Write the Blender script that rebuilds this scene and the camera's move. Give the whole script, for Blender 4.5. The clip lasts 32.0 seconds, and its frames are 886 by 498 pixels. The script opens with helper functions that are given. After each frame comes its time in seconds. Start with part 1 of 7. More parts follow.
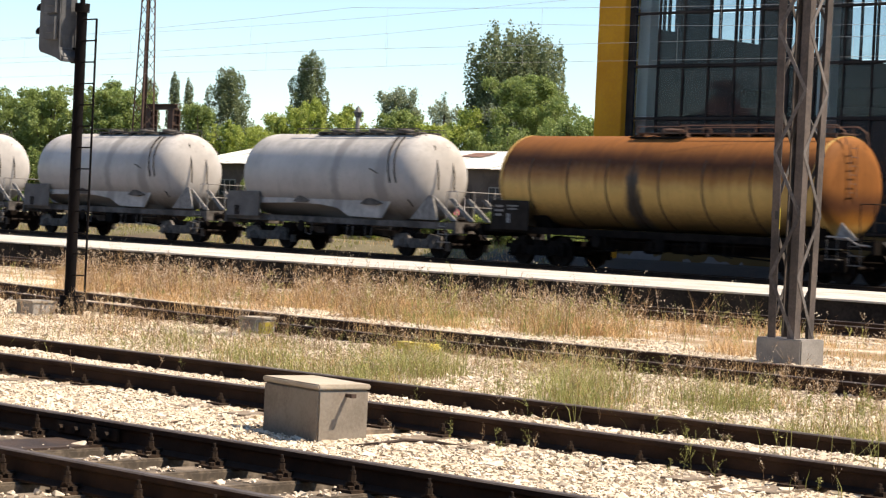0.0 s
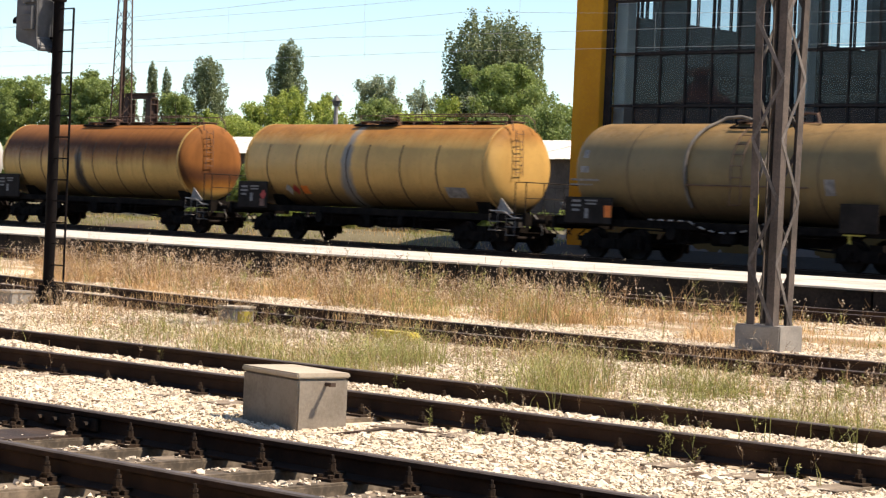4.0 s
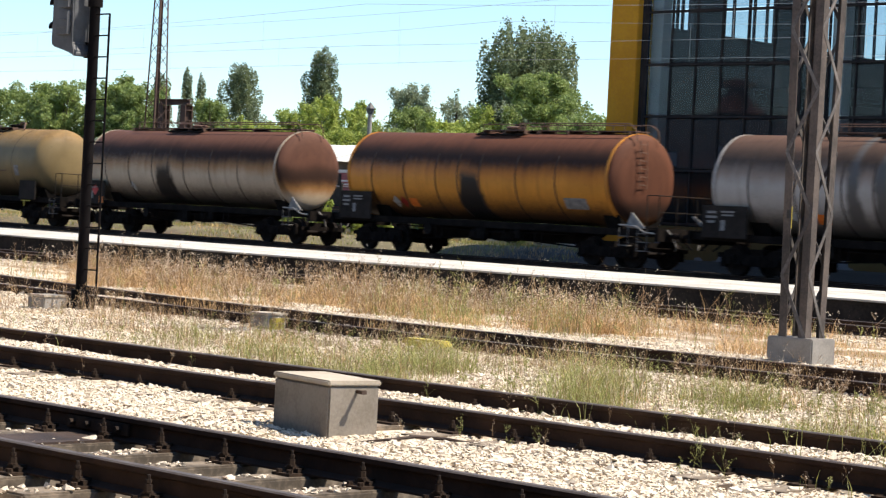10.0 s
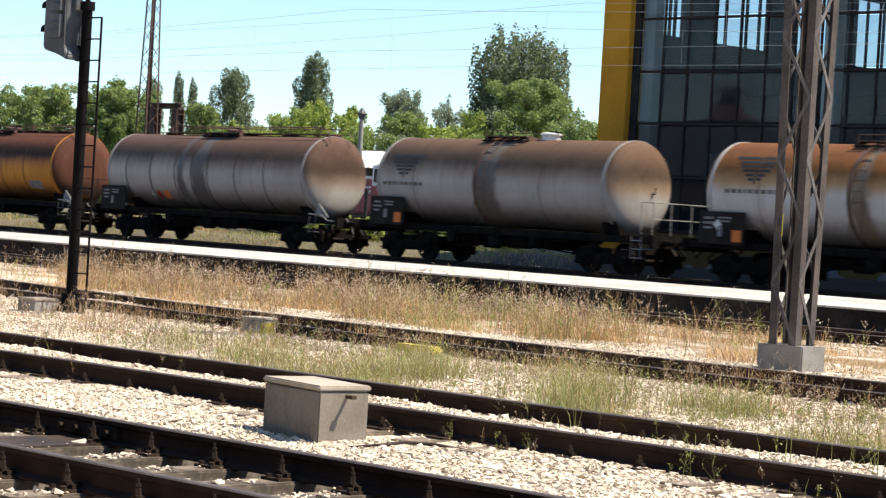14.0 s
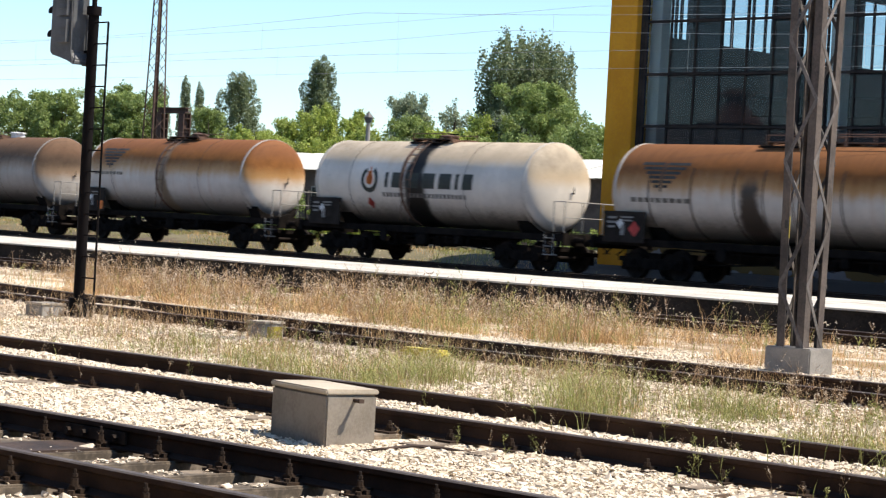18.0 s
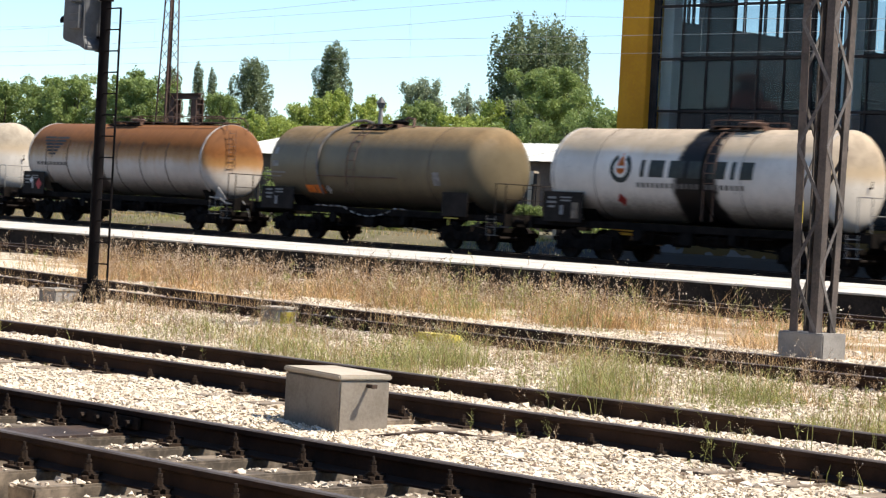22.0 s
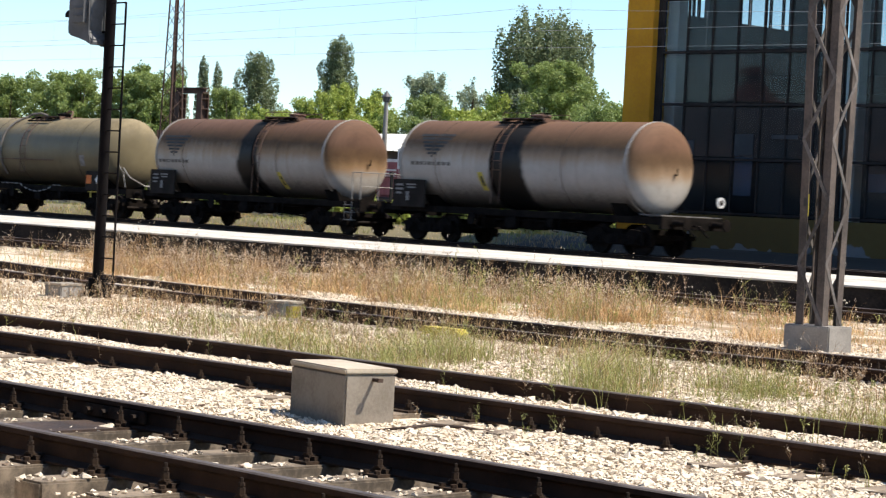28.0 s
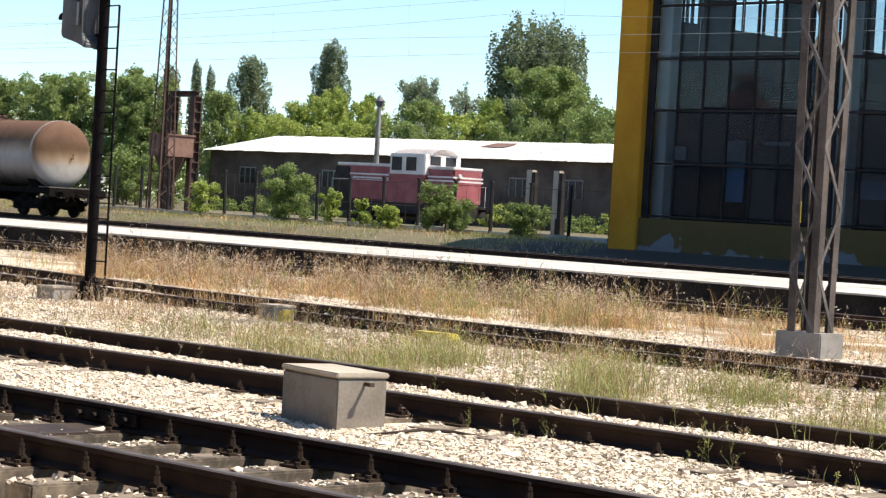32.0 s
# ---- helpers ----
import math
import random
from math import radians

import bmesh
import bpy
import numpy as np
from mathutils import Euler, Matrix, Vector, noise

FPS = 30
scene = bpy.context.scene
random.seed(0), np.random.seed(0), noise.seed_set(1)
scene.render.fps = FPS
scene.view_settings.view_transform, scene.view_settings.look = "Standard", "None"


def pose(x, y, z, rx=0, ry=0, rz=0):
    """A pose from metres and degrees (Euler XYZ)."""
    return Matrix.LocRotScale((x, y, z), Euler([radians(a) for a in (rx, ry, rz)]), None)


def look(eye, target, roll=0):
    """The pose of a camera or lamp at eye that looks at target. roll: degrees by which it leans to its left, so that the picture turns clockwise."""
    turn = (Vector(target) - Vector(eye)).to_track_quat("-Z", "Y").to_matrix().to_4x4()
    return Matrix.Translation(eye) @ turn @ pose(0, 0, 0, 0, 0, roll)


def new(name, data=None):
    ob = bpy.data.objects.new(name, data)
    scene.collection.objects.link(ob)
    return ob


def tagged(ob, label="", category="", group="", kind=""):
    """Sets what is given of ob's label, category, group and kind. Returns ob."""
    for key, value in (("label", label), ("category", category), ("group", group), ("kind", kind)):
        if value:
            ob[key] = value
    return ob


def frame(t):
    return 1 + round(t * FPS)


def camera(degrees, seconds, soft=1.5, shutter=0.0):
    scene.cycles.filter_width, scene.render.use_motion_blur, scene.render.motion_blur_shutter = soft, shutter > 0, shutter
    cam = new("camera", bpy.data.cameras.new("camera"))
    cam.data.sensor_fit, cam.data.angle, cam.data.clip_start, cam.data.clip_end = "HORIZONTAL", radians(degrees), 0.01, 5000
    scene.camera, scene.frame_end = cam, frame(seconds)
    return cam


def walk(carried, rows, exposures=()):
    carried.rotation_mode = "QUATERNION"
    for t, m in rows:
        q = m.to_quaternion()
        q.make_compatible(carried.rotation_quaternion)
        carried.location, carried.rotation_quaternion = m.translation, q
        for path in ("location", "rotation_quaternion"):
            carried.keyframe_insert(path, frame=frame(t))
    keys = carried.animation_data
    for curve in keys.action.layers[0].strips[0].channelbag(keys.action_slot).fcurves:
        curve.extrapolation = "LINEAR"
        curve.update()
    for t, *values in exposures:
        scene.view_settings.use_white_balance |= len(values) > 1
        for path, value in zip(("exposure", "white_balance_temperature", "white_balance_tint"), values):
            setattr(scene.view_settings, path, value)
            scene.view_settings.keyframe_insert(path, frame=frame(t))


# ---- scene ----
# The camera stands still beside the tracks and sways a little in the hand.
# X runs along the rails, Y away from the camera, rail heads of the near track at z = 0.
cam = camera(22.94, 32.0, soft=1.3, shutter=0.5)
EYE = (0, 0, 1.373)
# seconds, yaw to the left of +Y, pitch, roll
VIEW = [
    (0, 44.521, -0.716, 2.668), (0.5, 44.362, -0.769, 2.474), (1, 44.300, -0.801, 2.598), (1.5, 44.339, -0.938, 2.598),
    (2, 44.408, -1.073, 2.551), (2.5, 44.274, -1.170, 2.478), (3, 44.063, -1.102, 2.363), (3.5, 43.874, -1.027, 2.419),
    (5.5, 44.388, -0.907, 2.618), (6, 44.379, -0.894, 2.659), (6.5, 44.497, -0.868, 2.735), (7, 44.605, -0.827, 2.839),
    (7.5, 44.540, -0.823, 2.828), (8, 44.420, -0.767, 2.759), (8.5, 44.458, -0.693, 2.861), (9, 44.555, -0.760, 2.878),
    (9.5, 44.727, -0.827, 2.888), (10, 44.814, -0.813, 3.039), (10.5, 44.836, -0.766, 3.091), (11, 44.809, -0.749, 3.296),
    (11.5, 44.815, -0.751, 3.277), (12, 44.787, -0.732, 3.340), (12.5, 44.676, -0.706, 3.219), (13, 44.574, -0.650, 3.306),
    (13.5, 44.596, -0.647, 3.420), (14, 44.581, -0.653, 3.374), (14.5, 44.569, -0.642, 3.285), (16.5, 44.693, -0.565, 3.187),
    (17, 44.709, -0.570, 3.227), (17.5, 44.732, -0.562, 3.282), (18, 44.773, -0.573, 3.179), (18.5, 44.860, -0.633, 3.263),
    (19, 44.932, -0.824, 3.158), (19.5, 44.929, -0.967, 2.929), (20, 44.903, -0.944, 2.850), (20.5, 44.871, -0.919, 3.066),
    (21, 44.938, -0.966, 3.114), (21.5, 45.034, -0.968, 3.210), (22, 45.087, -0.976, 3.097), (22.5, 45.071, -0.968, 3.135),
    (23, 45.106, -0.883, 3.297), (23.5, 45.513, -0.918, 3.315), (24, 45.398, -1.049, 2.984), (24.5, 45.250, -1.112, 2.918),
    (25, 45.215, -1.060, 2.833), (25.5, 45.200, -1.067, 2.888), (27.5, 45.169, -1.173, 2.851), (28, 45.227, -1.145, 2.979),
    (28.5, 45.389, -1.128, 3.113), (29, 45.386, -1.127, 3.116), (29.5, 45.336, -1.099, 3.053), (30, 45.269, -1.029, 3.127),
    (30.5, 45.253, -0.937, 3.104), (31, 45.259, -0.966, 3.218), (31.5, 45.133, -1.015, 3.248), (32, 45.030, -1.010, 3.290),
]
walk(cam, [(t, pose(*EYE, 0, 0, yaw) @ pose(0, 0, 0, 90 + pitch) @ pose(0, 0, 0, 0, 0, roll)) for t, yaw, pitch, roll in VIEW],
     # the white balance starts warm and settles
     [(0, 0.7, 7600, 15), (4, 0.7, 7650, 15.5), (8, 0.7, 6850, 12), (32, 0.7, 6780, 11.5)])

# ---- light ----
SUN = Vector((0.50, 0.40, 1.0)).normalized()
world = bpy.data.worlds.new("world")
scene.world = world
world.use_nodes = True
wn, wl = world.node_tree.nodes, world.node_tree.links
sky = wn.new("ShaderNodeTexSky")
sky.sky_type, sky.sun_disc = "NISHITA", False
sky.sun_elevation, sky.sun_rotation = math.asin(SUN.z), math.atan2(SUN.x, SUN.y)
sky.air_density, sky.dust_density, sky.ozone_density, sky.altitude = 1.0, 0.0, 2.0, 1200
tint = wn.new("ShaderNodeMix")
tint.data_type, tint.blend_type = "RGBA", "MULTIPLY"
tint.inputs[0].default_value, tint.inputs[7].default_value = 1.0, (0.86, 1.0, 1.06, 1)
wl.new(sky.outputs[0], tint.inputs[6])
wl.new(tint.outputs[2], wn["Background"].inputs[0])
wn["Background"].inputs[1].default_value = 0.12
sun = new("sun", bpy.data.lights.new("sun", "SUN"))
sun.data.energy, sun.data.angle, sun.data.color = 5.0, radians(0.53), (1.0, 0.93, 0.82)
sun.matrix_basis = look(SUN * 100, (0, 0, 0))
scene.view_settings.exposure = 0.7


# ---- materials ----
class Nodes:
    """A small hand for building a node material."""

    def __init__(self, name, rough=0.7, metal=0.0):
        self.mat = bpy.data.materials.new(name)
        self.mat.use_nodes = True
        self.n, self.l = self.mat.node_tree.nodes, self.mat.node_tree.links
        self.bsdf = self.n["Principled BSDF"]
        self.bsdf.inputs["Roughness"].default_value, self.bsdf.inputs["Metallic"].default_value = rough, metal
        self.obj = self.n.new("ShaderNodeTexCoord").outputs["Object"]
        self.pos = self.n.new("ShaderNodeNewGeometry").outputs["Position"]

    def put(self, socket, value):
        if isinstance(value, bpy.types.NodeSocket):
            self.l.new(value, socket)
        elif value is not None:
            socket.default_value = (*value, 1) if isinstance(value, tuple) and len(value) == 3 and len(socket.default_value) == 4 else value

    def noise(self, scale, detail=5, rough=0.6, vector=None, dist=0.0):
        k = self.n.new("ShaderNodeTexNoise")
        k.inputs["Scale"].default_value, k.inputs["Detail"].default_value, k.inputs["Roughness"].default_value = scale, detail, rough
        k.inputs["Distortion"].default_value = dist
        self.l.new(vector or self.obj, k.inputs["Vector"])
        return k.outputs[0]

    def voronoi(self, scale, vector=None, feature="F1"):
        k = self.n.new("ShaderNodeTexVoronoi")
        k.feature = feature
        k.inputs["Scale"].default_value = scale
        self.l.new(vector or self.obj, k.inputs["Vector"])
        return k

    def math(self, op, a, b=None, c=None):
        k = self.n.new("ShaderNodeMath")
        k.operation = op
        for s, v in zip(k.inputs, (a, b, c)):
            self.put(s, v)
        return k.outputs[0]

    def span(self, v, a, b, c=0.0, d=1.0, smooth=True):
        k = self.n.new("ShaderNodeMapRange")
        k.interpolation_type = "SMOOTHSTEP" if smooth else "LINEAR"
        for s, x in zip(k.inputs, (v, a, b, c, d)):
            self.put(s, x)
        return k.outputs[0]

    def mix(self, f, a, b, kind="MIX"):
        k = self.n.new("ShaderNodeMix")
        k.data_type, k.blend_type = "RGBA", kind
        self.put(k.inputs[0], f), self.put(k.inputs[6], a), self.put(k.inputs[7], b)
        return k.outputs[2]

    def axes(self, vector=None):
        k = self.n.new("ShaderNodeSeparateXYZ")
        self.l.new(vector or self.obj, k.inputs[0])
        return k.outputs

    def stretch(self, x, y, z, vector=None):
        k = self.n.new("ShaderNodeMapping")
        self.l.new(vector or self.obj, k.inputs[0])
        k.inputs["Scale"].default_value = (x, y, z)
        return k.outputs[0]

    def chance(self):
        return self.n.new("ShaderNodeObjectInfo").outputs["Random"]

    def island(self):
        return self.n.new("ShaderNodeNewGeometry").outputs["Random Per Island"]

    def colour(self, v):
        self.put(self.bsdf.inputs["Base Color"], v)
        return self

    def rough(self, v):
        self.put(self.bsdf.inputs["Roughness"], v)
        return self

    def bump(self, h, strength=0.4, distance=0.02):
        k = self.n.new("ShaderNodeBump")
        k.inputs["Strength"].default_value, k.inputs["Distance"].default_value = strength, distance
        self.l.new(h, k.inputs["Height"])
        self.l.new(k.outputs[0], self.bsdf.inputs["Normal"])
        return self


def plain(name, a, b, scale=3.0, fine=40.0, rough=0.7, metal=0.0, bump=0.3, distance=0.01, world_space=False, shine=0.35):
    """Two colours mixed by noise of two scales, with fine relief."""
    k = Nodes(name, rough, metal)
    k.bsdf.inputs["Specular IOR Level"].default_value = shine
    v = k.pos if world_space else k.obj
    big, small = k.noise(scale, 4, 0.6, v), k.noise(fine, 6, 0.7, v)
    f = k.span(k.math("ADD", k.math("MULTIPLY", big, 0.65), k.math("MULTIPLY", small, 0.35)), 0.36, 0.64)
    k.colour(k.mix(f, a, b)).bump(small, bump, distance)
    k.rough(k.span(small, 0.3, 0.7, max(rough - 0.12, 0), min(rough + 0.12, 1)))
    return k.mat


def leafy(name, a, b, translucent=0.3):
    k = Nodes(name, 0.55)
    c = k.mix(k.span(k.island(), 0, 1, smooth=False), a, b)
    c = k.mix(k.span(k.noise(0.35, 3, 0.5, k.pos), 0.3, 0.7), c, k.mix(0.5, c, b))
    k.colour(c)
    t = k.n.new("ShaderNodeBsdfTranslucent")
    k.l.new(c, t.inputs[0])
    m = k.n.new("ShaderNodeMixShader")
    m.inputs[0].default_value = translucent
    k.l.new(k.bsdf.outputs[0], m.inputs[1]), k.l.new(t.outputs[0], m.inputs[2])
    k.l.new(m.outputs[0], k.n["Material Output"].inputs[0])
    return k.mat


def pane_glass(name, dirt, tint, gloss=0.03):
    """Old window glass: clear, with a film of dust and a reflection."""
    k = Nodes(name, 0.6)
    k.colour(k.mix(k.noise(1.3, 4), tint, tuple(0.5 * v for v in tint)))
    clear, shine, fres = k.n.new("ShaderNodeBsdfTransparent"), k.n.new("ShaderNodeBsdfGlossy"), k.n.new("ShaderNodeFresnel")
    clear.inputs[0].default_value = (0.8, 0.86, 0.88, 1)
    shine.inputs["Roughness"].default_value = gloss
    fres.inputs[0].default_value = 1.24
    a, b = k.n.new("ShaderNodeMixShader"), k.n.new("ShaderNodeMixShader")
    k.put(a.inputs[0], k.span(k.noise(1.6, 4, 0.55), 0.25, 0.8, dirt * 0.75, min(dirt * 1.25, 1)))
    k.l.new(clear.outputs[0], a.inputs[1]), k.l.new(k.bsdf.outputs[0], a.inputs[2])
    k.l.new(fres.outputs[0], b.inputs[0]), k.l.new(a.outputs[0], b.inputs[1]), k.l.new(shine.outputs[0], b.inputs[2])
    k.l.new(b.outputs[0], k.n["Material Output"].inputs[0])
    return k.mat


def ground_material():
    """Pale ballast by the near tracks, dry earth further on, green waste ground beyond the sidings."""
    k = Nodes("ground", 0.95)
    y = k.math("ADD", k.axes(k.pos)[1], k.span(k.noise(0.35, 4, 0.6, k.pos), 0.2, 0.8, -1.6, 1.6))
    stone = k.voronoi(16, k.pos).outputs["Color"]
    grey = k.n.new("ShaderNodeRGBToBW")
    k.l.new(stone, grey.inputs[0])
    ballast = k.mix(grey.outputs[0], (0.48, 0.40, 0.30), (0.74, 0.65, 0.52))
    earth = k.mix(k.noise(1.2, 6, 0.7, k.pos), (0.18, 0.12, 0.062), (0.38, 0.27, 0.16))
    # shade of the gaps between the near sleepers is put into the crib colour
    crib = k.mix(k.noise(5, 5, 0.7, k.pos), (0.03, 0.025, 0.02), (0.10, 0.082, 0.065))
    bed = k.mix(k.noise(2.5, 6, 0.7, k.pos), (0.045, 0.033, 0.024), (0.15, 0.108, 0.075))
    waste = k.mix(k.noise(0.6, 6, 0.7, k.pos), (0.05, 0.052, 0.024), (0.22, 0.18, 0.10))
    c = k.mix(k.span(y, 12.8, 15.5), ballast, k.mix(k.span(k.noise(0.5, 4, 0.6, k.pos), 0.44, 0.58), earth, ballast))
    raw = k.axes(k.pos)[1]
    slant = k.math("ADD", k.math("DIVIDE", k.axes(k.pos)[0], raw), k.span(k.noise(0.9, 4, 0.6, k.pos), 0.2, 0.8, -0.06, 0.06))
    c = k.mix(k.math("MULTIPLY", k.math("MULTIPLY", k.span(slant, -1.34, -1.40), k.span(raw, 15.5, 16.5)), k.span(raw, 26.5, 25.5)), c, ballast)
    strip = k.math("MULTIPLY", k.span(y, 19.6, 20.2), k.span(y, 22.9, 22.1))
    back = k.math("MULTIPLY", k.span(y, 27.2, 27.9), k.span(y, 30.2, 29.6))
    c = k.mix(k.math("MULTIPLY", k.math("ADD", strip, back), k.span(k.noise(0.8, 4, 0.6, k.pos), 0.34, 0.48)), c, ballast)
    c = k.mix(k.math("MULTIPLY", k.span(raw, 6.5, 6.8), k.span(raw, 9.0, 8.7)), c, crib)
    c = k.mix(k.span(y, 39, 43), c, bed)
    c = k.mix(k.span(k.math("ADD", y, k.math("MULTIPLY", k.math("ADD", k.axes(k.pos)[0], 50), 0.07)), 55.6, 57.4), c, waste)
    # dark soil before the hall, with the hall's shadow painted into it
    oily_shade = k.mix(k.noise(1.4, 6, 0.7, k.pos), (0.014, 0.012, 0.010), (0.05, 0.042, 0.032))
    c = k.mix(k.math("MULTIPLY", k.span(k.axes(k.pos)[0], -57.5, -54.0), k.span(y, 50, 53)), c, oily_shade)
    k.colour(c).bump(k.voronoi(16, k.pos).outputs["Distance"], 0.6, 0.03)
    return k.mat


M = {}
M["ground"] = ground_material()
M["stone"] = None


def stone_material():
    k = Nodes("ballast_stone", 0.92)
    c = k.mix(k.island(), (0.60, 0.495, 0.365), (0.85, 0.76, 0.62))
    c = k.mix(k.span(k.island(), 0.9, 0.97), c, (0.24, 0.17, 0.12))
    k.colour(k.mix(k.span(k.noise(60, 4), 0.3, 0.75), c, k.mix(0.5, c, (0.3, 0.25, 0.19)))).bump(k.noise(90, 4), 0.3, 0.004)
    return k.mat


M["stone"] = stone_material()
M["rail_side"] = plain("rusted_rail", (0.022, 0.014, 0.011), (0.055, 0.033, 0.023), 2.0, 45, 0.85, shine=0.12)
M["rail_head"] = plain("worn_rail_head", (0.07, 0.055, 0.047), (0.14, 0.118, 0.105), 3.0, 60, 0.6, 0.25, 0.1, shine=0.2)
M["sleeper"] = plain("weathered_sleeper", (0.075, 0.06, 0.045), (0.28, 0.222, 0.162), 4.5, 30, 0.9)
M["iron"] = plain("dark_iron", (0.035, 0.026, 0.022), (0.085, 0.055, 0.04), 4, 50, 0.75, 0.2)
M["chair"] = plain("rusty_baseplate", (0.014, 0.010, 0.008), (0.055, 0.034, 0.021), 9, 60, 0.85, shine=0.2)
M["concrete"] = plain("old_concrete", (0.20, 0.187, 0.17), (0.32, 0.30, 0.27), 1.6, 40, 0.92)
M["concrete_warm"] = plain("warm_concrete", (0.38, 0.325, 0.25), (0.52, 0.455, 0.36), 2.0, 45, 0.92)
M["platform_top"] = plain("bleached_concrete_slab", (0.38, 0.35, 0.30), (0.58, 0.55, 0.49), 1.1, 14, 0.9, world_space=True)
# the platform side is coloured near black for the shade on that face
M["platform_side"] = plain("shaded_platform_edge", (0.011, 0.0098, 0.009), (0.042, 0.036, 0.031), 0.9, 16, 0.95, shine=0.1)
M["mast_steel"] = plain("rusty_mast_steel", (0.05, 0.045, 0.042), (0.145, 0.118, 0.103), 1.3, 30, 0.8, shine=0.2)
M["mast_grey"] = plain("grey_painted_steel", (0.06, 0.054, 0.051), (0.2, 0.182, 0.17), 1.1, 26, 0.75, shine=0.2)
M["red_channel"] = plain("reddish_primed_steel", (0.075, 0.04, 0.033), (0.16, 0.068, 0.05), 1.2, 24, 0.85, shine=0.15)
M["dull_yellow"] = plain("dirty_yellow_plate", (0.26, 0.21, 0.03), (0.46, 0.38, 0.06), 6, 40, 0.8)
M["taupe_concrete"] = plain("stained_concrete", (0.19, 0.16, 0.125), (0.29, 0.255, 0.21), 2.5, 40, 0.92)
M["blue_sheet"] = plain("dull_blue_sheet", (0.05, 0.11, 0.22), (0.08, 0.16, 0.30), 1.5, 14, 0.7)
M["far_steel"] = plain("brown_steel", (0.05, 0.029, 0.023), (0.11, 0.064, 0.046), 0.8, 12, 0.8, 0.1)
M["signal_black"] = plain("black_painted_pole", (0.003, 0.0025, 0.003), (0.008, 0.006, 0.006), 2, 30, 0.8, shine=0.1)
M["signal_grey"] = plain("grey_signal_housing", (0.055, 0.057, 0.060), (0.11, 0.113, 0.118), 2, 30, 0.5)
M["yellow"] = plain("faded_yellow_paint", (0.40, 0.32, 0.05), (0.6, 0.5, 0.09), 5, 40, 0.7)
M["yellow_wall"] = plain("ochre_yellow_plaster", (0.45, 0.195, 0.010), (0.56, 0.27, 0.017), 0.5, 9, 0.9)
M["plinth"] = None
M["frame_dark"] = plain("dark_window_steel", (0.018, 0.017, 0.018), (0.045, 0.038, 0.035), 1, 20, 0.8, shine=0.1)
# interior colour is lowered, standing in for the shade inside the hall
M["hall_grey"] = plain("dark_hall_wall", (0.035, 0.038, 0.042), (0.07, 0.074, 0.078), 0.4, 6, 0.95)
M["pale_column"] = plain("pale_concrete_column", (0.68, 0.69, 0.68), (0.82, 0.82, 0.8), 0.7, 9, 0.9)
M["glass"] = pane_glass("hall_glass", 0.06, (0.09, 0.10, 0.115), 0.008)
M["glass_dusty"] = pane_glass("dusty_hall_glass", 0.13, (0.095, 0.094, 0.098), 0.015)
M["glass_grey"] = pane_glass("grimy_hall_glass", 0.26, (0.10, 0.094, 0.092), 0.03)
M["brick_wall"] = plain("dark_brick", (0.07, 0.052, 0.043), (0.155, 0.118, 0.095), 0.6, 9, 0.95)
M["roof_white"] = plain("bleached_corrugated_roof", (0.44, 0.43, 0.42), (0.68, 0.7, 0.64), 1.6, 9, 0.8)
M["roof_rust"] = plain("rusted_roof_sheet", (0.16, 0.085, 0.065), (0.26, 0.15, 0.11), 1, 8, 0.85)
M["roof_red"] = plain("red_roof_tile", (0.11, 0.048, 0.038), (0.19, 0.085, 0.065), 0.5, 6, 0.9)
M["roof_dark"] = plain("sooty_roof_tile", (0.05, 0.036, 0.033), (0.09, 0.066, 0.06), 0.5, 6, 0.9)
M["loco_red"] = plain("weathered_red_paint", (0.24, 0.06, 0.066), (0.37, 0.115, 0.12), 1.0, 14, 0.55)
M["loco_white"] = plain("chalky_white_paint", (0.62, 0.58, 0.56), (0.78, 0.74, 0.71), 1.2, 18, 0.6)
M["dark"] = plain("sooty_black", (0.012, 0.011, 0.011), (0.035, 0.03, 0.028), 2, 25, 0.8)
M["window_dark"] = plain("dark_window_pane", (0.02, 0.022, 0.025), (0.05, 0.052, 0.055), 1, 10, 0.15)
M["leaf_poplar"] = leafy("poplar_leaf", (0.085, 0.115, 0.05), (0.225, 0.27, 0.135), 0.36)
M["leaf_dark"] = leafy("dark_leaf", (0.095, 0.145, 0.038), (0.25, 0.32, 0.095), 0.38)
M["leaf_light"] = leafy("light_leaf", (0.21, 0.28, 0.05), (0.44, 0.5, 0.12), 0.42)
M["leaf_mid"] = leafy("green_leaf", (0.13, 0.185, 0.05), (0.3, 0.375, 0.115), 0.4)
M["leaf_silver"] = leafy("silver_leaf", (0.18, 0.22, 0.13), (0.36, 0.41, 0.27), 0.38)
M["bark"] = plain("bark", (0.08, 0.06, 0.045), (0.16, 0.125, 0.1), 2, 20, 0.95)
M["straw"] = leafy("straw", (0.30, 0.175, 0.07), (0.68, 0.46, 0.22), 0.25)
M["stalk"] = leafy("dead_stalk", (0.12, 0.066, 0.03), (0.38, 0.245, 0.125), 0.2)
M["russet"] = leafy("russet_grass", (0.32, 0.17, 0.07), (0.68, 0.43, 0.20), 0.25)
M["weed"] = leafy("weed_green", (0.15, 0.175, 0.045), (0.38, 0.37, 0.12), 0.3)
M["seed"] = leafy("seed_head", (0.32, 0.235, 0.15), (0.76, 0.65, 0.5), 0.15)
M["wire"] = plain("overhead_wire", (0.32, 0.33, 0.34), (0.5, 0.5, 0.5), 2, 20, 0.5, 0.6)


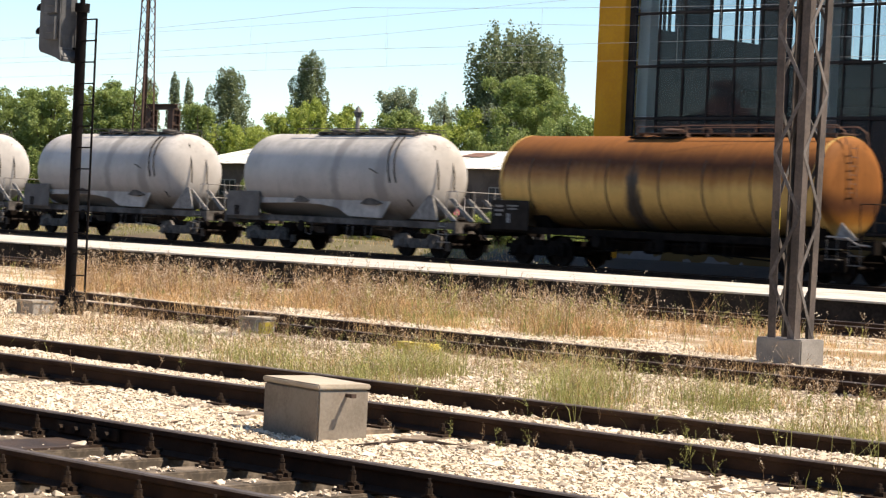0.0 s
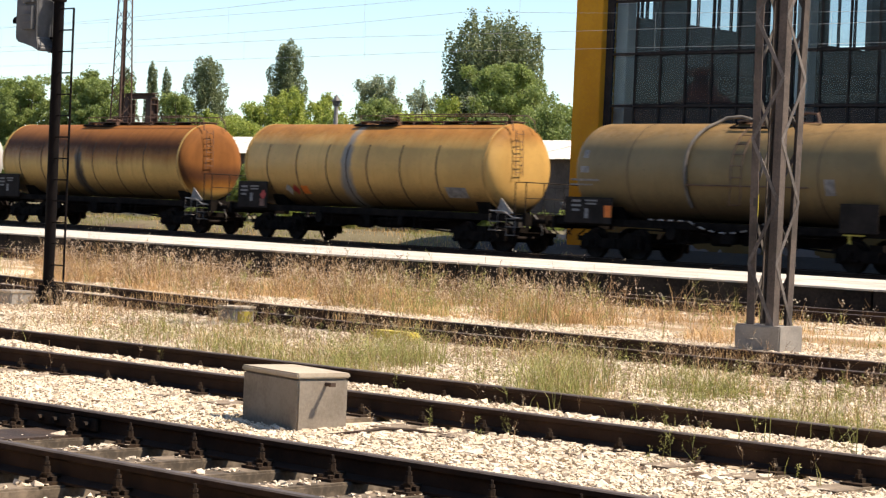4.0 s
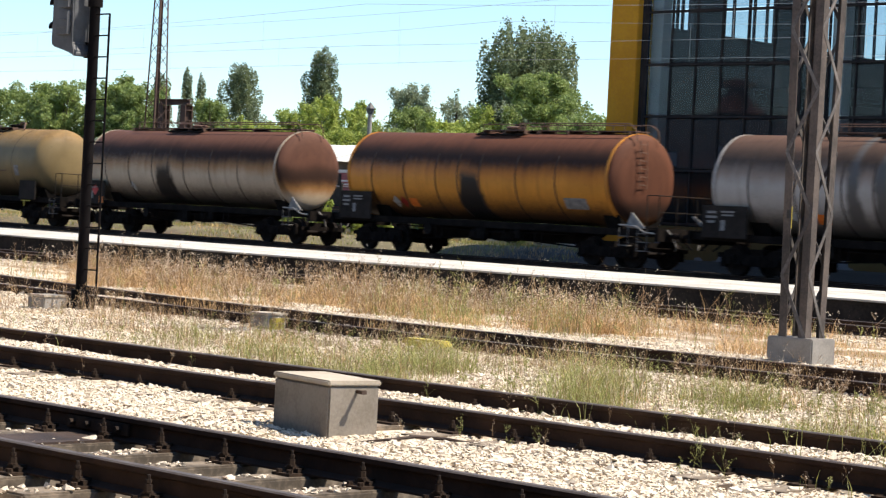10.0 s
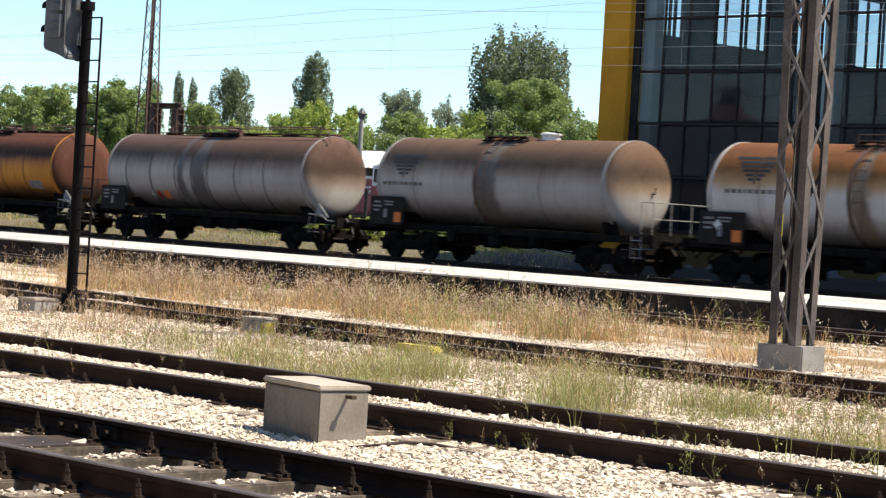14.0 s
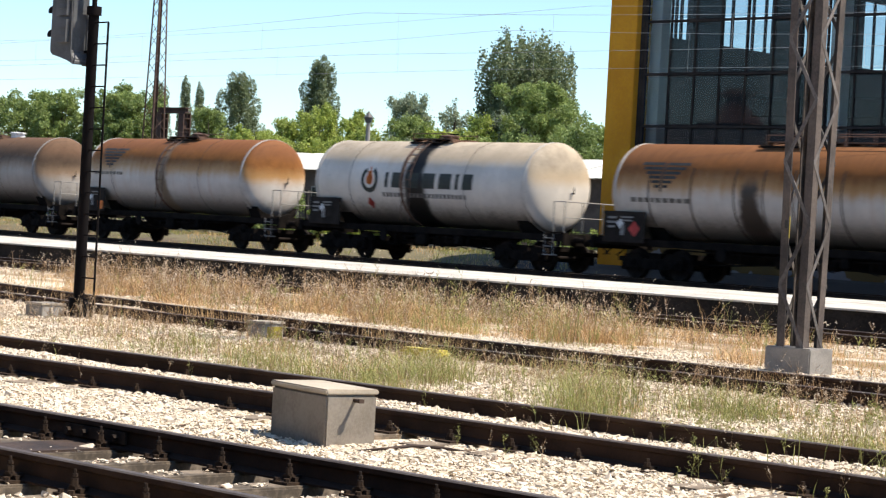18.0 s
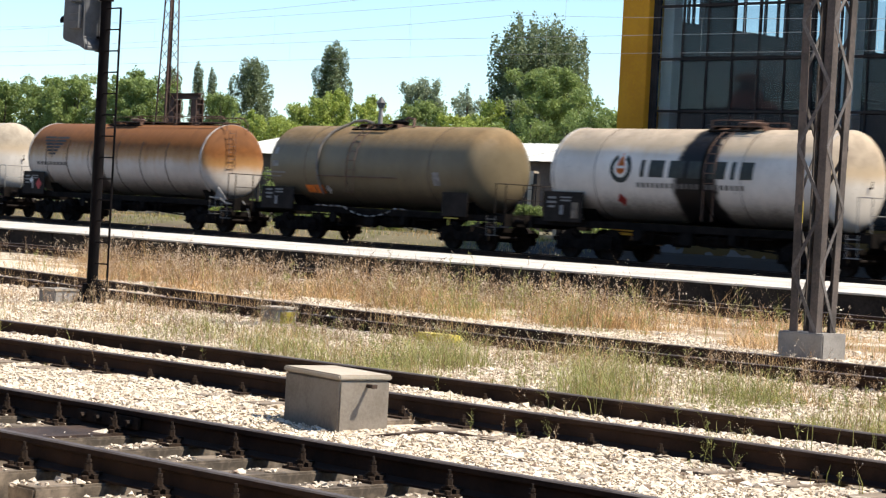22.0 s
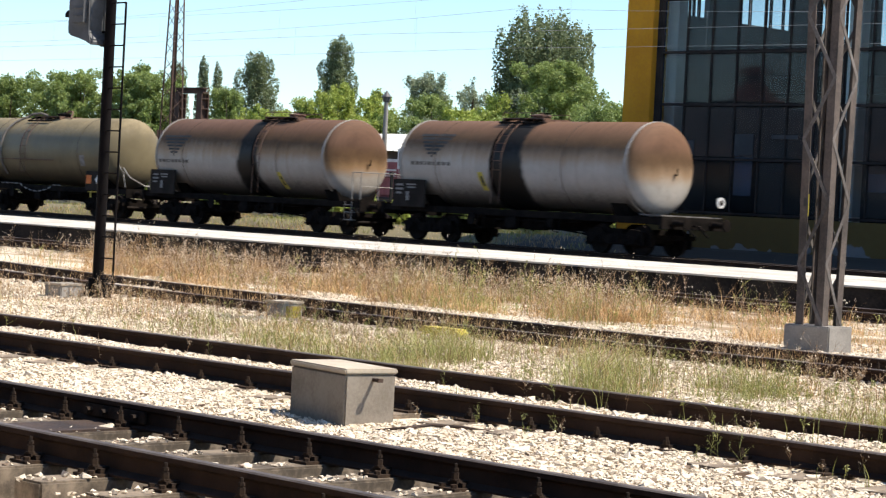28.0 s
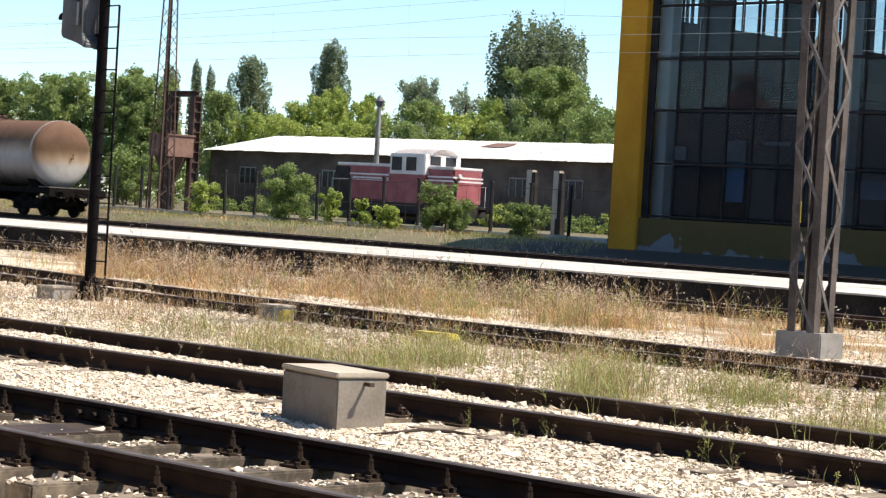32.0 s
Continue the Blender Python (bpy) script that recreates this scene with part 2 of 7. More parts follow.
def plinth_material():
    k = Nodes("flaking_yellow_plinth", 0.93)
    y = k.mix(k.noise(0.9, 5), (0.075, 0.05, 0.014), (0.15, 0.098, 0.024))
    bare = k.mix(k.noise(3, 5), (0.12, 0.125, 0.13), (0.2, 0.205, 0.21))
    low = k.axes()[2]
    f = k.span(k.math("ADD", k.noise(0.7, 4, 0.5), k.span(low, 0.4, 1.1, 0.15, -0.08, False)), 0.645, 0.675)
    k.colour(k.mix(f, y, bare)).bump(k.noise(20, 5), 0.4, 0.02)
    return k.mat


M["plinth"] = plinth_material()


# ---- mesh helpers ----
def box(bm, x0, x1, y0, y1, z0, z1, m=None):
    vs = [bm.verts.new((x, y, z)) for x in (x0, x1) for y in (y0, y1) for z in (z0, z1)]
    if m is not None:
        for v in vs:
            v.co = m @ v.co
    for f in ((0, 1, 3, 2), (4, 6, 7, 5), (0, 4, 5, 1), (2, 3, 7, 6), (0, 2, 6, 4), (1, 5, 7, 3)):
        bm.faces.new([vs[i] for i in f])
    return vs


def rod(bm, a, b, r, seg=6, r2=None):
    """A round bar from a to b."""
    a, b = Vector(a), Vector(b)
    q = (b - a).to_track_quat("Z", "Y")
    rings = []
    for p, rr in ((a, r), (b, r if r2 is None else r2)):
        rings.append([bm.verts.new(p + q @ Vector((rr * math.cos(t), rr * math.sin(t), 0))) for t in (2 * math.pi * i / seg for i in range(seg))])
    for i in range(seg):
        bm.faces.new((rings[0][i], rings[0][(i + 1) % seg], rings[1][(i + 1) % seg], rings[1][i]))
    bm.faces.new(rings[0][::-1]), bm.faces.new(rings[1])


def pipe(bm, pts, r, seg=6):
    """A bent tube through the points."""
    pts = [Vector(p) for p in pts]
    rings, q = [], None
    for i, p in enumerate(pts):
        d = (pts[min(i + 1, len(pts) - 1)] - p).normalized() + (p - pts[max(i - 1, 0)]).normalized()
        if d.length < 1e-6:
            d = Vector((0, 0, 1))
        q = d.to_track_quat("Z", "Y") if q is None else (q.to_matrix().col[2].rotation_difference(d.normalized()) @ q)
        rings.append([bm.verts.new(p + q @ Vector((r * math.cos(t), r * math.sin(t), 0))) for t in (2 * math.pi * k / seg for k in range(seg))])
    for a, b in zip(rings, rings[1:]):
        for k in range(seg):
            bm.faces.new((a[k], a[(k + 1) % seg], b[(k + 1) % seg], b[k]))
    bm.faces.new(rings[0][::-1]), bm.faces.new(rings[-1])


def lathe(bm, profile, axis="X", seg=32, centre=(0, 0, 0), arc=(0, 360)):
    """Turns a profile of (along, radius) about an axis."""
    full = abs(arc[1] - arc[0]) >= 359.9
    n = seg if full else seg + 1
    rings = []
    for u, r in profile:
        ring = []
        for i in range(n):
            t = radians(arc[0] + (arc[1] - arc[0]) * i / seg)
            a, b = r * math.cos(t), r * math.sin(t)
            co = {"X": (u, a, b), "Y": (b, u, a), "Z": (a, b, u)}[axis]
            ring.append(bm.verts.new(Vector(co) + Vector(centre)))
        rings.append(ring)
    for p, q in zip(rings, rings[1:]):
        for i in range(seg):
            j = (i + 1) % n
            bm.faces.new((p[i], p[j], q[j], q[i]))
    if full:
        for ring, flip in ((rings[0], True), (rings[-1], False)):
            if (ring[0].co - ring[n // 2].co).length > 1e-4:
                bm.faces.new(ring[::-1] if flip else ring)
    return rings


def prism(bm, outline, y0, y1, plane="XZ"):
    """A plate cut to an outline, from y0 to y1 across it."""
    def at(p, q, w):
        return {"XZ": (p, w, q), "YZ": (w, p, q), "XY": (p, q, w)}[plane]
    a = [bm.verts.new(at(p, q, y0)) for p, q in outline]
    b = [bm.verts.new(at(p, q, y1)) for p, q in outline]
    bm.faces.new(a), bm.faces.new(b[::-1])
    for i in range(len(a)):
        j = (i + 1) % len(a)
        bm.faces.new((a[i], b[i], b[j], a[j]))


def mesh(name, bm, material, smooth=False, bevel=0.0):
    if bevel:
        bmesh.ops.bevel(bm, geom=bm.edges[:], offset=bevel, segments=2, affect="EDGES", clamp_overlap=True)
    bmesh.ops.recalc_face_normals(bm, faces=bm.faces[:])
    me = bpy.data.meshes.new(name)
    bm.to_mesh(me)
    bm.free()
    for mm in material if isinstance(material, (list, tuple)) else (material,):
        me.materials.append(mm)
    if smooth:
        me.shade_smooth()
        me.set_sharp_from_angle(angle=radians(smooth if smooth > 1 else 40))
    return me


def part(name, bm, material, parent, label="", smooth=False, bevel=0.0, at=None):
    """One mesh object under a thing or a part; bm may also be a mesh that is already made."""
    me = bm if isinstance(bm, bpy.types.Mesh) else mesh(name, bm, material, smooth, bevel)
    ob = new(name, me)
    ob.parent = parent
    if at is not None:
        ob.matrix_basis = at
    return tagged(ob, label)


def thing(name, label, category, group="", kind="", at=None):
    ob = new(name)
    ob.empty_display_size = 0.2
    if at is not None:
        ob.matrix_basis = at
    return tagged(ob, label, category, group, kind)


def solid(name, bm, material, label, category="", group="", kind="", smooth=False, bevel=0.0, at=None):
    ob = new(name, mesh(name, bm, material, smooth, bevel))
    if at is not None:
        ob.matrix_basis = at
    return tagged(ob, label, category, group, kind)


def soup(name, verts, faces, material):
    """A mesh from arrays of vertices and faces, for stuff in great number."""
    me = bpy.data.meshes.new(name)
    me.from_pydata(verts.tolist(), [], faces if isinstance(faces, list) else faces.tolist())
    me.materials.append(material)
    return me


rng = np.random.default_rng(7)


# ---- the setting ----
LEVELS = [(-2500, -0.2), (-60, -0.2), (4.0, -0.24), (5.9, -0.28), (6.4, -0.40), (9.1, -0.40), (9.6, -0.22), (10.4, -0.18), (11.27, -0.18), (11.36, -0.125), (12.54, -0.125), (12.63, -0.175), (13.6, -0.17), (17.0, -0.15), (21.0, -0.15), (28.5, -0.2),
          (32.7, -0.2), (39.0, -0.14), (44.0, -0.1), (50.4, -0.04), (54.6, -0.04), (57.8, -0.02), (59.2, 0.30), (60.4, 0.42), (63, 0.46), (80, 0.5), (110, 0.6), (300, 1.0), (3500, 1.0)]


def level(y):
    return float(np.interp(y, [a for a, _ in LEVELS], [b for _, b in LEVELS]))


def view_span(y):
    """The stretch of X that the camera can see at the distance y."""
    return -1.62 * y - 1.0, -0.60 * y + 1.0


def make_ground():
    bm = bmesh.new()
    xs = [-3500, -600, -200, -100, -50, -25, 0, 25, 100, 600, 3000]
    rows = [[bm.verts.new((x, y, z)) for x in xs] for y, z in LEVELS]
    for a, b in zip(rows, rows[1:]):
        for i in range(len(xs) - 1):
            bm.faces.new((a[i], a[i + 1], b[i + 1], b[i]))
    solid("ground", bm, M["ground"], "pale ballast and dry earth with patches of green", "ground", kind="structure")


make_ground()

RAIL = [(-0.07, -0.16), (0.07, -0.16), (0.07, -0.148), (0.012, -0.125), (0.009, -0.05), (0.034, -0.036), (0.036, -0.008), (0.026, 0.0),
        (-0.026, 0.0), (-0.036, -0.008), (-0.034, -0.036), (-0.009, -0.05), (-0.012, -0.125), (-0.07, -0.148)]


def rail_mesh(name, line):
    """A flat-bottomed rail swept along points (x, y, z) of its head; the head is worn bright."""
    bm = bmesh.new()
    rings = [[bm.verts.new((x, y + u, z + w)) for u, w in RAIL] for x, y, z in line]
    n = len(RAIL)
    for a, b in zip(rings, rings[1:]):
        for i in range(n):
            f = bm.faces.new((a[i], a[(i + 1) % n], b[(i + 1) % n], b[i]))
            f.material_index = 1 if i in (6, 7, 8) else 0
    bm.faces.new(rings[0]), bm.faces.new(rings[-1][::-1])
    return mesh(name, bm, (M["rail_side"], M["rail_head"]), smooth=30)


def sleeper_mesh():
    bm = bmesh.new()
    box(bm, -0.125, 0.125, -1.28, 1.28, -0.40, -0.165)
    return mesh("sleeper", bm, M["sleeper"], bevel=0.012)


def chair_mesh():
    """Ribbed baseplate with its two clips, bolts and nuts."""
    bm = bmesh.new()
    box(bm, -0.08, 0.08, -0.19, 0.19, -0.166, -0.148)
    for s in (-1, 1):
        box(bm, -0.06, 0.06, s * 0.095 - 0.016, s * 0.095 + 0.016, -0.15, -0.122)
        box(bm, -0.03, 0.03, s * 0.08 - 0.045, s * 0.08 + 0.045, -0.13, -0.114)
        rod(bm, (0, s * 0.11, -0.14), (0, s * 0.11, -0.02), 0.0095, 6)
        rod(bm, (0, s * 0.11, -0.114), (0, s * 0.11, -0.104), 0.029, 8)
        rod(bm, (0, s * 0.11, -0.104), (0, s * 0.11, -0.07), 0.022, 6)
        rod(bm, (0, s * 0.11, -0.062), (0, s * 0.11, -0.045), 0.018, 6)
        rod(bm, (0.045, s * 0.16, -0.15), (0.045, s * 0.16, -0.128), 0.02, 6)
        rod(bm, (-0.045, s * 0.16, -0.15), (-0.045, s * 0.16, -0.128), 0.02, 6)
    return mesh("rail_chair", bm, M["chair"])


def low_chair_mesh():
    """Flat baseplate with low clips and short bolts."""
    bm = bmesh.new()
    box(bm, -0.08, 0.08, -0.19, 0.19, -0.166, -0.15)
    for s in (-1, 1):
        box(bm, -0.035, 0.035, s * 0.085 - 0.04, s * 0.085 + 0.04, -0.15, -0.125)
        rod(bm, (0, s * 0.11, -0.14), (0, s * 0.11, -0.075), 0.014, 6)
        rod(bm, (0, s * 0.11, -0.125), (0, s * 0.11, -0.10), 0.024, 6)
    return mesh("rail_chair", bm, M["chair"])


SLEEPER, CHAIR, LOW_CHAIR = sleeper_mesh(), chair_mesh(), low_chair_mesh()


def track(name, label, line, x0, x1, sleepers, spacing=0.609, phase=0.0, chairs=True):
    """A track: two rails along a centre line (x -> y, z), sleepers under the stretch that can be seen."""
    t = thing(name, label, "track", kind="structure")
    xs = sorted(set([x0, x1] + list(np.linspace(max(x0, -120), min(x1, 20), 36))))
    for side in (-0.75, 0.75):
        part("rail", rail_mesh("rail", [(x, line(x)[0] + side, line(x)[1]) for x in xs]), None, t)
    x = sleepers[0] + phase
    while x < sleepers[1]:
        y, z = line(x)
        s = part("sleeper", SLEEPER, None, t, at=pose(x, y, z, 0, rng.normal(0, 0.2), rng.normal(0, 0.5)))
        if chairs:
            for side in (-0.75, 0.75):
                part("rail_chair", CHAIR if chairs is True else chairs, None, s, at=pose(0, side, 0))
        x += spacing


track("railway_track_1", "near running track of dark rails on exposed weathered sleepers", lambda x: (7.77, 0.0), -160, 80, (-15.3, -2.5), 0.609, 0.31)
track("railway_track_2", "running track half sunk in pale ballast", lambda x: (11.95, 0.015), -160, 80, (-22, -5.5), 0.609, 0.2, chairs=LOW_CHAIR)
track("railway_track_3", "overgrown siding curving away among dry weeds", lambda x: (18.72 + 0.0056 * min(x + 14, 0) ** 2, 0.0), -70, 60, (-36, -9), 0.62, 0.1)
track("railway_track_4", "rusty track along the low platform", lambda x: (30.5, 0.0), -160, 40, (-56, -16), 0.62, 0.3, chairs=False)
track("railway_track_5", "rusty through track behind the platform", lambda x: (46.3, 0.08), -260, 24, (-62, -26), 0.62, 0.1, chairs=False)
track("railway_track_6", "track of the passing tank train", lambda x: (52.55 - 0.0735 * (x + 42), 0.138), -420, 230, (-96, -28), 0.62, 0.4, chairs=False)


def platform():
    p = thing("platform", "long low concrete platform with a sun-bleached top", "platform", kind="structure")
    bm = bmesh.new()
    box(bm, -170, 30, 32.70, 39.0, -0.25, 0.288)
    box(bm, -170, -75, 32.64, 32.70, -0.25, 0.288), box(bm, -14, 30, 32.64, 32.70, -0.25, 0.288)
    part("wall", bm, M["platform_side"], p, "platform side coloured dark for shade")
    bm = bmesh.new()
    box(bm, -170, -75, 32.6, 39.12, 0.292, 0.326), box(bm, -14, 30, 32.6, 39.12, 0.292, 0.326)
    part("deck", bm, M["platform_top"], p)
    bm = bmesh.new()
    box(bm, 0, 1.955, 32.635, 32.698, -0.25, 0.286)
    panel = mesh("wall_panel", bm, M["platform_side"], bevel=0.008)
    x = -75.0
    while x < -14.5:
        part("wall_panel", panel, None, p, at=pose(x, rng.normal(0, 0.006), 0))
        x += 2.0
    x = -74.99
    slabs = []
    for w in (1.99,):
        for y0, y1 in ((32.6, 34.15), (34.16, 36.6), (36.61, 39.12)):
            bm = bmesh.new()
            box(bm, 0, w, y0, y1, 0.292, 0.326)
            slabs.append(mesh("slab", bm, M["platform_top"], bevel=0.004))
    while x < -14.2:
        for me in slabs:
            part("slab", me, None, p, at=pose(x, 0, rng.normal(0, 0.0008)))
        x += 2.0


platform()


# ---- the glazed hall ----
def hall():
    """Workshop hall with a glazed front in a steel grid, a yellow corner pier and a flaking yellow plinth."""
    x0, x1, y0, y1, top = -51.45, 12.0, 60.0, 84.0, 13.2
    h = thing("workshop_hall", "tall glazed workshop hall with a yellow pier and plinth", "hall")
    bm = bmesh.new()
    box(bm, x0, -50.2, y0 - 0.25, y0 + 0.6, 0.3, top)
    part("pier", bm, M["yellow_wall"], h, "ochre yellow corner pier", bevel=0.02)
    bm = bmesh.new()
    box(bm, -50.196, x1, y0 - 0.12, y0 + 0.35, 0.2, 1.52)
    part("plinth", bm, M["plinth"], h, "yellow plinth with flaked grey patches")
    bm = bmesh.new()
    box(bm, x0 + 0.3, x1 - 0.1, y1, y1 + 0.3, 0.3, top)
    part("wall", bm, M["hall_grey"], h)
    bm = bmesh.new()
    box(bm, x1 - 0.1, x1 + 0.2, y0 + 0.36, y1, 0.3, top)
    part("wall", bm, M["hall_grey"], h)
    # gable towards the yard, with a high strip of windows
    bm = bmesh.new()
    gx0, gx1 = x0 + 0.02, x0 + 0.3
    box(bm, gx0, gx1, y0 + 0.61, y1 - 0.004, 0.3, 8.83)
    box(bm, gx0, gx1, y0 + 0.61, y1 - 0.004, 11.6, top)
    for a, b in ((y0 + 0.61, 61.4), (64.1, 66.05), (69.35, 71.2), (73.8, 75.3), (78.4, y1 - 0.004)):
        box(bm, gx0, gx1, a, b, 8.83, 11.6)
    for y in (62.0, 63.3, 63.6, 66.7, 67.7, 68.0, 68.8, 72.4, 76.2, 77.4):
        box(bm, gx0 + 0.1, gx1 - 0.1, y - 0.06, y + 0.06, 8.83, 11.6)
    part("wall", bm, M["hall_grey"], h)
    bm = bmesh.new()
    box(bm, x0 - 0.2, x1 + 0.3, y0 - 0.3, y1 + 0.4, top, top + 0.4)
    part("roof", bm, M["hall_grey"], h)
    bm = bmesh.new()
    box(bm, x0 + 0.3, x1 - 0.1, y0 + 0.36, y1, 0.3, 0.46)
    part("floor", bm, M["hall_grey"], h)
    # steel grid of the front
    bands = [1.60, 3.47, 5.36, 7.20, 9.07, 10.95, 12.8]
    for z in bands:
        bm = bmesh.new()
        box(bm, -50.19, x1, y0 + 0.02, y0 + 0.16, z - 0.045, z + 0.045)
        part("transom", bm, M["frame_dark"], h, bevel=0.012)
    cols = []
    x = -49.98
    k = 0
    while x < x1 - 0.5:
        cols.append(x)
        x += 1.113
    cols.append(x1 - 0.1)
    for k, x in enumerate(cols):
        bm = bmesh.new()
        w = 0.022 if k % 6 else 0.045
        box(bm, x - w, x + w, y0 + 0.035, y0 + 0.145, 1.52, top)
        part("mullion", bm, M["frame_dark"], h)
    bm = bmesh.new()
    box(bm, -50.195, -50.03, y0 + 0.0, y0 + 0.15, 1.524, top)
    part("jamb", bm, M["frame_dark"], h)
    # inner columns and a gantry, seen dimly through the glass
    for x in (-50.0, -42.2, -34.4, -26.6):
        bm = bmesh.new()
        box(bm, x - 0.25, x + 0.25, y0 + 0.6, y0 + 1.1, 0.46, top)
        part("column", bm, M["pale_column"], h, "pale concrete column behind the glass", bevel=0.02)
    for z in (6.3,):
        bm = bmesh.new()
        box(bm, x0 + 0.3, x1 - 0.1, y0 + 8, y0 + 8.4, z, z + 0.7)
        part("gantry", bm, M["frame_dark"], h)
    # panes; a few are missing, some blinded, some blue
    kinds = ["glass", "glass", "glass", "glass_dusty", "glass_dusty", "glass_grey"]
    pane = {}
    for r, (za, zb) in enumerate(zip(bands, bands[1:])):
        for c, (xa, xb) in enumerate(zip(cols, cols[1:])):
            if xa > -22:
                continue
            w = xb - xa
            key = kinds[int(rng.integers(2 if r > 1 else 0, 5 if r > 1 else 6))] if r > 1 else ("glass_grey" if rng.random() < 0.75 else "glass_dusty")
            if c == 0:
                key = "glass"
            if (r, c) in ((0, 2), (0, 3), (0, 10)):
                key = "glass"
            if (key, round(w, 2), r) not in pane:
                bm = bmesh.new()
                box(bm, 0.05, w - 0.05, -0.003, 0.003, 0.08, zb - za - 0.08)
                pane[(key, round(w, 2), r)] = mesh("pane", bm, M[key])
            part("pane", pane[(key, round(w, 2), r)], None, h, at=pose(xa, y0 + 0.09, za, rng.normal(0, 0.06), 0, rng.normal(0, 0.06)))
    bm = bmesh.new()
    box(bm, -22, x1 - 0.1, y0 + 0.087, y0 + 0.093, 1.66, 12.7)
    part("glazing", bm, M["glass_dusty"], h)
    # dull blue sheets that lean behind the lowest panes
    for xa, xb, za, zb in ((-46.68, -45.93, 1.75, 3.3), (-41.2, -39.6, 2.1, 2.7)):
        bm = bmesh.new()
        box(bm, xa, xb, y0 + 0.24, y0 + 0.27, za, zb, pose(0, 0, 0, 0, 0.6, 0))
        part("blue_sheet", bm, M["blue_sheet"], h, "dull blue sheet behind the glass")
    # perforated vent plates set into the lower panes
    for xa, xb, za, zb in ((-48.9, -48.35, 3.62, 4.1), (-46.55, -45.75, 3.62, 4.35), (-45.0, -43.9, 4.2, 4.34)):
        bm = bmesh.new()
        box(bm, xa, xb, y0 + 0.05, y0 + 0.08, za, zb)
        part("vent_plate", bm, M["hall_grey"], h, "pale perforated vent plate")


hall()


# ---- the low shed behind the fence ----
def shed():
    s = thing("long_shed", "long low brick shed with a bleached corrugated roof", "shed")
    x0, x1, y0, y1 = -118.0, -64.0, 95.0, 107.0
    bm = bmesh.new()
    box(bm, x0, x1, y0, y0 + 0.35, 0.3, 4.62), box(bm, x0, x1, y1, y1 + 0.35, 0.3, 4.62)
    prism(bm, [(y0, 0.3), (y1, 0.3), (y1, 4.6), ((y0 + y1) / 2, 5.95), (y0, 4.6)], x0 - 0.3, x0 - 0.002, "YZ")
    part("wall", bm, M["brick_wall"], s, "soot-darkened brick wall")
    for k, x in enumerate(np.arange(x0 + 3, x1 - 2, 4.2)):
        bm = bmesh.new()
        box(bm, x, x + 1.7, y0 - 0.03, y0 + 0.02, 2.5, 3.5)
        w = part("window", bm, M["window_dark"], s)
        bm = bmesh.new()
        for i in range(4):
            box(bm, x + i * 0.55, x + i * 0.55 + 0.06, y0 - 0.06, y0 - 0.028, 2.45, 3.55)
        box(bm, x, x + 1.7, y0 - 0.062, y0 - 0.028, 3.5, 3.58)
        part("frame", bm, M["concrete"], w)
    # corrugated sheets, each laid a little apart
    mid, n = (y0 + y1) / 2, 22
    for i in range(52):
        xa = x0 - 0.5 + i * 1.08
        for side in (0, 1):
            bm = bmesh.new()
            ya, yb = (y0 - 0.5, mid) if side == 0 else (y1 + 0.5, mid)
            za, zb = 4.62, 5.95
            lo, hi = [], []
            for j in range(n + 1):
                x = j / n * 1.1
                w = 0.025 * math.cos(j * math.pi)
                lo.append(bm.verts.new((x, ya, za + w))), hi.append(bm.verts.new((x, yb, zb + w)))
            for j in range(n):
                bm.faces.new((lo[j], lo[j + 1], hi[j + 1], hi[j]))
            part("roof_sheet", bm, M["roof_white"], s, at=pose(xa, rng.normal(0, 0.05), rng.uniform(0.0, 0.04)))

    bm = bmesh.new()
    box(bm, -0.9, 0.9, -0.75, 0.75, -0.012, 0.012, pose(-94.8, 99.2, 5.67, math.degrees(math.atan2(1.33, 6.5)), 0, 3))
    part("roof_patch", bm, M["roof_rust"], s, "rusted patch sheet")


shed()


# ---- the station building behind the camera, with an unseen roof added to block light ----
def station():
    b = thing("station_building", "long brick station building with an added shading roof", "station")
    # the building shows only as a reflection in the hall; it also cuts skylight
    bm = bmesh.new()
    box(bm, -260, 70, -10.0, -6.0, -0.3, 7.2)
    part("wall", bm, M["brick_wall"], b)
    bm = bmesh.new()
    prism(bm, [(-11.0, 7.2), (-5.0, 7.2), (-8.0, 9.8)], -260.5, 70.5, "YZ")
    part("roof", bm, M["roof_dark"], b, "sooty brown tiled roof")
    # this roof and its columns are unseen, added to shade the wall
    bm = bmesh.new()
    prism(bm, [(-5.99, 4.6), (-5.99, 4.9), (0.6, 4.5), (0.6, 4.3)], -70, 70, "YZ")
    part("shading_roof", bm, M["far_steel"], b)
    bm = bmesh.new()
    box(bm, -99.4, -95.2, -9.4, -5.2, 7.2, 10.0)
    t = part("turret", bm, M["brick_wall"], b)
    bm = bmesh.new()
    lathe(bm, [(10.0, 2.9), (11.6, 0.8), (12.05, 0.55), (12.1, 1.75), (12.3, 1.7), (12.75, 0.1)], "Z", 4, (-97.3, -7.3, 0))
    part("cap", bm, M["roof_red"], t, "red pyramid roof")
    for x in range(-63, 70, 14):
        bm = bmesh.new()
        box(bm, x - 0.12, x + 0.12, -2.12, -1.88, -0.25, 4.6)
        part("column", bm, M["far_steel"], b)


station()


# ---- the tank train ----
WHEEL_R = 0.46
TRAIN_Z = 0.138
LEAN = 0.0735  # the train's track draws away from the platform to the left


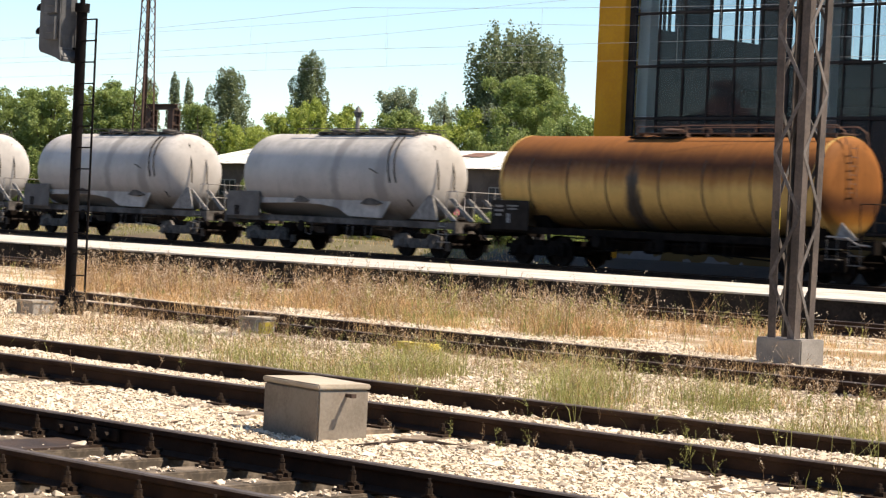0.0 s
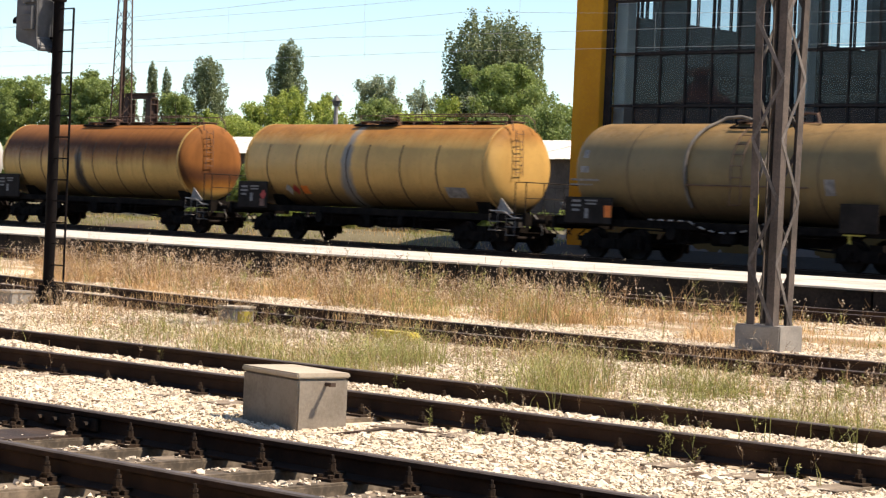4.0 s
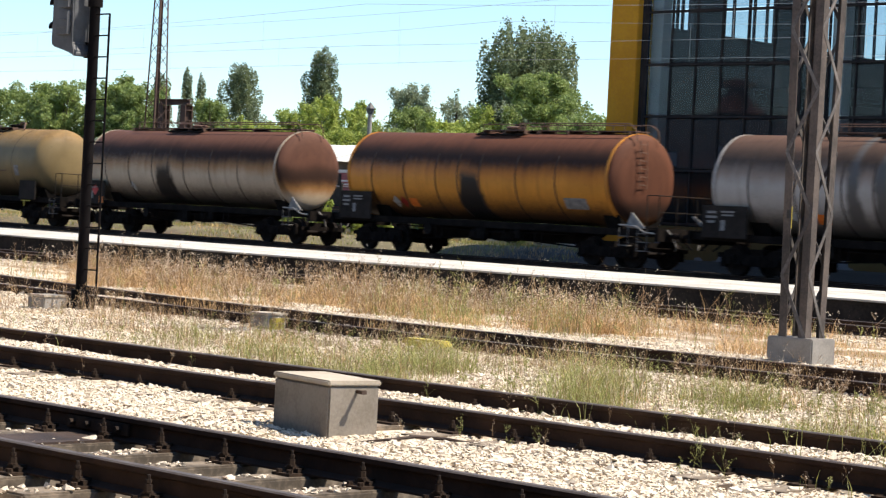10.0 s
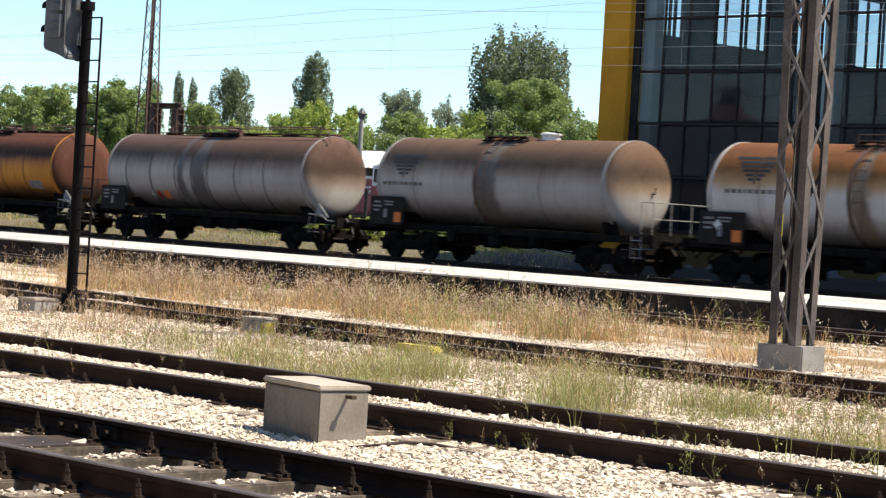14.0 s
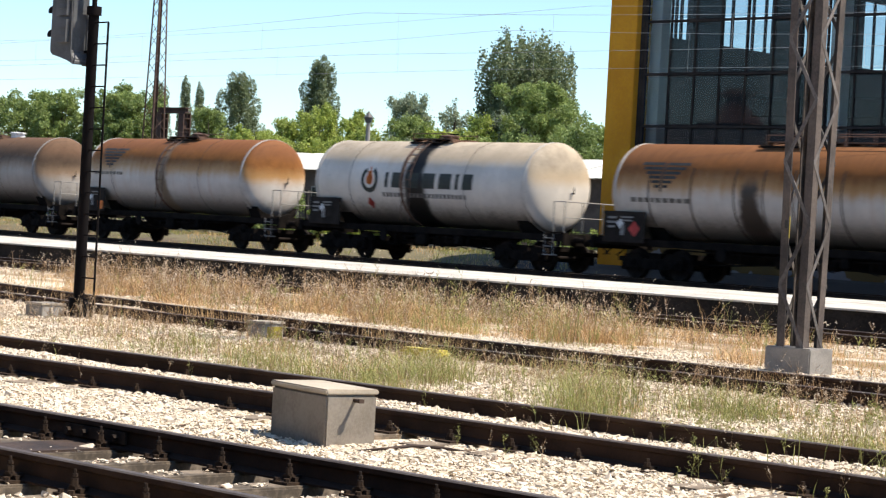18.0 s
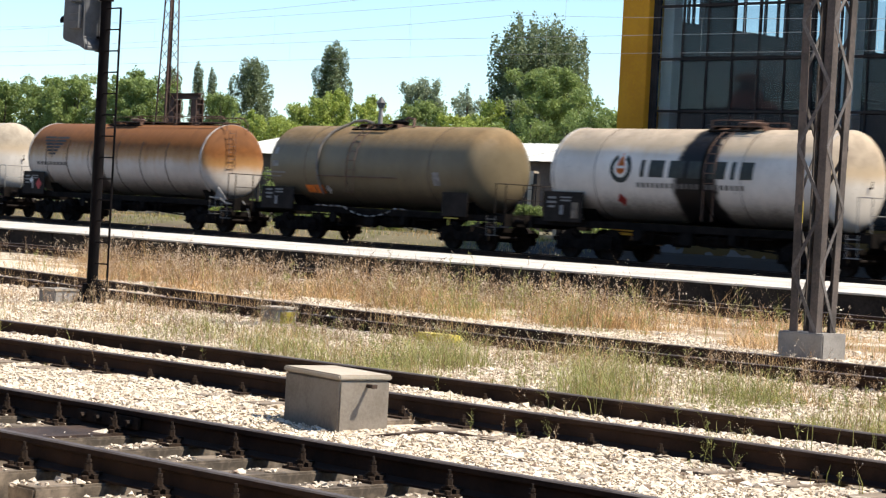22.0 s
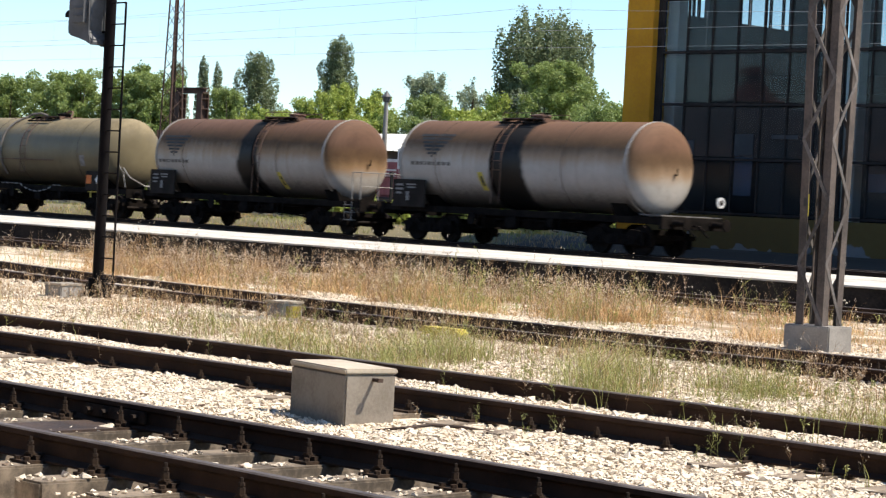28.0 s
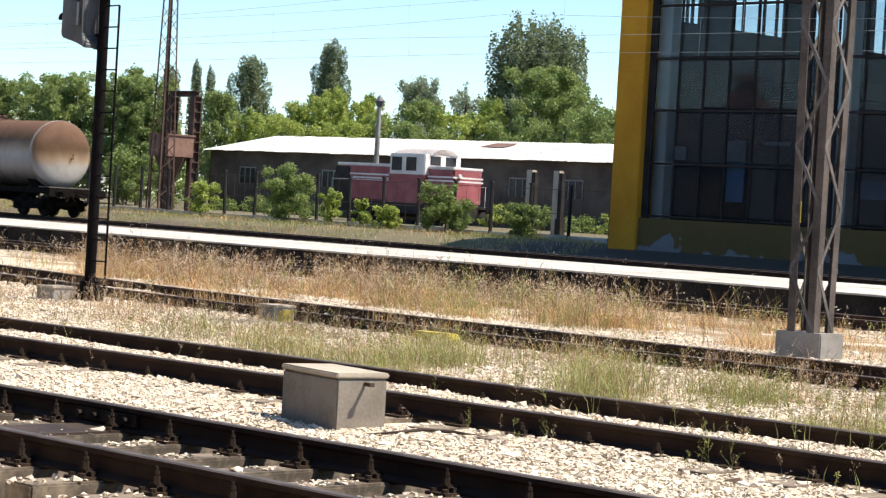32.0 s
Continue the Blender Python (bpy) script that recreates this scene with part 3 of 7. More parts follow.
def train_place(u):
    """The pose on the train's track at the way u along it (u = -42 at the near corner of the hall)."""
    c = 1 / math.hypot(1, LEAN)
    return pose(-42 + (u + 42) * c, 52.55 - LEAN * (u + 42) * c, TRAIN_Z, 0, 0, -math.degrees(math.atan(LEAN)))


def tank_material(name, low, high, edge, spill=(), spill_colour=(0.03, 0.025, 0.022), streak=0.5, soot_shade=0.5, dirt=(0.022, 0.018, 0.016), top=None, fringe=None, shade_band=0.0, end=None, spill_top=None):
    """Painted tank: rust and grime from the top down to an uneven edge, spills down the side, streaks, soot and painted
    shade on the belly.
    edge: height (in tank radii from the axis) where the rust ends; spill: (x, half width at top, half width at bottom);
    fringe: colour of the fresh rust below the edge; then the strength of shading painted as a dark band above it;
    end: (from x, drop): the rust reaches further down by this on the dished end beyond x."""
    M["ring_" + name] = plain(name + "_ring", tuple(0.62 * v for v in low), tuple(0.95 * v for v in low), 1.5, 12, 0.7)
    low = tuple(min(1.22 * v, 0.8) for v in low)
    k = Nodes(name, 0.55, 0.0)
    k.bsdf.inputs["Specular IOR Level"].default_value = 0.22
    ax = k.axes()
    h = k.math("DIVIDE", ax[2], 1.47)
    runs = k.noise(1.0, 5, 0.65, k.stretch(3.2, 0.6, 0.25))
    drips = k.noise(1.0, 6, 0.7, k.stretch(9.0, 1.2, 0.4))
    cloud = k.noise(0.5, 5, 0.6)
    fine = k.noise(9, 6, 0.7)
    paint = k.mix(k.span(cloud, 0.3, 0.7), low, tuple(v * 0.74 for v in low))
    paint = k.mix(k.math("MULTIPLY", k.span(runs, 0.5, 0.72), streak), paint, tuple(0.55 * a + 0.45 * b for a, b in zip(low, high)))
    paint = k.mix(k.math("MULTIPLY", k.span(drips, 0.55, 0.75), 0.35), paint, tuple(0.4 * v for v in low))
    line = k.math("ADD", h, k.math("ADD", k.span(runs, 0.2, 0.8, -0.06, 0.06, False), k.span(cloud, 0.2, 0.8, -0.10, 0.10, False)))
    line = k.math("ADD", line, k.span(drips, 0.25, 0.75, -0.022, 0.022, False))
    if end:
        line = k.math("ADD", line, k.span(ax[0], end[0], end[0] + 0.12, 0.0, end[1]))
    rust = k.mix(k.span(k.noise(1.7, 6, 0.7), 0.3, 0.7), high, tuple(v * 0.65 for v in high))
    if top:
        rust = k.mix(k.span(line, edge + 0.2, edge + 0.55), rust, k.mix(k.span(drips, 0.35, 0.7), top, tuple(0.72 * v for v in top)))
    if fringe:
        paint = k.mix(k.math("MULTIPLY", k.span(line, edge - 0.42, edge - 0.06), 0.9), paint, fringe)
    c = k.mix(k.span(line, edge - 0.24, edge + 0.22), paint, rust)
    # dark band painted where the flank turns out of the sun
    if shade_band:
        band = k.math("MULTIPLY", k.span(line, edge - 0.12, edge + 0.22), k.span(line, edge + 0.62, edge + 0.26))
        c = k.mix(k.math("MULTIPLY", band, shade_band), c, (0.022, 0.012, 0.009))
    # the belly darkens downwards: soot, plus shade put into the colour
    c = k.mix(k.math("MULTIPLY", k.span(k.math("ADD", line, k.span(fine, 0.2, 0.8, -0.08, 0.08)), -0.32, -0.88), soot_shade), c, dirt)
    reach = k.span(line, spill_top + 0.2, spill_top - 0.15) if spill_top is not None else 1.0
    for x, wa, wb in spill:
        d = k.math("ABSOLUTE", k.math("SUBTRACT", ax[0], x))
        d = k.math("ADD", d, k.span(k.noise(1.3, 5, 0.7), 0.2, 0.8, -0.2, 0.2, False))
        w = k.span(h, 1.0, -1.0, wa, wb, False)
        c = k.mix(k.math("MULTIPLY", k.span(k.math("SUBTRACT", d, w), 0.16, -0.1), reach), c, spill_colour)
    c = k.mix(k.math("MULTIPLY", k.span(fine, 0.58, 0.74), 0.35), c, dirt)
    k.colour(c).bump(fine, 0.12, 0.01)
    k.rough(k.span(k.math("ADD", line, k.span(fine, 0.3, 0.7, -0.2, 0.2)), edge - 0.1, edge + 0.2, 0.45, 0.75))
    return k.mat


M["seam"] = plain("dirty_weld_seam", (0.03, 0.022, 0.018), (0.085, 0.06, 0.045), 2, 25, 0.85)
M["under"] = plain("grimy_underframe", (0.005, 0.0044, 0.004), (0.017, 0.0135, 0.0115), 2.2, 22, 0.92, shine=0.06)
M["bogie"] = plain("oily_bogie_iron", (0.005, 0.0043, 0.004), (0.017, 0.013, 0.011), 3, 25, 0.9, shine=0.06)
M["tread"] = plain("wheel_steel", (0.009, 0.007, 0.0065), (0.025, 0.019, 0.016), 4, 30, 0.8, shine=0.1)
M["board"] = plain("dark_grey_plate", (0.016, 0.0125, 0.0105), (0.036, 0.029, 0.024), 1.5, 16, 0.8, shine=0.1)
M["pale_board"] = plain("dusty_grey_plate", (0.11, 0.10, 0.09), (0.18, 0.165, 0.15), 1.5, 16, 0.8)
M["lettering"] = plain("faded_white_lettering", (0.16, 0.15, 0.14), (0.30, 0.29, 0.27), 6, 40, 0.8)
M["faint_letter"] = plain("faded_grey_lettering", (0.11, 0.095, 0.08), (0.20, 0.18, 0.155), 3, 30, 0.8)
M["black_letter"] = plain("black_lettering", (0.025, 0.025, 0.025), (0.06, 0.055, 0.05), 3, 30, 0.7)
M["orange"] = plain("orange_plate", (0.68, 0.15, 0.02), (0.80, 0.22, 0.035), 5, 30, 0.6)
M["red"] = plain("red_sign", (0.42, 0.035, 0.03), (0.56, 0.06, 0.05), 5, 30, 0.6)
M["white"] = plain("white_sign", (0.6, 0.6, 0.58), (0.76, 0.76, 0.74), 5, 30, 0.6)
M["rail_pipe"] = plain("rusty_handrail", (0.09, 0.055, 0.04), (0.19, 0.11, 0.075), 3, 30, 0.7, 0.2)
M["pale_pipe"] = plain("pale_handrail", (0.2, 0.19, 0.175), (0.38, 0.36, 0.33), 3, 30, 0.6, 0.1)
M["green_logo"] = plain("dark_green_lettering", (0.017, 0.022, 0.019), (0.032, 0.040, 0.035), 4, 30, 0.6)
M["cement"] = tank_material("cement_dusted_tank", (0.43, 0.405, 0.375), (0.54, 0.515, 0.48), 0.55, [(0.9, 0.25, 0.1), (3.4, 0.2, 0.35)], (0.30, 0.285, 0.265), streak=0.25, soot_shade=0.75, dirt=(0.11, 0.098, 0.085))
M["cement_frame"] = plain("cement_dusted_steel", (0.045, 0.04, 0.036), (0.16, 0.145, 0.13), 2, 20, 0.9)


def wheelset_mesh():
    bm = bmesh.new()
    for s in (-1, 1):
        y = s * 0.75
        lathe(bm, [(y + s * 0.065, 0.10), (y + s * 0.065, 0.40), (y + s * 0.07, 0.40), (y + s * 0.07, 0.455), (y - s * 0.055, 0.465), (y - s * 0.06, 0.49),
                   (y - s * 0.085, 0.485), (y - s * 0.085, 0.40), (y - s * 0.04, 0.37), (y + s * 0.0, 0.12), (y - s * 0.08, 0.10)], "Y", 24)
        # paint marks and web holes let the turning be seen
        for a in (0, 120, 240):
            box(bm, -0.035, 0.035, y + s * 0.055 - 0.012, y + s * 0.055 + 0.012, 0.16, 0.36, pose(0, 0, 0, 0, a, 0))
    rod(bm, (0, -1.05, 0), (0, 1.05, 0), 0.075, 12)
    return mesh("wheelset", bm, M["tread"], smooth=35)


def side_frame_mesh(mat):
    """Cast side frame of a bogie with axle boxes and a spring nest."""
    bm = bmesh.new()
    prism(bm, [(-1.22, 0.62), (-1.18, 0.74), (-0.62, 0.80), (-0.42, 0.62), (0.42, 0.62), (0.62, 0.80), (1.18, 0.74), (1.22, 0.62), (1.12, 0.56), (0.66, 0.58),
               (0.40, 0.30), (-0.40, 0.30), (-0.66, 0.58), (-1.12, 0.56)][::-1], -0.06, 0.06)
    for x in (-0.9, 0.9):
        box(bm, x - 0.17, x + 0.17, -0.13, 0.10, 0.32, 0.62)
        rod(bm, (x, -0.20, 0.46), (x, 0.05, 0.46), 0.12, 10)
        for dx in (-0.27, 0.27):
            rod(bm, (x + dx, -0.04, 0.36), (x + dx, -0.04, 0.62), 0.075, 8)
            box(bm, x + dx - 0.1, x + dx + 0.1, -0.12, 0.05, 0.31, 0.36)
    box(bm, -0.22, 0.22, -0.11, 0.08, 0.34, 0.60)
    for x in (-1.36, 1.36):
        box(bm, x - 0.09, x + 0.09, 0.10, 0.2, 0.25, 0.66)
    return mesh("side_frame", bm, mat)


def bolster_mesh():
    bm = bmesh.new()
    box(bm, -0.24, 0.24, -0.98, 0.98, 0.42, 0.80)
    box(bm, -1.5, -1.38, -1.0, 1.0, 0.52, 0.66), box(bm, 1.38, 1.5, -1.0, 1.0, 0.52, 0.66)
    rod(bm, (0, 0, 0.78), (0, 0, 0.95), 0.24, 14)
    for x in (-0.45, 0.45):
        for y in (-0.75, 0.75):
            box(bm, x - 0.05, x + 0.05, y - 0.06, y + 0.06, 0.28, 0.58)
    return mesh("bogie", bm, M["bogie"])


def buffer_mesh():
    bm = bmesh.new()
    lathe(bm, [(0, 0.15), (0.03, 0.15), (0.04, 0.10), (0.34, 0.09), (0.35, 0.07), (0.56, 0.065), (0.58, 0.2), (0.62, 0.19)], "X", 16)
    return mesh("buffer", bm, M["bogie"], smooth=35)


def coupling_mesh():
    bm = bmesh.new()
    pipe(bm, [(0, 0, 0), (0.25, 0, -0.02), (0.48, 0, -0.16)], 0.035, 6)
    rod(bm, (0.25, -0.12, -0.02), (0.25, 0.12, -0.02), 0.03, 6)
    pipe(bm, [(0.0, 0.28, -0.02), (0.22, 0.3, -0.22), (0.42, 0.28, -0.34)], 0.028, 6)
    pipe(bm, [(0.0, -0.28, -0.02), (0.22, -0.3, -0.22), (0.42, -0.28, -0.34)], 0.028, 6)
    return mesh("coupling", bm, M["bogie"])


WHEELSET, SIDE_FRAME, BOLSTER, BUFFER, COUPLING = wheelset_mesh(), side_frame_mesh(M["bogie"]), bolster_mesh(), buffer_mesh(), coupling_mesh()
DUSTY_FRAME = side_frame_mesh(M["cement_frame"])
AXLES = []


def running_gear(w, x0, x1, pivots, frame_mat, deck_from=None):
    """Underframe, headstocks, buffers, couplings, brake gear and two bogies, under a wagon whose headstocks stand at x0 and x1."""
    bm = bmesh.new()
    for y in (-0.55, 0.55):
        box(bm, x0, x1, y - 0.08, y + 0.08, 0.98, 1.22)
    for x in np.linspace(x0 + 1.6, x1 - 1.6, 6):
        box(bm, x - 0.06, x + 0.06, -1.2, 1.2, 1.0, 1.16)
    part("underframe", bm, frame_mat, w)
    for y in (-1.25, 1.25):
        bm = bmesh.new()
        box(bm, x0, x1, y - 0.05, y + 0.05, 1.0, 1.2)
        part("sill", bm, frame_mat, w)
    for x, s in ((x0, -1), (x1, 1)):
        bm = bmesh.new()
        box(bm, x - 0.07, x + 0.07, -1.36, 1.36, 0.86, 1.24)
        part("headstock", bm, frame_mat, w, bevel=0.01)
        for y in (-0.875, 0.875):
            part("buffer", BUFFER, None, w, at=pose(x + s * 0.072, y, 1.05) @ (pose(0, 0, 0) if s > 0 else pose(0, 0, 0, 0, 0, 180)))
        part("coupling", COUPLING, None, w, at=pose(x + s * 0.072, 0, 1.0) @ (pose(0, 0, 0) if s > 0 else pose(0, 0, 0, 0, 0, 180)))
    for x in pivots:
        b = part("bogie", BOLSTER, None, w, at=pose(x, 0, 0))
        for s in (-1, 1):
            part("side_frame", DUSTY_FRAME if frame_mat is M["cement_frame"] else SIDE_FRAME, None, b, at=pose(0, s * 1.0, 0) @ (pose(0, 0, 0) if s < 0 else pose(0, 0, 0, 0, 0, 180)))
        for dx in (-0.9, 0.9):
            AXLES.append((part("wheelset", WHEELSET, None, b, at=pose(dx, 0, WHEEL_R)), dx, w))
    # deep centre beam with hangers, steps and pipes below the sill
    c = (pivots[0] + pivots[1]) / 2
    half = (pivots[1] - pivots[0]) / 2 - 1.35
    bm = bmesh.new()
    prism(bm, [(c - half, 0.98), (c - half + 0.7, 0.62), (c + half - 0.7, 0.62), (c + half, 0.98)], -0.3, 0.3)
    part("centre_beam", bm, frame_mat, w)
    for dx in (-0.55, 0.25, 0.6):
        bm = bmesh.new()
        pipe(bm, [(c + dx * half, -1.28, 1.0), (c + dx * half, -1.3, 0.62), (c + dx * half + 0.3, -1.3, 0.56), (c + dx * half + 0.34, -1.28, 1.0)], 0.022)
        part("hanger", bm, frame_mat, w)
    bm = bmesh.new()
    lathe(bm, [(-0.025, 0.04), (-0.025, 0.2), (0.025, 0.2), (0.025, 0.04)], "Y", 14, (c - 0.62 * half, -1.36, 0.86))
    part("handwheel", bm, M["under"], w)
    # brake cylinder, air reservoir and rodding between the bogies
    mid = (pivots[0] + pivots[1]) / 2
    bm = bmesh.new()
    lathe(bm, [(-0.55, 0.05), (-0.52, 0.17), (0.52, 0.17), (0.55, 0.05)], "X", 12, (mid + 0.7, -0.85, 0.76))
    part("air_reservoir", bm, M["under"], w, smooth=40)
    bm = bmesh.new()
    lathe(bm, [(-0.3, 0.05), (-0.3, 0.2), (0.3, 0.2), (0.32, 0.05)], "X", 12, (mid - 0.9, -0.6, 0.74))
    part("brake_cylinder", bm, M["under"], w, smooth=40)
    bm = bmesh.new()
    pipe(bm, [(pivots[0] + 1.3, -0.35, 0.5), (mid - 1.3, -0.4, 0.66), (mid + 1.2, -0.4, 0.66), (pivots[1] - 1.3, -0.35, 0.5)], 0.03)
    pipe(bm, [(pivots[0] + 1.4, -1.15, 0.93), (mid, -1.15, 0.86), (pivots[1] - 1.4, -1.15, 0.93)], 0.025)
    part("brake_rod", bm, M["under"], w)
    for xa, xb, za in ((mid - 0.35, mid + 0.15, 0.62), (mid + 1.6, mid + 1.85, 0.7)):
        bm = bmesh.new()
        box(bm, xa, xb, -1.3, -1.12, za, 0.98)
        part("valve_box", bm, M["under"], w, bevel=0.01)


def flat_mark(w, name, x, z, sx, sz, material, label="", y=-1.36, turn=0, parent=None):
    bm = bmesh.new()
    box(bm, -sx / 2, sx / 2, -0.006, 0.006, -sz / 2, sz / 2)
    return part(name, bm, material, parent or w, label, at=pose(x, y, z, 0, turn, 0))


def round_mark(w, x, z, r, outline, material, name, label=""):
    """A marking that follows the tank's curve: outline in (along, up), laid on the near side."""
    bm = bmesh.new()
    vs = []
    for px, pz in outline:
        zz = z + pz
        y = -math.sqrt(max((r + 0.006) ** 2 - (zz - TANK_Z) ** 2, 0.01))
        vs.append(bm.verts.new((x + px, y, zz)))
    bm.faces.new(vs)
    bmesh.ops.solidify(bm, geom=bm.faces[:], thickness=0.004)
    return part(name, bm, material, w, label)


def sheet_mark(w, x, z, r, quads, material, name, label=""):
    """The strokes of one marking on the curve, each a part: quads as (x0, x1, z0, z1, slant)."""
    for x0, x1, z0, z1, sl in quads:
        bm = bmesh.new()
        n = max(1, int((z1 - z0) / 0.12))
        rows = []
        for i in range(n + 1):
            zz = z + z0 + (z1 - z0) * i / n
            y = -math.sqrt(max((r + 0.007) ** 2 - (zz - TANK_Z) ** 2, 0.01))
            sh = sl * i / n
            rows.append((bm.verts.new((x + x0 + sh, y, zz)), bm.verts.new((x + x1 + sh, y, zz))))
        for a, b in zip(rows, rows[1:]):
            bm.faces.new((a[0], a[1], b[1], b[0]))
        part(name, bm, material, w, label)


TANK_Z, TANK_R = 2.70, 1.475


def barrel(length, r, dish=0.42, seg=48):
    """A closed barrel lying along X, with dished ends."""
    bm = bmesh.new()
    h = length / 2
    prof = [(-h + dish * (1 - (1 - q ** 2.7) ** 0.5), max(r * q, 0.015)) for q in (0.0, 0.18, 0.36, 0.52, 0.66, 0.77, 0.86, 0.92, 0.96, 0.985, 1.0)]
    prof += [(-x, q) for x, q in prof[::-1]]
    lathe(bm, prof, "X", seg)
    return bm


def ring(x, r, w=0.05, t=0.014, arc=(0, 360), seg=48):
    bm = bmesh.new()
    lathe(bm, [(x - w / 2, r - 0.003), (x - w / 2, r + t), (x + w / 2, r + t), (x + w / 2, r - 0.003)], "X", seg, arc=arc)
    return bm


def end_handrail(w, x, s=1, pale=False):
    """Railed brakeman's step on the headstock."""
    bm = bmesh.new()
    box(bm, x - 0.55 * s if s > 0 else x, x if s > 0 else x + 0.55, -1.3, 1.3, 1.245, 1.275)
    part("footplate", bm, M["under"], w)
    mm = M["pale_pipe"] if pale else M["board"]
    bm = bmesh.new()
    for y in (-1.25, -0.45, 0.45, 1.25):
        rod(bm, (x - 0.06 * s, y, 1.24), (x - 0.06 * s, y, 2.25), 0.018)
    pipe(bm, [(x - 0.55 * s, -1.25, 1.9), (x - 0.55 * s, -1.25, 2.25), (x - 0.06 * s, -1.25, 2.25), (x - 0.06 * s, 1.25, 2.25), (x - 0.55 * s, 1.25, 2.25)], 0.018)
    pipe(bm, [(x - 0.06 * s, -1.25, 1.75), (x - 0.06 * s, 1.25, 1.75)], 0.014)
    rod(bm, (x - 0.55 * s, -1.25, 1.26), (x - 0.55 * s, -1.25, 2.25), 0.018)
    part("handrail", bm, mm, w)
    bm = bmesh.new()
    for z in (0.55, 0.82, 1.08):
        box(bm, x - 0.62 * s - 0.2, x - 0.62 * s + 0.2, -1.38, -1.12, z - 0.015, z + 0.015)
    for dx in (-0.2, 0.2):
        rod(bm, (x - 0.62 * s + dx, -1.34, 0.54), (x - 0.62 * s + dx, -1.34, 1.2), 0.014)
    part("step", bm, M["pale_pipe"] if pale else M["pale_board"], w)


def end_gussets(w, x):
    """Low wagon end: whitened corner gussets, a diagonal strut and bent brake pipes on the headstock."""
    bm = bmesh.new()
    prism(bm, [(x - 1.35, 1.24), (x - 0.55, 1.24), (x - 1.15, 1.72)], -1.3, -1.26)
    part("gusset", bm, M["lettering"], w, "whitened corner gusset")
    bm = bmesh.new()
    prism(bm, [(x - 0.75, 1.66), (x - 0.65, 1.70), (x + 0.02, 1.28), (x - 0.08, 1.24)], 0.95, 1.0)
    part("strut", bm, M["lettering"], w, "whitened sloping strut")
    bm = bmesh.new()
    pipe(bm, [(x - 1.6, -1.34, 1.32), (x - 0.9, -1.36, 1.30), (x - 0.5, -1.36, 1.12), (x - 0.1, -1.36, 1.1)], 0.028)
    pipe(bm, [(x + 0.1, -1.0, 1.22), (x + 0.28, -0.9, 1.0), (x + 0.3, -0.8, 0.72), (x + 0.18, -0.7, 0.6)], 0.024)
    pipe(bm, [(x + 0.1, 0.3, 1.2), (x + 0.36, 0.2, 0.95), (x + 0.38, 0.1, 0.66)], 0.024)
    part("brake_pipe", bm, M["pale_pipe"], w)
    bm = bmesh.new()
    box(bm, x - 1.62, x - 1.2, -1.38, -1.16, 0.68, 0.71), box(bm, x - 1.62, x - 1.2, -1.38, -1.16, 0.96, 0.99)
    for dx in (-1.6, -1.22):
        rod(bm, (x + dx, -1.34, 0.66), (x + dx, -1.34, 1.24), 0.014)
    part("step", bm, M["pale_board"], w)


def ladder(bm, a, b, width, along="X", rungs=8, r=0.016):
    a, b = Vector(a), Vector(b)
    d = Vector((width / 2, 0, 0)) if along == "X" else Vector((0, width / 2, 0))
    rod(bm, a - d, b - d, r), rod(bm, a + d, b + d, r)
    for i in range(rungs):
        p = a.lerp(b, (i + 0.5) / rungs)
        rod(bm, p - d, p + d, r * 0.8)


def top_walk(w, xa, xb, z, rail=True, dome=True, dome_x=0.0, dome_mat=None):
    """Walkway, hand loop and manhole along the top of a tank."""
    bm = bmesh.new()
    for y in (-0.42, 0.42):
        box(bm, xa, xb, y - 0.16, y + 0.16, z + 0.05, z + 0.08)
    n = max(2, int((xb - xa) / 1.4))
    for i in range(n + 1):
        x = xa + (xb - xa) * i / n
        box(bm, x - 0.03, x + 0.03, -0.55, 0.55, z - 0.06, z + 0.05)
    part("walkway", bm, M["rail_pipe"], w)
    if rail:
        for y in (-0.56, 0.56):
            bm = bmesh.new()
            pipe(bm, [(xa, y, z + 0.06), (xa, y, z + 0.26), (xb, y, z + 0.26), (xb, y, z + 0.06)], 0.018)
            part("handrail", bm, M["rail_pipe"], w)
    if dome:
        bm = bmesh.new()
        lathe(bm, [(z - 0.06, 0.30), (z + 0.14, 0.30), (z + 0.15, 0.35), (z + 0.19, 0.35), (z + 0.23, 0.2), (z + 0.24, 0.02)], "Z", 18, (dome_x, 0, 0))
        m = part("manhole", bm, dome_mat or M["rail_pipe"], w, smooth=35)
        bm = bmesh.new()
        box(bm, dome_x - 0.05, dome_x + 0.42, -0.04, 0.04, z + 0.235, z + 0.275)
        part("latch", bm, M["under"], m)


def top_frame(w, xa, xb, r, mat, a0=86, a1=64):
    """A bar frame hinged down from the top walk onto the near shoulder of the tank."""
    def at(x, a):
        return (x, -(r + 0.07) * math.cos(radians(a)), TANK_Z + (r + 0.07) * math.sin(radians(a)))
    bm = bmesh.new()
    pipe(bm, [at(xa, a0), at(xa - 0.12, (a0 + a1) / 2), at(xa - 0.2, a1), at((xa + xb) / 2, a1), at(xb - 0.1, a1), at(xb - 0.04, (a0 + a1) / 2), at(xb, a0), at((xa + xb) / 2, a0), at(xa, a0)], 0.034)
    for k in (0.33, 0.66):
        x = xa + (xb - xa) * k
        rod(bm, at(x, a0), at(x - 0.1, a1), 0.018)
    part("shoulder_frame", bm, mat, w, "dark bar frame beside the manhole")


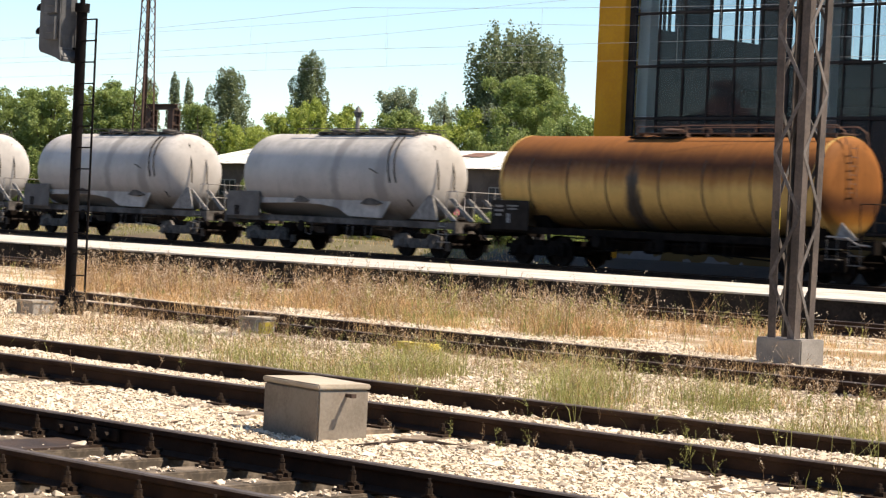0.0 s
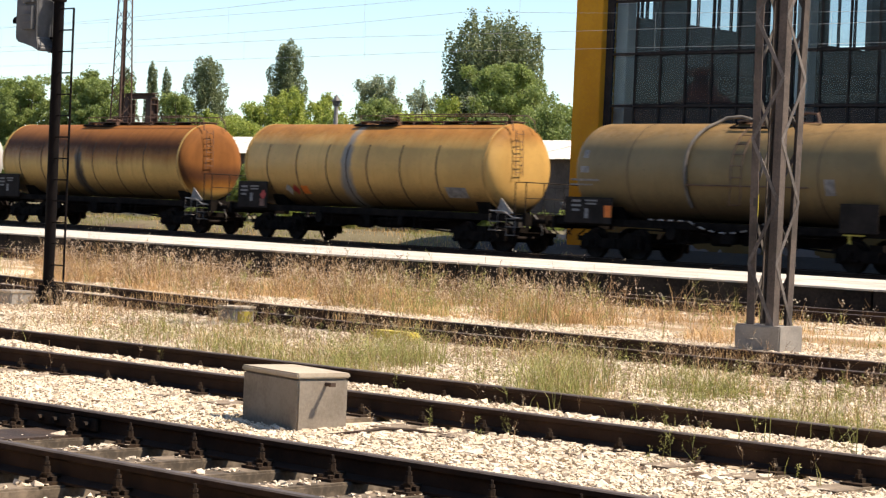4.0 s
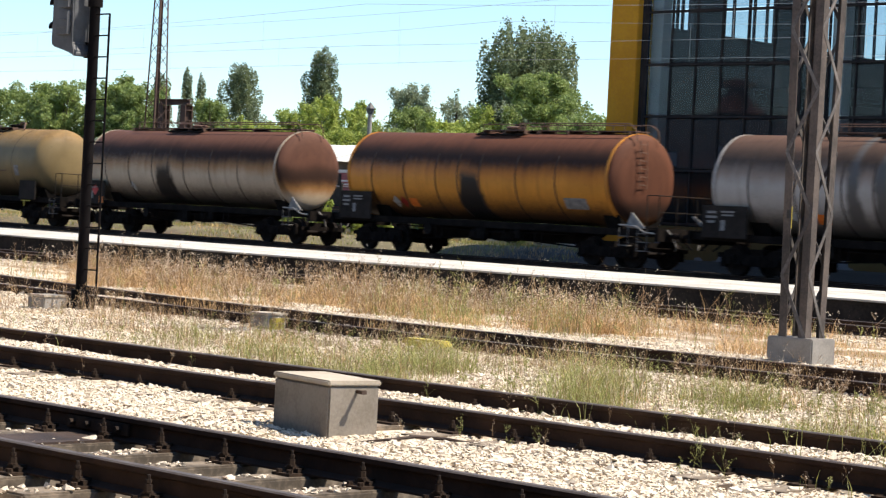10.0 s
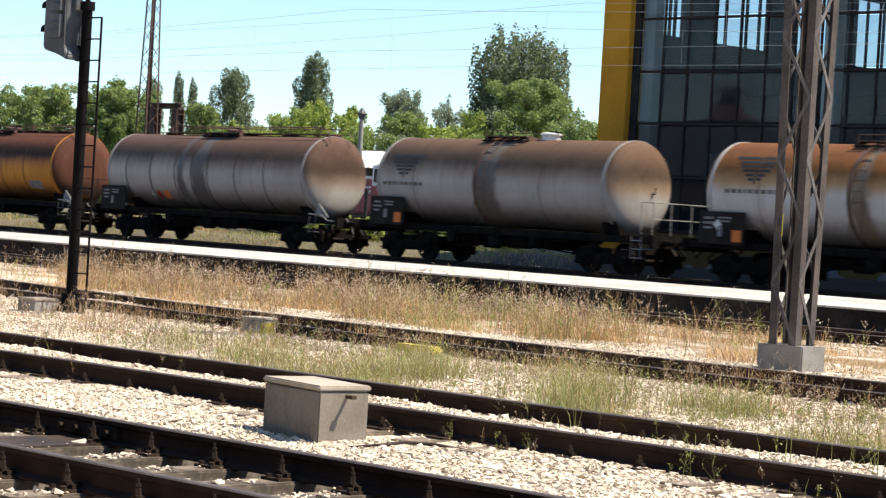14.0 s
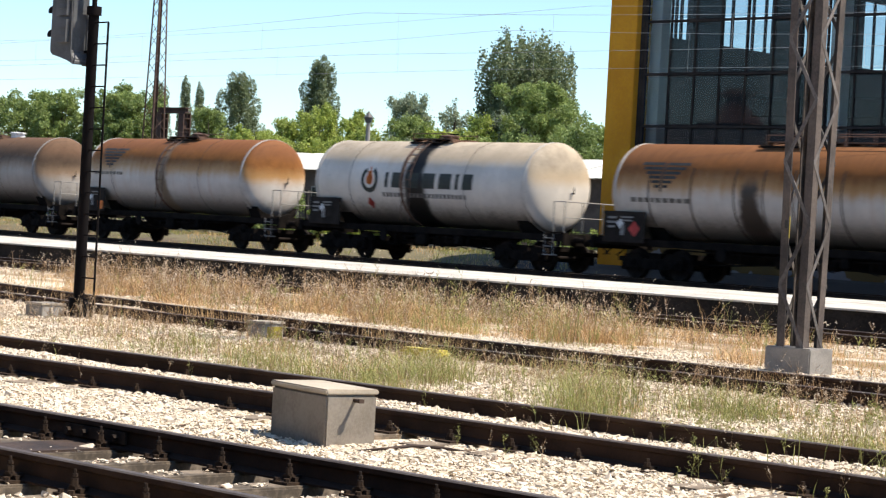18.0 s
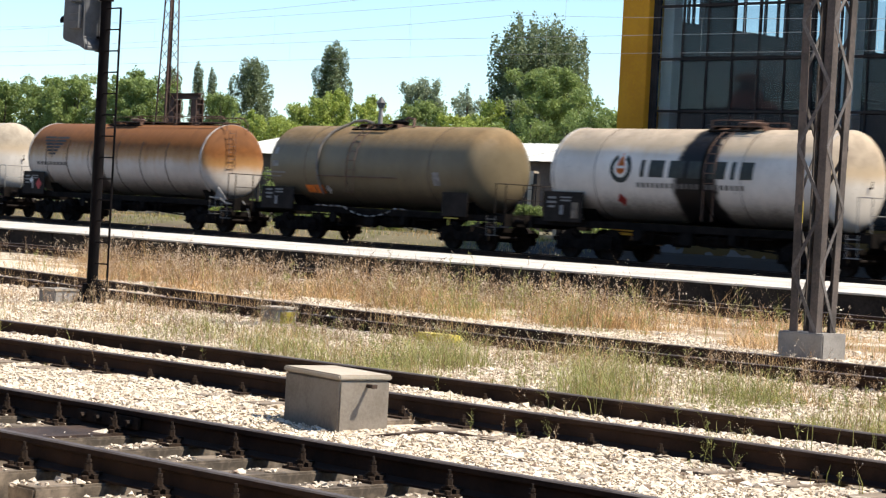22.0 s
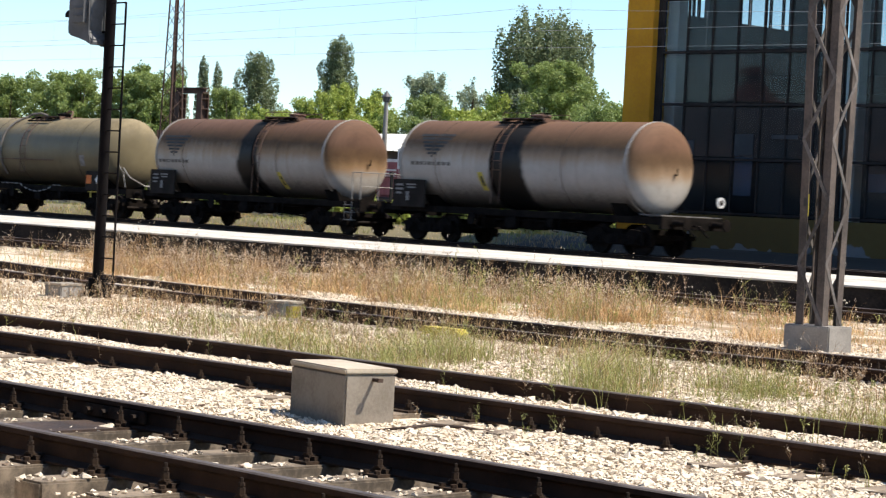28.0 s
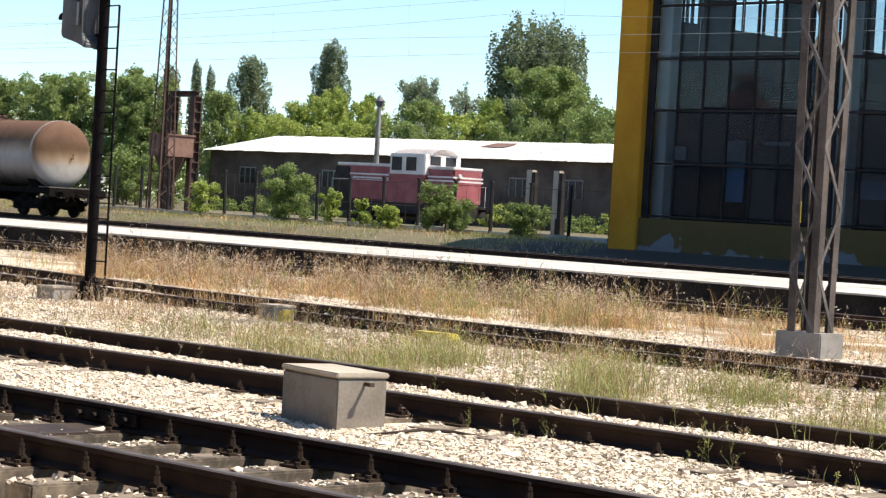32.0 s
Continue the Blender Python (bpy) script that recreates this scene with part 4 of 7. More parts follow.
def saddle_parts(w, half, pivots, mat):
    for x in (pivots[0], pivots[1]):
        bm = bmesh.new()
        prism(bm, [(-0.75, 1.18), (-0.98, 1.62), (-0.7, 1.42), (0, 1.27), (0.7, 1.42), (0.98, 1.62), (0.75, 1.18)], x - 0.35, x + 0.35, "YZ")
        part("saddle", bm, mat, w)


def board(w, x, z, sx=1.55, sz=0.95, plate=None, marks=(), label="dark plate with rows of faded white lettering"):
    """Lettering board hung on the sill, with bars for its small writing; marks: (dx, dz, w, h, material, turn)."""
    bm = bmesh.new()
    box(bm, x - sx / 2, x + sx / 2, -1.46, -1.42, z - sz / 2, z + sz / 2)
    b = part("board", bm, plate or M["board"], w, label, bevel=0.008)
    bm = bmesh.new()
    for px in (x - sx * 0.35, x + sx * 0.35):
        box(bm, px - 0.04, px + 0.04, -1.42, -1.3, z - sz / 2, z + 0.1)
    part("bracket", bm, M["under"], w)
    for dx, dz, a, h, mm, turn in marks:
        flat_mark(w, "marking", x + dx, z + dz, a, h, mm, "", -1.464, turn, parent=b)
    return b


BARS = [(-0.5, 0.28, 0.36, 0.07), (-0.5, 0.14, 0.42, 0.07), (-0.52, 0.0, 0.3, 0.07), (0.12, 0.3, 0.5, 0.05), (0.12, 0.2, 0.44, 0.05), (-0.05, -0.1, 0.16, 0.3)]


def bars(*extra):
    return [(a, b, c, d, M["lettering"], 0) for a, b, c, d in BARS] + list(extra)


def wing_logo(w, x, z, r, mat, s=1.0):
    """A winged emblem: six tapering bars on each side of a stem, over a row of bars for its name."""
    q = []
    for i in range(6):
        zz, half = 0.36 - i * 0.12, 0.86 - i * 0.125
        q += [(-half * s, -0.06 * s, zz * s, (zz + 0.075) * s, 0), (0.06 * s, half * s, zz * s, (zz + 0.075) * s, 0)]
    q += [(-0.03 * s, 0.03 * s, -0.34 * s, 0.42 * s, 0)]
    sheet_mark(w, x, z, r, q, mat, "emblem", "dark winged emblem of tapering bars")


def name_bars(w, x, z, r, widths, h, mat, gap=0.05, name="lettering"):
    q, cx = [], 0.0
    for a in widths:
        q.append((cx, cx + a, 0, h, 0))
        cx += a + gap
    sheet_mark(w, x - cx / 2, z, r, q, mat, name, "dark lettering")


# tank ends (left, right) of each wagon along the track at the clip's start, and its kind
TANKS = [(-92.31, -81.96, "cement"), (-77.56, -67.13, "cement"), (-62.78, -52.44, "cement"), (-48.49, -34.88, "long"), (-31.30, -17.74, "long"), (-14.35, -2.13, "olive"),
         (1.35, 15.02, "long"), (18.63, 32.18, "long"), (35.85, 49.44, "long"), (52.99, 64.72, "short"), (68.25, 79.91, "short"), (83.71, 95.37, "short"),
         (98.68, 112.51, "long"), (116.23, 128.17, "olive"), (131.50, 143.14, "short"), (146.49, 158.66, "olive"), (161.92, 173.71, "short"), (177.28, 189.04, "short")]
JOINS = [a - 1.25 for a, _, _ in TANKS] + [TANKS[-1][1] + 1.75]
WAGONS = []


def start_wagon(i, name, label):
    a, b, kind = TANKS[i]
    mid = (a + b) / 2
    w = thing(name, label, "tank wagon", "wagons of the passing train", at=train_place(mid))
    WAGONS.append((w, mid))
    x0, x1 = JOINS[i] + 0.66 - mid, JOINS[i + 1] - 0.66 - mid
    return w, b - a, x0, x1


def long_wagon(i, mat, label, end_mat=None, marks=(), board_marks=(), rings=8, dome=0.0, walk_from=-0.2, band=None, board_z=1.55, end_ladder=True):
    w, length, x0, x1 = start_wagon(i, "tank_wagon", label)
    piv = (x0 + 2.35, x1 - 2.35)
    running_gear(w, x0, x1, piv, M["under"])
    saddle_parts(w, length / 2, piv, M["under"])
    at = pose(0, 0, TANK_Z)
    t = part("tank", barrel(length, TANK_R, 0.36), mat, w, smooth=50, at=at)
    for x in (-5.1, -3.4, -1.7, -0.6, 0.5, 2.25, 4.1):
        part("seam", ring(x, TANK_R, 0.042, 0.012, arc=(152, 250), seg=16), M["seam"], w, smooth=30, at=at)
    for s in (-1, 1):
        part("end_ring", ring(s * (length / 2 - 0.40), TANK_R, 0.09, 0.02), M["ring_" + mat.name], w, smooth=30, at=at)
    z = TANK_Z + TANK_R
    top_walk(w, dome - 1.0, dome + 1.0, z, True, True, dome)
    top_frame(w, dome - 1.0, dome + 1.05, TANK_R, M["under"])
    bm = bmesh.new()
    xa, xb = dome + walk_from, length / 2 - 0.35
    box(bm, xa, xb, -0.34, 0.34, z + 0.055, z + 0.085)
    for k in range(5):
        x = xa + 0.3 + (xb - xa - 0.5) * k / 4
        box(bm, x - 0.03, x + 0.03, -0.4, 0.4, z - 0.05, z + 0.055)
    part("walkway", bm, M["rail_pipe"], w)
    for y in (-0.5, 0.5):
        bm = bmesh.new()
        pipe(bm, [(xa + 0.9, y, z + 0.0), (xa + 0.9, y, z + 0.3), (xb - 0.1, y, z + 0.3), (xb + 0.2, y, z + 0.12), (xb + 0.28, y, z - 0.25)], 0.02)
        for k in range(4):
            x = xa + 1.2 + (xb - xa - 1.5) * k / 3
            rod(bm, (x, y, z - 0.03), (x, y, z + 0.3), 0.016)
        part("handrail", bm, M["rail_pipe"], w)
    if end_ladder:
        bm = bmesh.new()
        ladder(bm, (length / 2 + 0.07, -0.3, 2.45), (length / 2 + 0.03, -0.3, z - 0.22), 0.32, "Y", 6, 0.014)
        part("ladder", bm, M["rail_pipe"], w, "narrow ladder up the tank end")
    if end_ladder:
        end_handrail(w, x1, 1)
    end_gussets(w, x1)
    board(w, -length / 2 + 0.85, board_z, 1.75, 0.95, None, bars(*board_marks))
    # outlet pipe and valve under the barrel
    bm = bmesh.new()
    pipe(bm, [(0.2, 0, TANK_Z - TANK_R + 0.05), (0.2, 0, 0.9), (0.2, -1.2, 0.8)], 0.07, 8)
    box(bm, 0.05, 0.35, -1.3, -1.15, 0.68, 0.92)
    part("outlet_pipe", bm, M["under"], w)
    if band:
        part("strap", ring(band, TANK_R, 0.28, 0.02), mat, w, smooth=30, at=at)
    for kind, x, zz in marks:
        if kind == "plates":
            sheet_mark(w, x, zz, TANK_R, [(0.0, 0.42, -0.14, 0.14, 0)], M["orange"], "hazard_plate", "small orange plate")
            round_mark(w, x - 0.32, zz, TANK_R, [(-0.2, 0), (0, -0.2), (0.2, 0), (0, 0.2)], M["red"], "hazard_diamond", "small red diamond sign")
            round_mark(w, x - 0.72, zz, TANK_R, [(-0.2, 0), (0, -0.2), (0.2, 0), (0, 0.2)], M["white"], "hazard_diamond", "small white diamond sign")
        elif kind == "panel":
            sheet_mark(w, x, zz, TANK_R, [(-0.5, 0.5, -0.17, 0.17, 0)], M["lettering"], "notice", "pale notice panel")
        elif kind == "diamond":
            round_mark(w, x, zz, TANK_R, [(-0.2, 0), (0, -0.2), (0.2, 0), (0, 0.2)], M["white"], "hazard_diamond", "small white diamond sign")
        elif kind == "wing":
            wing_logo(w, x, zz, TANK_R, M["black_letter"], 1.15)
            name_bars(w, x, zz - 0.72, TANK_R, (0.22, 0.22, 0.18, 0.12, 0.22, 0.22, 0.22, 0.22, 0.22), 0.14, M["faint_letter"], 0.07)
    return w, length


def short_wagon(i, mat, label, marks=(), board_marks=(), dome_mat=None, strap=-0.5, band_mat=None, end_rail=True, board_z=1.6, dome_dx=0.75):
    w, length, x0, x1 = start_wagon(i, "tank_wagon", label)
    piv = (x0 + 2.2, x1 - 2.2)
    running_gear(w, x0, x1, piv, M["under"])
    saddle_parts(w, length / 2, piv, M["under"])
    at = pose(0, 0, TANK_Z)
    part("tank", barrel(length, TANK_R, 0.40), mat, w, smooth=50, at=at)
    for s in (-1, 1):
        part("end_ring", ring(s * (length / 2 - 0.46), TANK_R, 0.09, 0.02), M["ring_" + mat.name], w, smooth=30, at=at)
    for x in (-length / 2 + 2.3, length / 2 - 3.3):
        part("seam", ring(x, TANK_R, 0.02, 0.006), M["seam"], w, smooth=30, at=at)
    z = TANK_Z + TANK_R
    part("strap", ring(strap, TANK_R, 0.10, 0.03), M["rail_pipe"] if band_mat is None else band_mat, w, smooth=30, at=at)
    top_walk(w, strap - 0.5, strap + 1.5, z, False, True, strap + dome_dx, dome_mat)
    top_frame(w, strap - 0.35, strap + 1.15, TANK_R, M["under"])
    for y in (-0.6, 0.6):
        bm = bmesh.new()
        pipe(bm, [(strap - 0.5, y, z), (strap - 0.45, y, z + 0.24), (strap + 1.45, y, z + 0.24), (strap + 1.5, y, z)], 0.018)
        part("handrail", bm, M["rail_pipe"], w)
    # side ladder that follows the barrel
    bm = bmesh.new()
    pts = []
    for k in range(9):
        a = radians(-8 + 90 * k / 8)
        pts.append((-(TANK_R + 0.07) * math.cos(a), TANK_Z + (TANK_R + 0.07) * math.sin(a)))
    pts = [(-TANK_R - 0.06, 1.35)] + pts
    for dx in (-0.2, 0.2):
        pipe(bm, [(strap + 0.35 + dx, y, zz) for y, zz in pts], 0.016)
    for y, zz in pts[1:]:
        rod(bm, (strap + 0.15, y, zz), (strap + 0.55, y, zz), 0.013)
    part("ladder", bm, M["rail_pipe"], w, "curved ladder up the side")
    if end_rail:
        end_handrail(w, x1, 1, pale=True)
    else:
        bm = bmesh.new()
        prism(bm, [(-1.35, x1 - 0.9), (1.35, x1 - 0.9), (1.35, x1), (-1.35, x1)], 1.25, 1.29, "XY")
        for v in bm.verts:
            v.co = (v.co.y, v.co.x, v.co.z)
        part("footplate", bm, M["pale_board"], w, "pale end footplate")
        bm = bmesh.new()
        lathe(bm, [(0, 0.02), (0.0, 0.17), (0.05, 0.17), (0.05, 0.02)], "X", 16, (x1 + 0.1, 1.15, 1.75))
        t = part("tail_disc", bm, M["white"], w, "round white tail disc")
        bm = bmesh.new()
        lathe(bm, [(0, 0.02), (0.0, 0.085), (0.012, 0.085), (0.012, 0.02)], "X", 14, (x1 + 0.152, 1.15, 1.75))
        part("centre", bm, M["board"], t)
        bm = bmesh.new()
        rod(bm, (x1 + 0.1, 1.15, 1.2), (x1 + 0.1, 1.15, 1.6), 0.015)
        part("bracket", bm, M["under"], w)
    # end fitting: sampling pipe and bracket on the dished end
    bm = bmesh.new()
    rod(bm, (length / 2 - 0.02, 0.35, 2.55), (length / 2 + 0.08, 0.35, 2.55), 0.03)
    pipe(bm, [(length / 2 + 0.07, 0.35, 2.55), (length / 2 + 0.08, 0.35, 2.75)], 0.02)
    part("end_fitting", bm, M["under"], w)
    board(w, -length / 2 + 0.95, board_z, 1.75, 0.95, None, bars(*board_marks))
    bm = bmesh.new()
    pipe(bm, [(strap, 0, TANK_Z - TANK_R + 0.05), (strap, 0, 0.9), (strap, -1.2, 0.8)], 0.07, 8)
    part("outlet_pipe", bm, M["under"], w)
    for kind, x, zz in marks:
        if kind == "wing":
            wing_logo(w, x, zz, TANK_R, M["black_letter"], 1.05)
            name_bars(w, x, zz - 0.62, TANK_R, (0.19, 0.19, 0.15, 0.1, 0.19, 0.19, 0.19, 0.19, 0.19), 0.12, M["faint_letter"], 0.06)
        elif kind == "yellow":
            sheet_mark(w, x, zz, TANK_R, [(-0.13, 0.13, -0.3, 0.3, -0.12)], M["yellow"], "warning_sign", "yellow warning sign")
            sheet_mark(w, x, zz, TANK_R + 0.004, [(-0.05, 0.05, -0.16, 0.16, -0.06)], M["black_letter"], "warning_mark")
        elif kind == "plates":
            round_mark(w, x, zz, TANK_R, [(-0.2, -0.02), (0.02, -0.2), (0.2, 0.02), (-0.02, 0.2)], M["red"], "hazard_diamond", "small red diamond sign")
        elif kind == "brand":
            brand_marks(w, x, zz)
    return w, length


def brand_marks(w, x, z):
    """A ring emblem with a drop, a word of six bold blocks and a line of small bars, in dark green."""
    bm = bmesh.new()
    r = TANK_R + 0.007
    for k in range(22):
        a0, a1 = radians(118 + 304 * k / 22), radians(118 + 304 * (k + 1) / 22)
        vs = []
        for a, q in ((a0, 0.46), (a1, 0.46), (a1, 0.30), (a0, 0.30)):
            zz = z + q * math.sin(a)
            vs.append(bm.verts.new((x + q * math.cos(a), -math.sqrt(r * r - (zz - TANK_Z) ** 2), zz)))
        bm.faces.new(vs)
    part("emblem", bm, M["green_logo"], w, "dark green ring emblem")
    drop = [(0, 0.48), (0.11, 0.2), (0.19, 0.02), (0.16, -0.12), (0.0, -0.2), (-0.16, -0.12), (-0.19, 0.02), (-0.11, 0.2)]
    round_mark(w, x, z, TANK_R, drop, M["orange"], "drop", "orange drop shape in the ring")
    q, cx = [], 0.82
    for a in (0.17, 0.62, 0.6, 0.64, 0.64, 0.17, 0.5):
        q.append((cx, cx + a, -0.26, 0.26, 0.04))
        cx += a + 0.2
    sheet_mark(w, x, z, TANK_R, q, M["green_logo"], "lettering", "bold dark green lettering")
    name_bars(w, x + 2.9, z - 0.58, TANK_R, (0.13,) * 22, 0.15, M["pale_board"], 0.07, "small_lettering")


def olive_wagon(i, mat, label, marks=(), board_marks=(), right_board=(), hose=True, ladder_x=-0.9, end_rail=True):
    w, length, x0, x1 = start_wagon(i, "tank_wagon", label)
    piv = (x0 + 2.25, x1 - 2.25)
    running_gear(w, x0, x1, piv, M["under"])
    saddle_parts(w, length / 2, piv, M["under"])
    at = pose(0, 0, TANK_Z)
    part("tank", barrel(length, TANK_R, 0.62), mat, w, smooth=50, at=at)
    for x in (-length / 2 + 2.6, -length / 2 + 5.0, length / 2 - 2.4):
        part("seam", ring(x, TANK_R, 0.022, 0.007), M["seam"], w, smooth=30, at=at)
    z = TANK_Z + TANK_R
    top_walk(w, ladder_x - 0.4, ladder_x + 1.7, z - 0.02, False, True, ladder_x + 1.2, M["under"])
    top_frame(w, ladder_x - 0.3, ladder_x + 1.5, TANK_R, M["under"], 84, 58)
    # pipe that bends over the barrel and runs down its side
    bm = bmesh.new()
    px = ladder_x - 1.55
    pipe(bm, [(px + 1.1, 0.1, z + 0.12), (px + 0.85, -0.05, z + 0.2), (px + 0.45, -0.25, z + 0.16)] + [(px + 0.3 * max(0.0, (a - 30) / 50), -(TANK_R + 0.07) * math.cos(radians(a)), TANK_Z + (TANK_R + 0.07) * math.sin(radians(a))) for a in range(74, -50, -9)], 0.05, 8)
    part("vent_pipe", bm, M["faint_letter"], w, "thick grey pipe bent over the tank", smooth=50)
    bm = bmesh.new()
    box(bm, length / 2 - 1.5, length / 2 - 0.8, -1.4, -1.37, 1.02, 1.06), box(bm, length / 2 - 1.32, length / 2 - 1.24, -1.4, -1.37, 0.8, 1.02)
    part("release_handle", bm, M["yellow"], w, "yellow brake release handle")
    bm = bmesh.new()
    pipe(bm, [(ladder_x + 1.2, 0, z + 0.1), (ladder_x + 1.7, -0.1, z + 0.3), (ladder_x + 2.2, -0.2, z + 0.26), (ladder_x + 2.5, -0.45, z - 0.05)], 0.04)
    part("vent_pipe", bm, M["rail_pipe"], w)
    bm = bmesh.new()
    pts = [(-TANK_R - 0.06, 1.75)] + [(-(TANK_R + 0.07) * math.cos(a), TANK_Z + (TANK_R + 0.07) * math.sin(a)) for a in (radians(-6 + 88 * k / 7) for k in range(8))]
    for dx in (-0.2, 0.2):
        pipe(bm, [(ladder_x + 0.4 + dx, y, zz) for y, zz in pts], 0.016)
    for y, zz in pts:
        rod(bm, (ladder_x + 0.2, y, zz), (ladder_x + 0.6, y, zz), 0.013)
    part("ladder", bm, M["rail_pipe"], w, "curved ladder up the side")
    bm = bmesh.new()
    pipe(bm, [(ladder_x - 1.5, -TANK_R - 0.05, 2.3), (ladder_x + 3.0, -TANK_R - 0.05, 2.3)], 0.022)
    part("side_rail", bm, M["rail_pipe"], w)
    if end_rail:
        end_handrail(w, x1, 1)
    else:
        bm = bmesh.new()
        pipe(bm, [(x1 - 0.5, -1.2, 2.1), (x1 - 0.25, -1.0, 1.7), (x1 - 0.2, -0.3, 1.38), (x1 - 0.2, 0.3, 1.38), (x1 - 0.25, 1.0, 1.7), (x1 - 0.4, 1.25, 2.2)], 0.03)
        pipe(bm, [(x1 - 0.7, -1.3, 2.2), (x1 - 0.45, -1.2, 1.9), (x1 - 0.35, -1.15, 1.3)], 0.02)
        part("end_hose", bm, M["pale_pipe"], w, "pale hose looped across the tank end")
    if hose:
        bm = bmesh.new()
        pts = [(-2.6 + 5.2 * k / 26, -1.43, 1.24 - 0.30 * max(0, math.sin((k - 8) / 14 * math.pi)) ** 0.8 if 8 <= k <= 22 else 1.24) for k in range(27)]
        for k in range(0, 26, 2):
            rod(bm, pts[k], pts[k + 1], 0.028)
        part("chain", bm, M["pale_pipe"], w, "pale striped cord along the sill")
    board(w, -length / 2 + 1.0, 1.45, 2.0, 0.8, None, bars(*board_marks))
    board(w, length / 2 - 0.95, 1.5, 1.3, 0.8, None, list(right_board), "dark cabinet plate")
    sheet_mark(w, -length / 2 + 0.9, 2.35, TANK_R, [(-0.7, 0.5, 0, 0.06, 0), (-0.75, 0.2, -0.14, -0.09, 0), (-0.25, 0.1, 0.25, 0.45, 0), (-0.2, 0.0, 0.7, 0.95, 0)], M["lettering"], "lettering", "faded white lettering")
    sheet_mark(w, length / 2 - 2.0, 2.3, TANK_R, [(-0.18, 0.18, -0.2, 0.25, 0)], M["lettering"], "notice", "faded pale notice")
    for kind, x, zz in marks:
        if kind == "plates":
            sheet_mark(w, x, zz, TANK_R, [(0.0, 0.5, -0.15, 0.15, 0), (-0.55, -0.05, -0.13, 0.13, 0)], M["orange"], "hazard_plate", "small orange plates")
            round_mark(w, x + 0.75, zz, TANK_R, [(-0.17, 0), (0, -0.17), (0.17, 0), (0, 0.17)], M["white"], "hazard_diamond", "small white diamond sign")
    return w, length


def cement_wagon(i):
    """Powder wagon: fat grey barrel whose belly drops into two hoppers, with pipes on its end."""
    w, length, x0, x1 = start_wagon(i, "powder_wagon", "cement-grey powder wagon with a hopper belly")
    piv = (x0 + 2.2, x1 - 2.2)
    running_gear(w, x0, x1, piv, M["cement_frame"])
    r = 1.535
    at = pose(0, 0, TANK_Z)
    bm = barrel(length, r, 0.95)
    part("tank", bm, M["cement"], w, smooth=50, at=at)
    for x in (-1.6, 2.2):
        part("seam", ring(x, r, 0.03, 0.006), M["cement"], w, smooth=30, at=at)
    bm = bmesh.new()
    lower = [(-2.9, -1.16), (-1.4, -1.44), (0.4, -1.5), (1.7, -1.62), (2.3, -1.86), (3.0, -1.86), (3.7, -1.45), (4.1, -1.2)]
    rows = []
    for x, z in lower:
        rows.append([bm.verts.new((x, y, zz)) for y, zz in ((-1.2, -0.9), (-0.95, -1.18), (-0.62, z), (0.62, z), (0.95, -1.18), (1.2, -0.9))])
    for a, b in zip(rows, rows[1:]):
        for i in range(5):
            bm.faces.new((a[i], a[i + 1], b[i + 1], b[i]))
    bm.faces.new(rows[0][::-1]), bm.faces.new(rows[-1])
    part("hopper", bm, M["cement"], w, "cement-dusted hopper under the belly", smooth=35, at=pose(0, 0, TANK_Z))
    for x in (-length * 0.20, length * 0.20):
        bm = bmesh.new()
        lathe(bm, [(-2.0, 0.18), (-1.75, 0.2), (-1.45, 0.5)], "Z", 10)
        part("outlet", bm, M["cement_frame"], w, at=pose(x, 0, TANK_Z))
    for side in (-1, 1):
        bm = bmesh.new()
        prism(bm, [(-4.3, 1.98), (-4.1, 1.62), (-1.6, 1.68), (-0.2, 1.66), (0.8, 1.56), (1.5, 1.28), (3.3, 1.26), (3.9, 1.98)], side * 1.27, side * 1.22)
        part("apron", bm, M["cement"], w, "pale apron plate below the barrel")
        # dark plates stand in for the shaded triangular recesses of the belly
        for x, q in ((-1.2, 0.48), (2.75, 0.62)):
            bm = bmesh.new()
            prism(bm, [(x - q, 1.74), (x - 0.1, 1.98), (x + q, 1.76), (x + 0.2, 1.70), (x - 0.3, 1.70)], side * 1.33, side * 1.275)
            part("bracket", bm, M["cement_frame"], w)
    z = TANK_Z + r
    bm = bmesh.new()
    for y in (-0.35, 0.35):
        box(bm, -1.4, length / 2 - 1.0, y - 0.2, y + 0.2, z + 0.02, z + 0.06)
    for x in np.linspace(-1.3, length / 2 - 1.1, 6):
        box(bm, x - 0.03, x + 0.03, -0.6, 0.6, z - 0.07, z + 0.02)
    part("walkway", bm, M["cement_frame"], w)
    bm = bmesh.new()
    for y in (-0.6, 0.6):
        pipe(bm, [(-2.6, y, z - 0.05), (-2.5, y, z + 0.16), (length / 2 - 0.9, y, z + 0.16), (length / 2 - 0.8, y, z - 0.1)], 0.02)
        for x in np.linspace(-1.8, length / 2 - 1.2, 5):
            rod(bm, (x, y, z - 0.1), (x, y, z + 0.16), 0.014)
    part("handrail", bm, M["cement_frame"], w)
    for x in (-0.9, 1.3, 2.9):
        bm = bmesh.new()
        lathe(bm, [(z - 0.05, 0.27), (z + 0.1, 0.27), (z + 0.12, 0.3), (z + 0.16, 0.28), (z + 0.18, 0.03)], "Z", 14, (x, 0, 0))
        part("manhole", bm, M["cement_frame"], w, smooth=35)
    bm = bmesh.new()
    pts = [((r + 0.05) * math.cos(a), (r + 0.05) * math.sin(a)) for a in (radians(62 - 14 * k) for k in range(6))]
    for x, d in ((length / 2 - 1.75, 0.0), (length / 2 - 1.45, 0.25)):
        pipe(bm, [(x + 0.12 * k + d * 0.1, -p[0], TANK_Z + p[1]) for k, p in enumerate(pts)], 0.026)
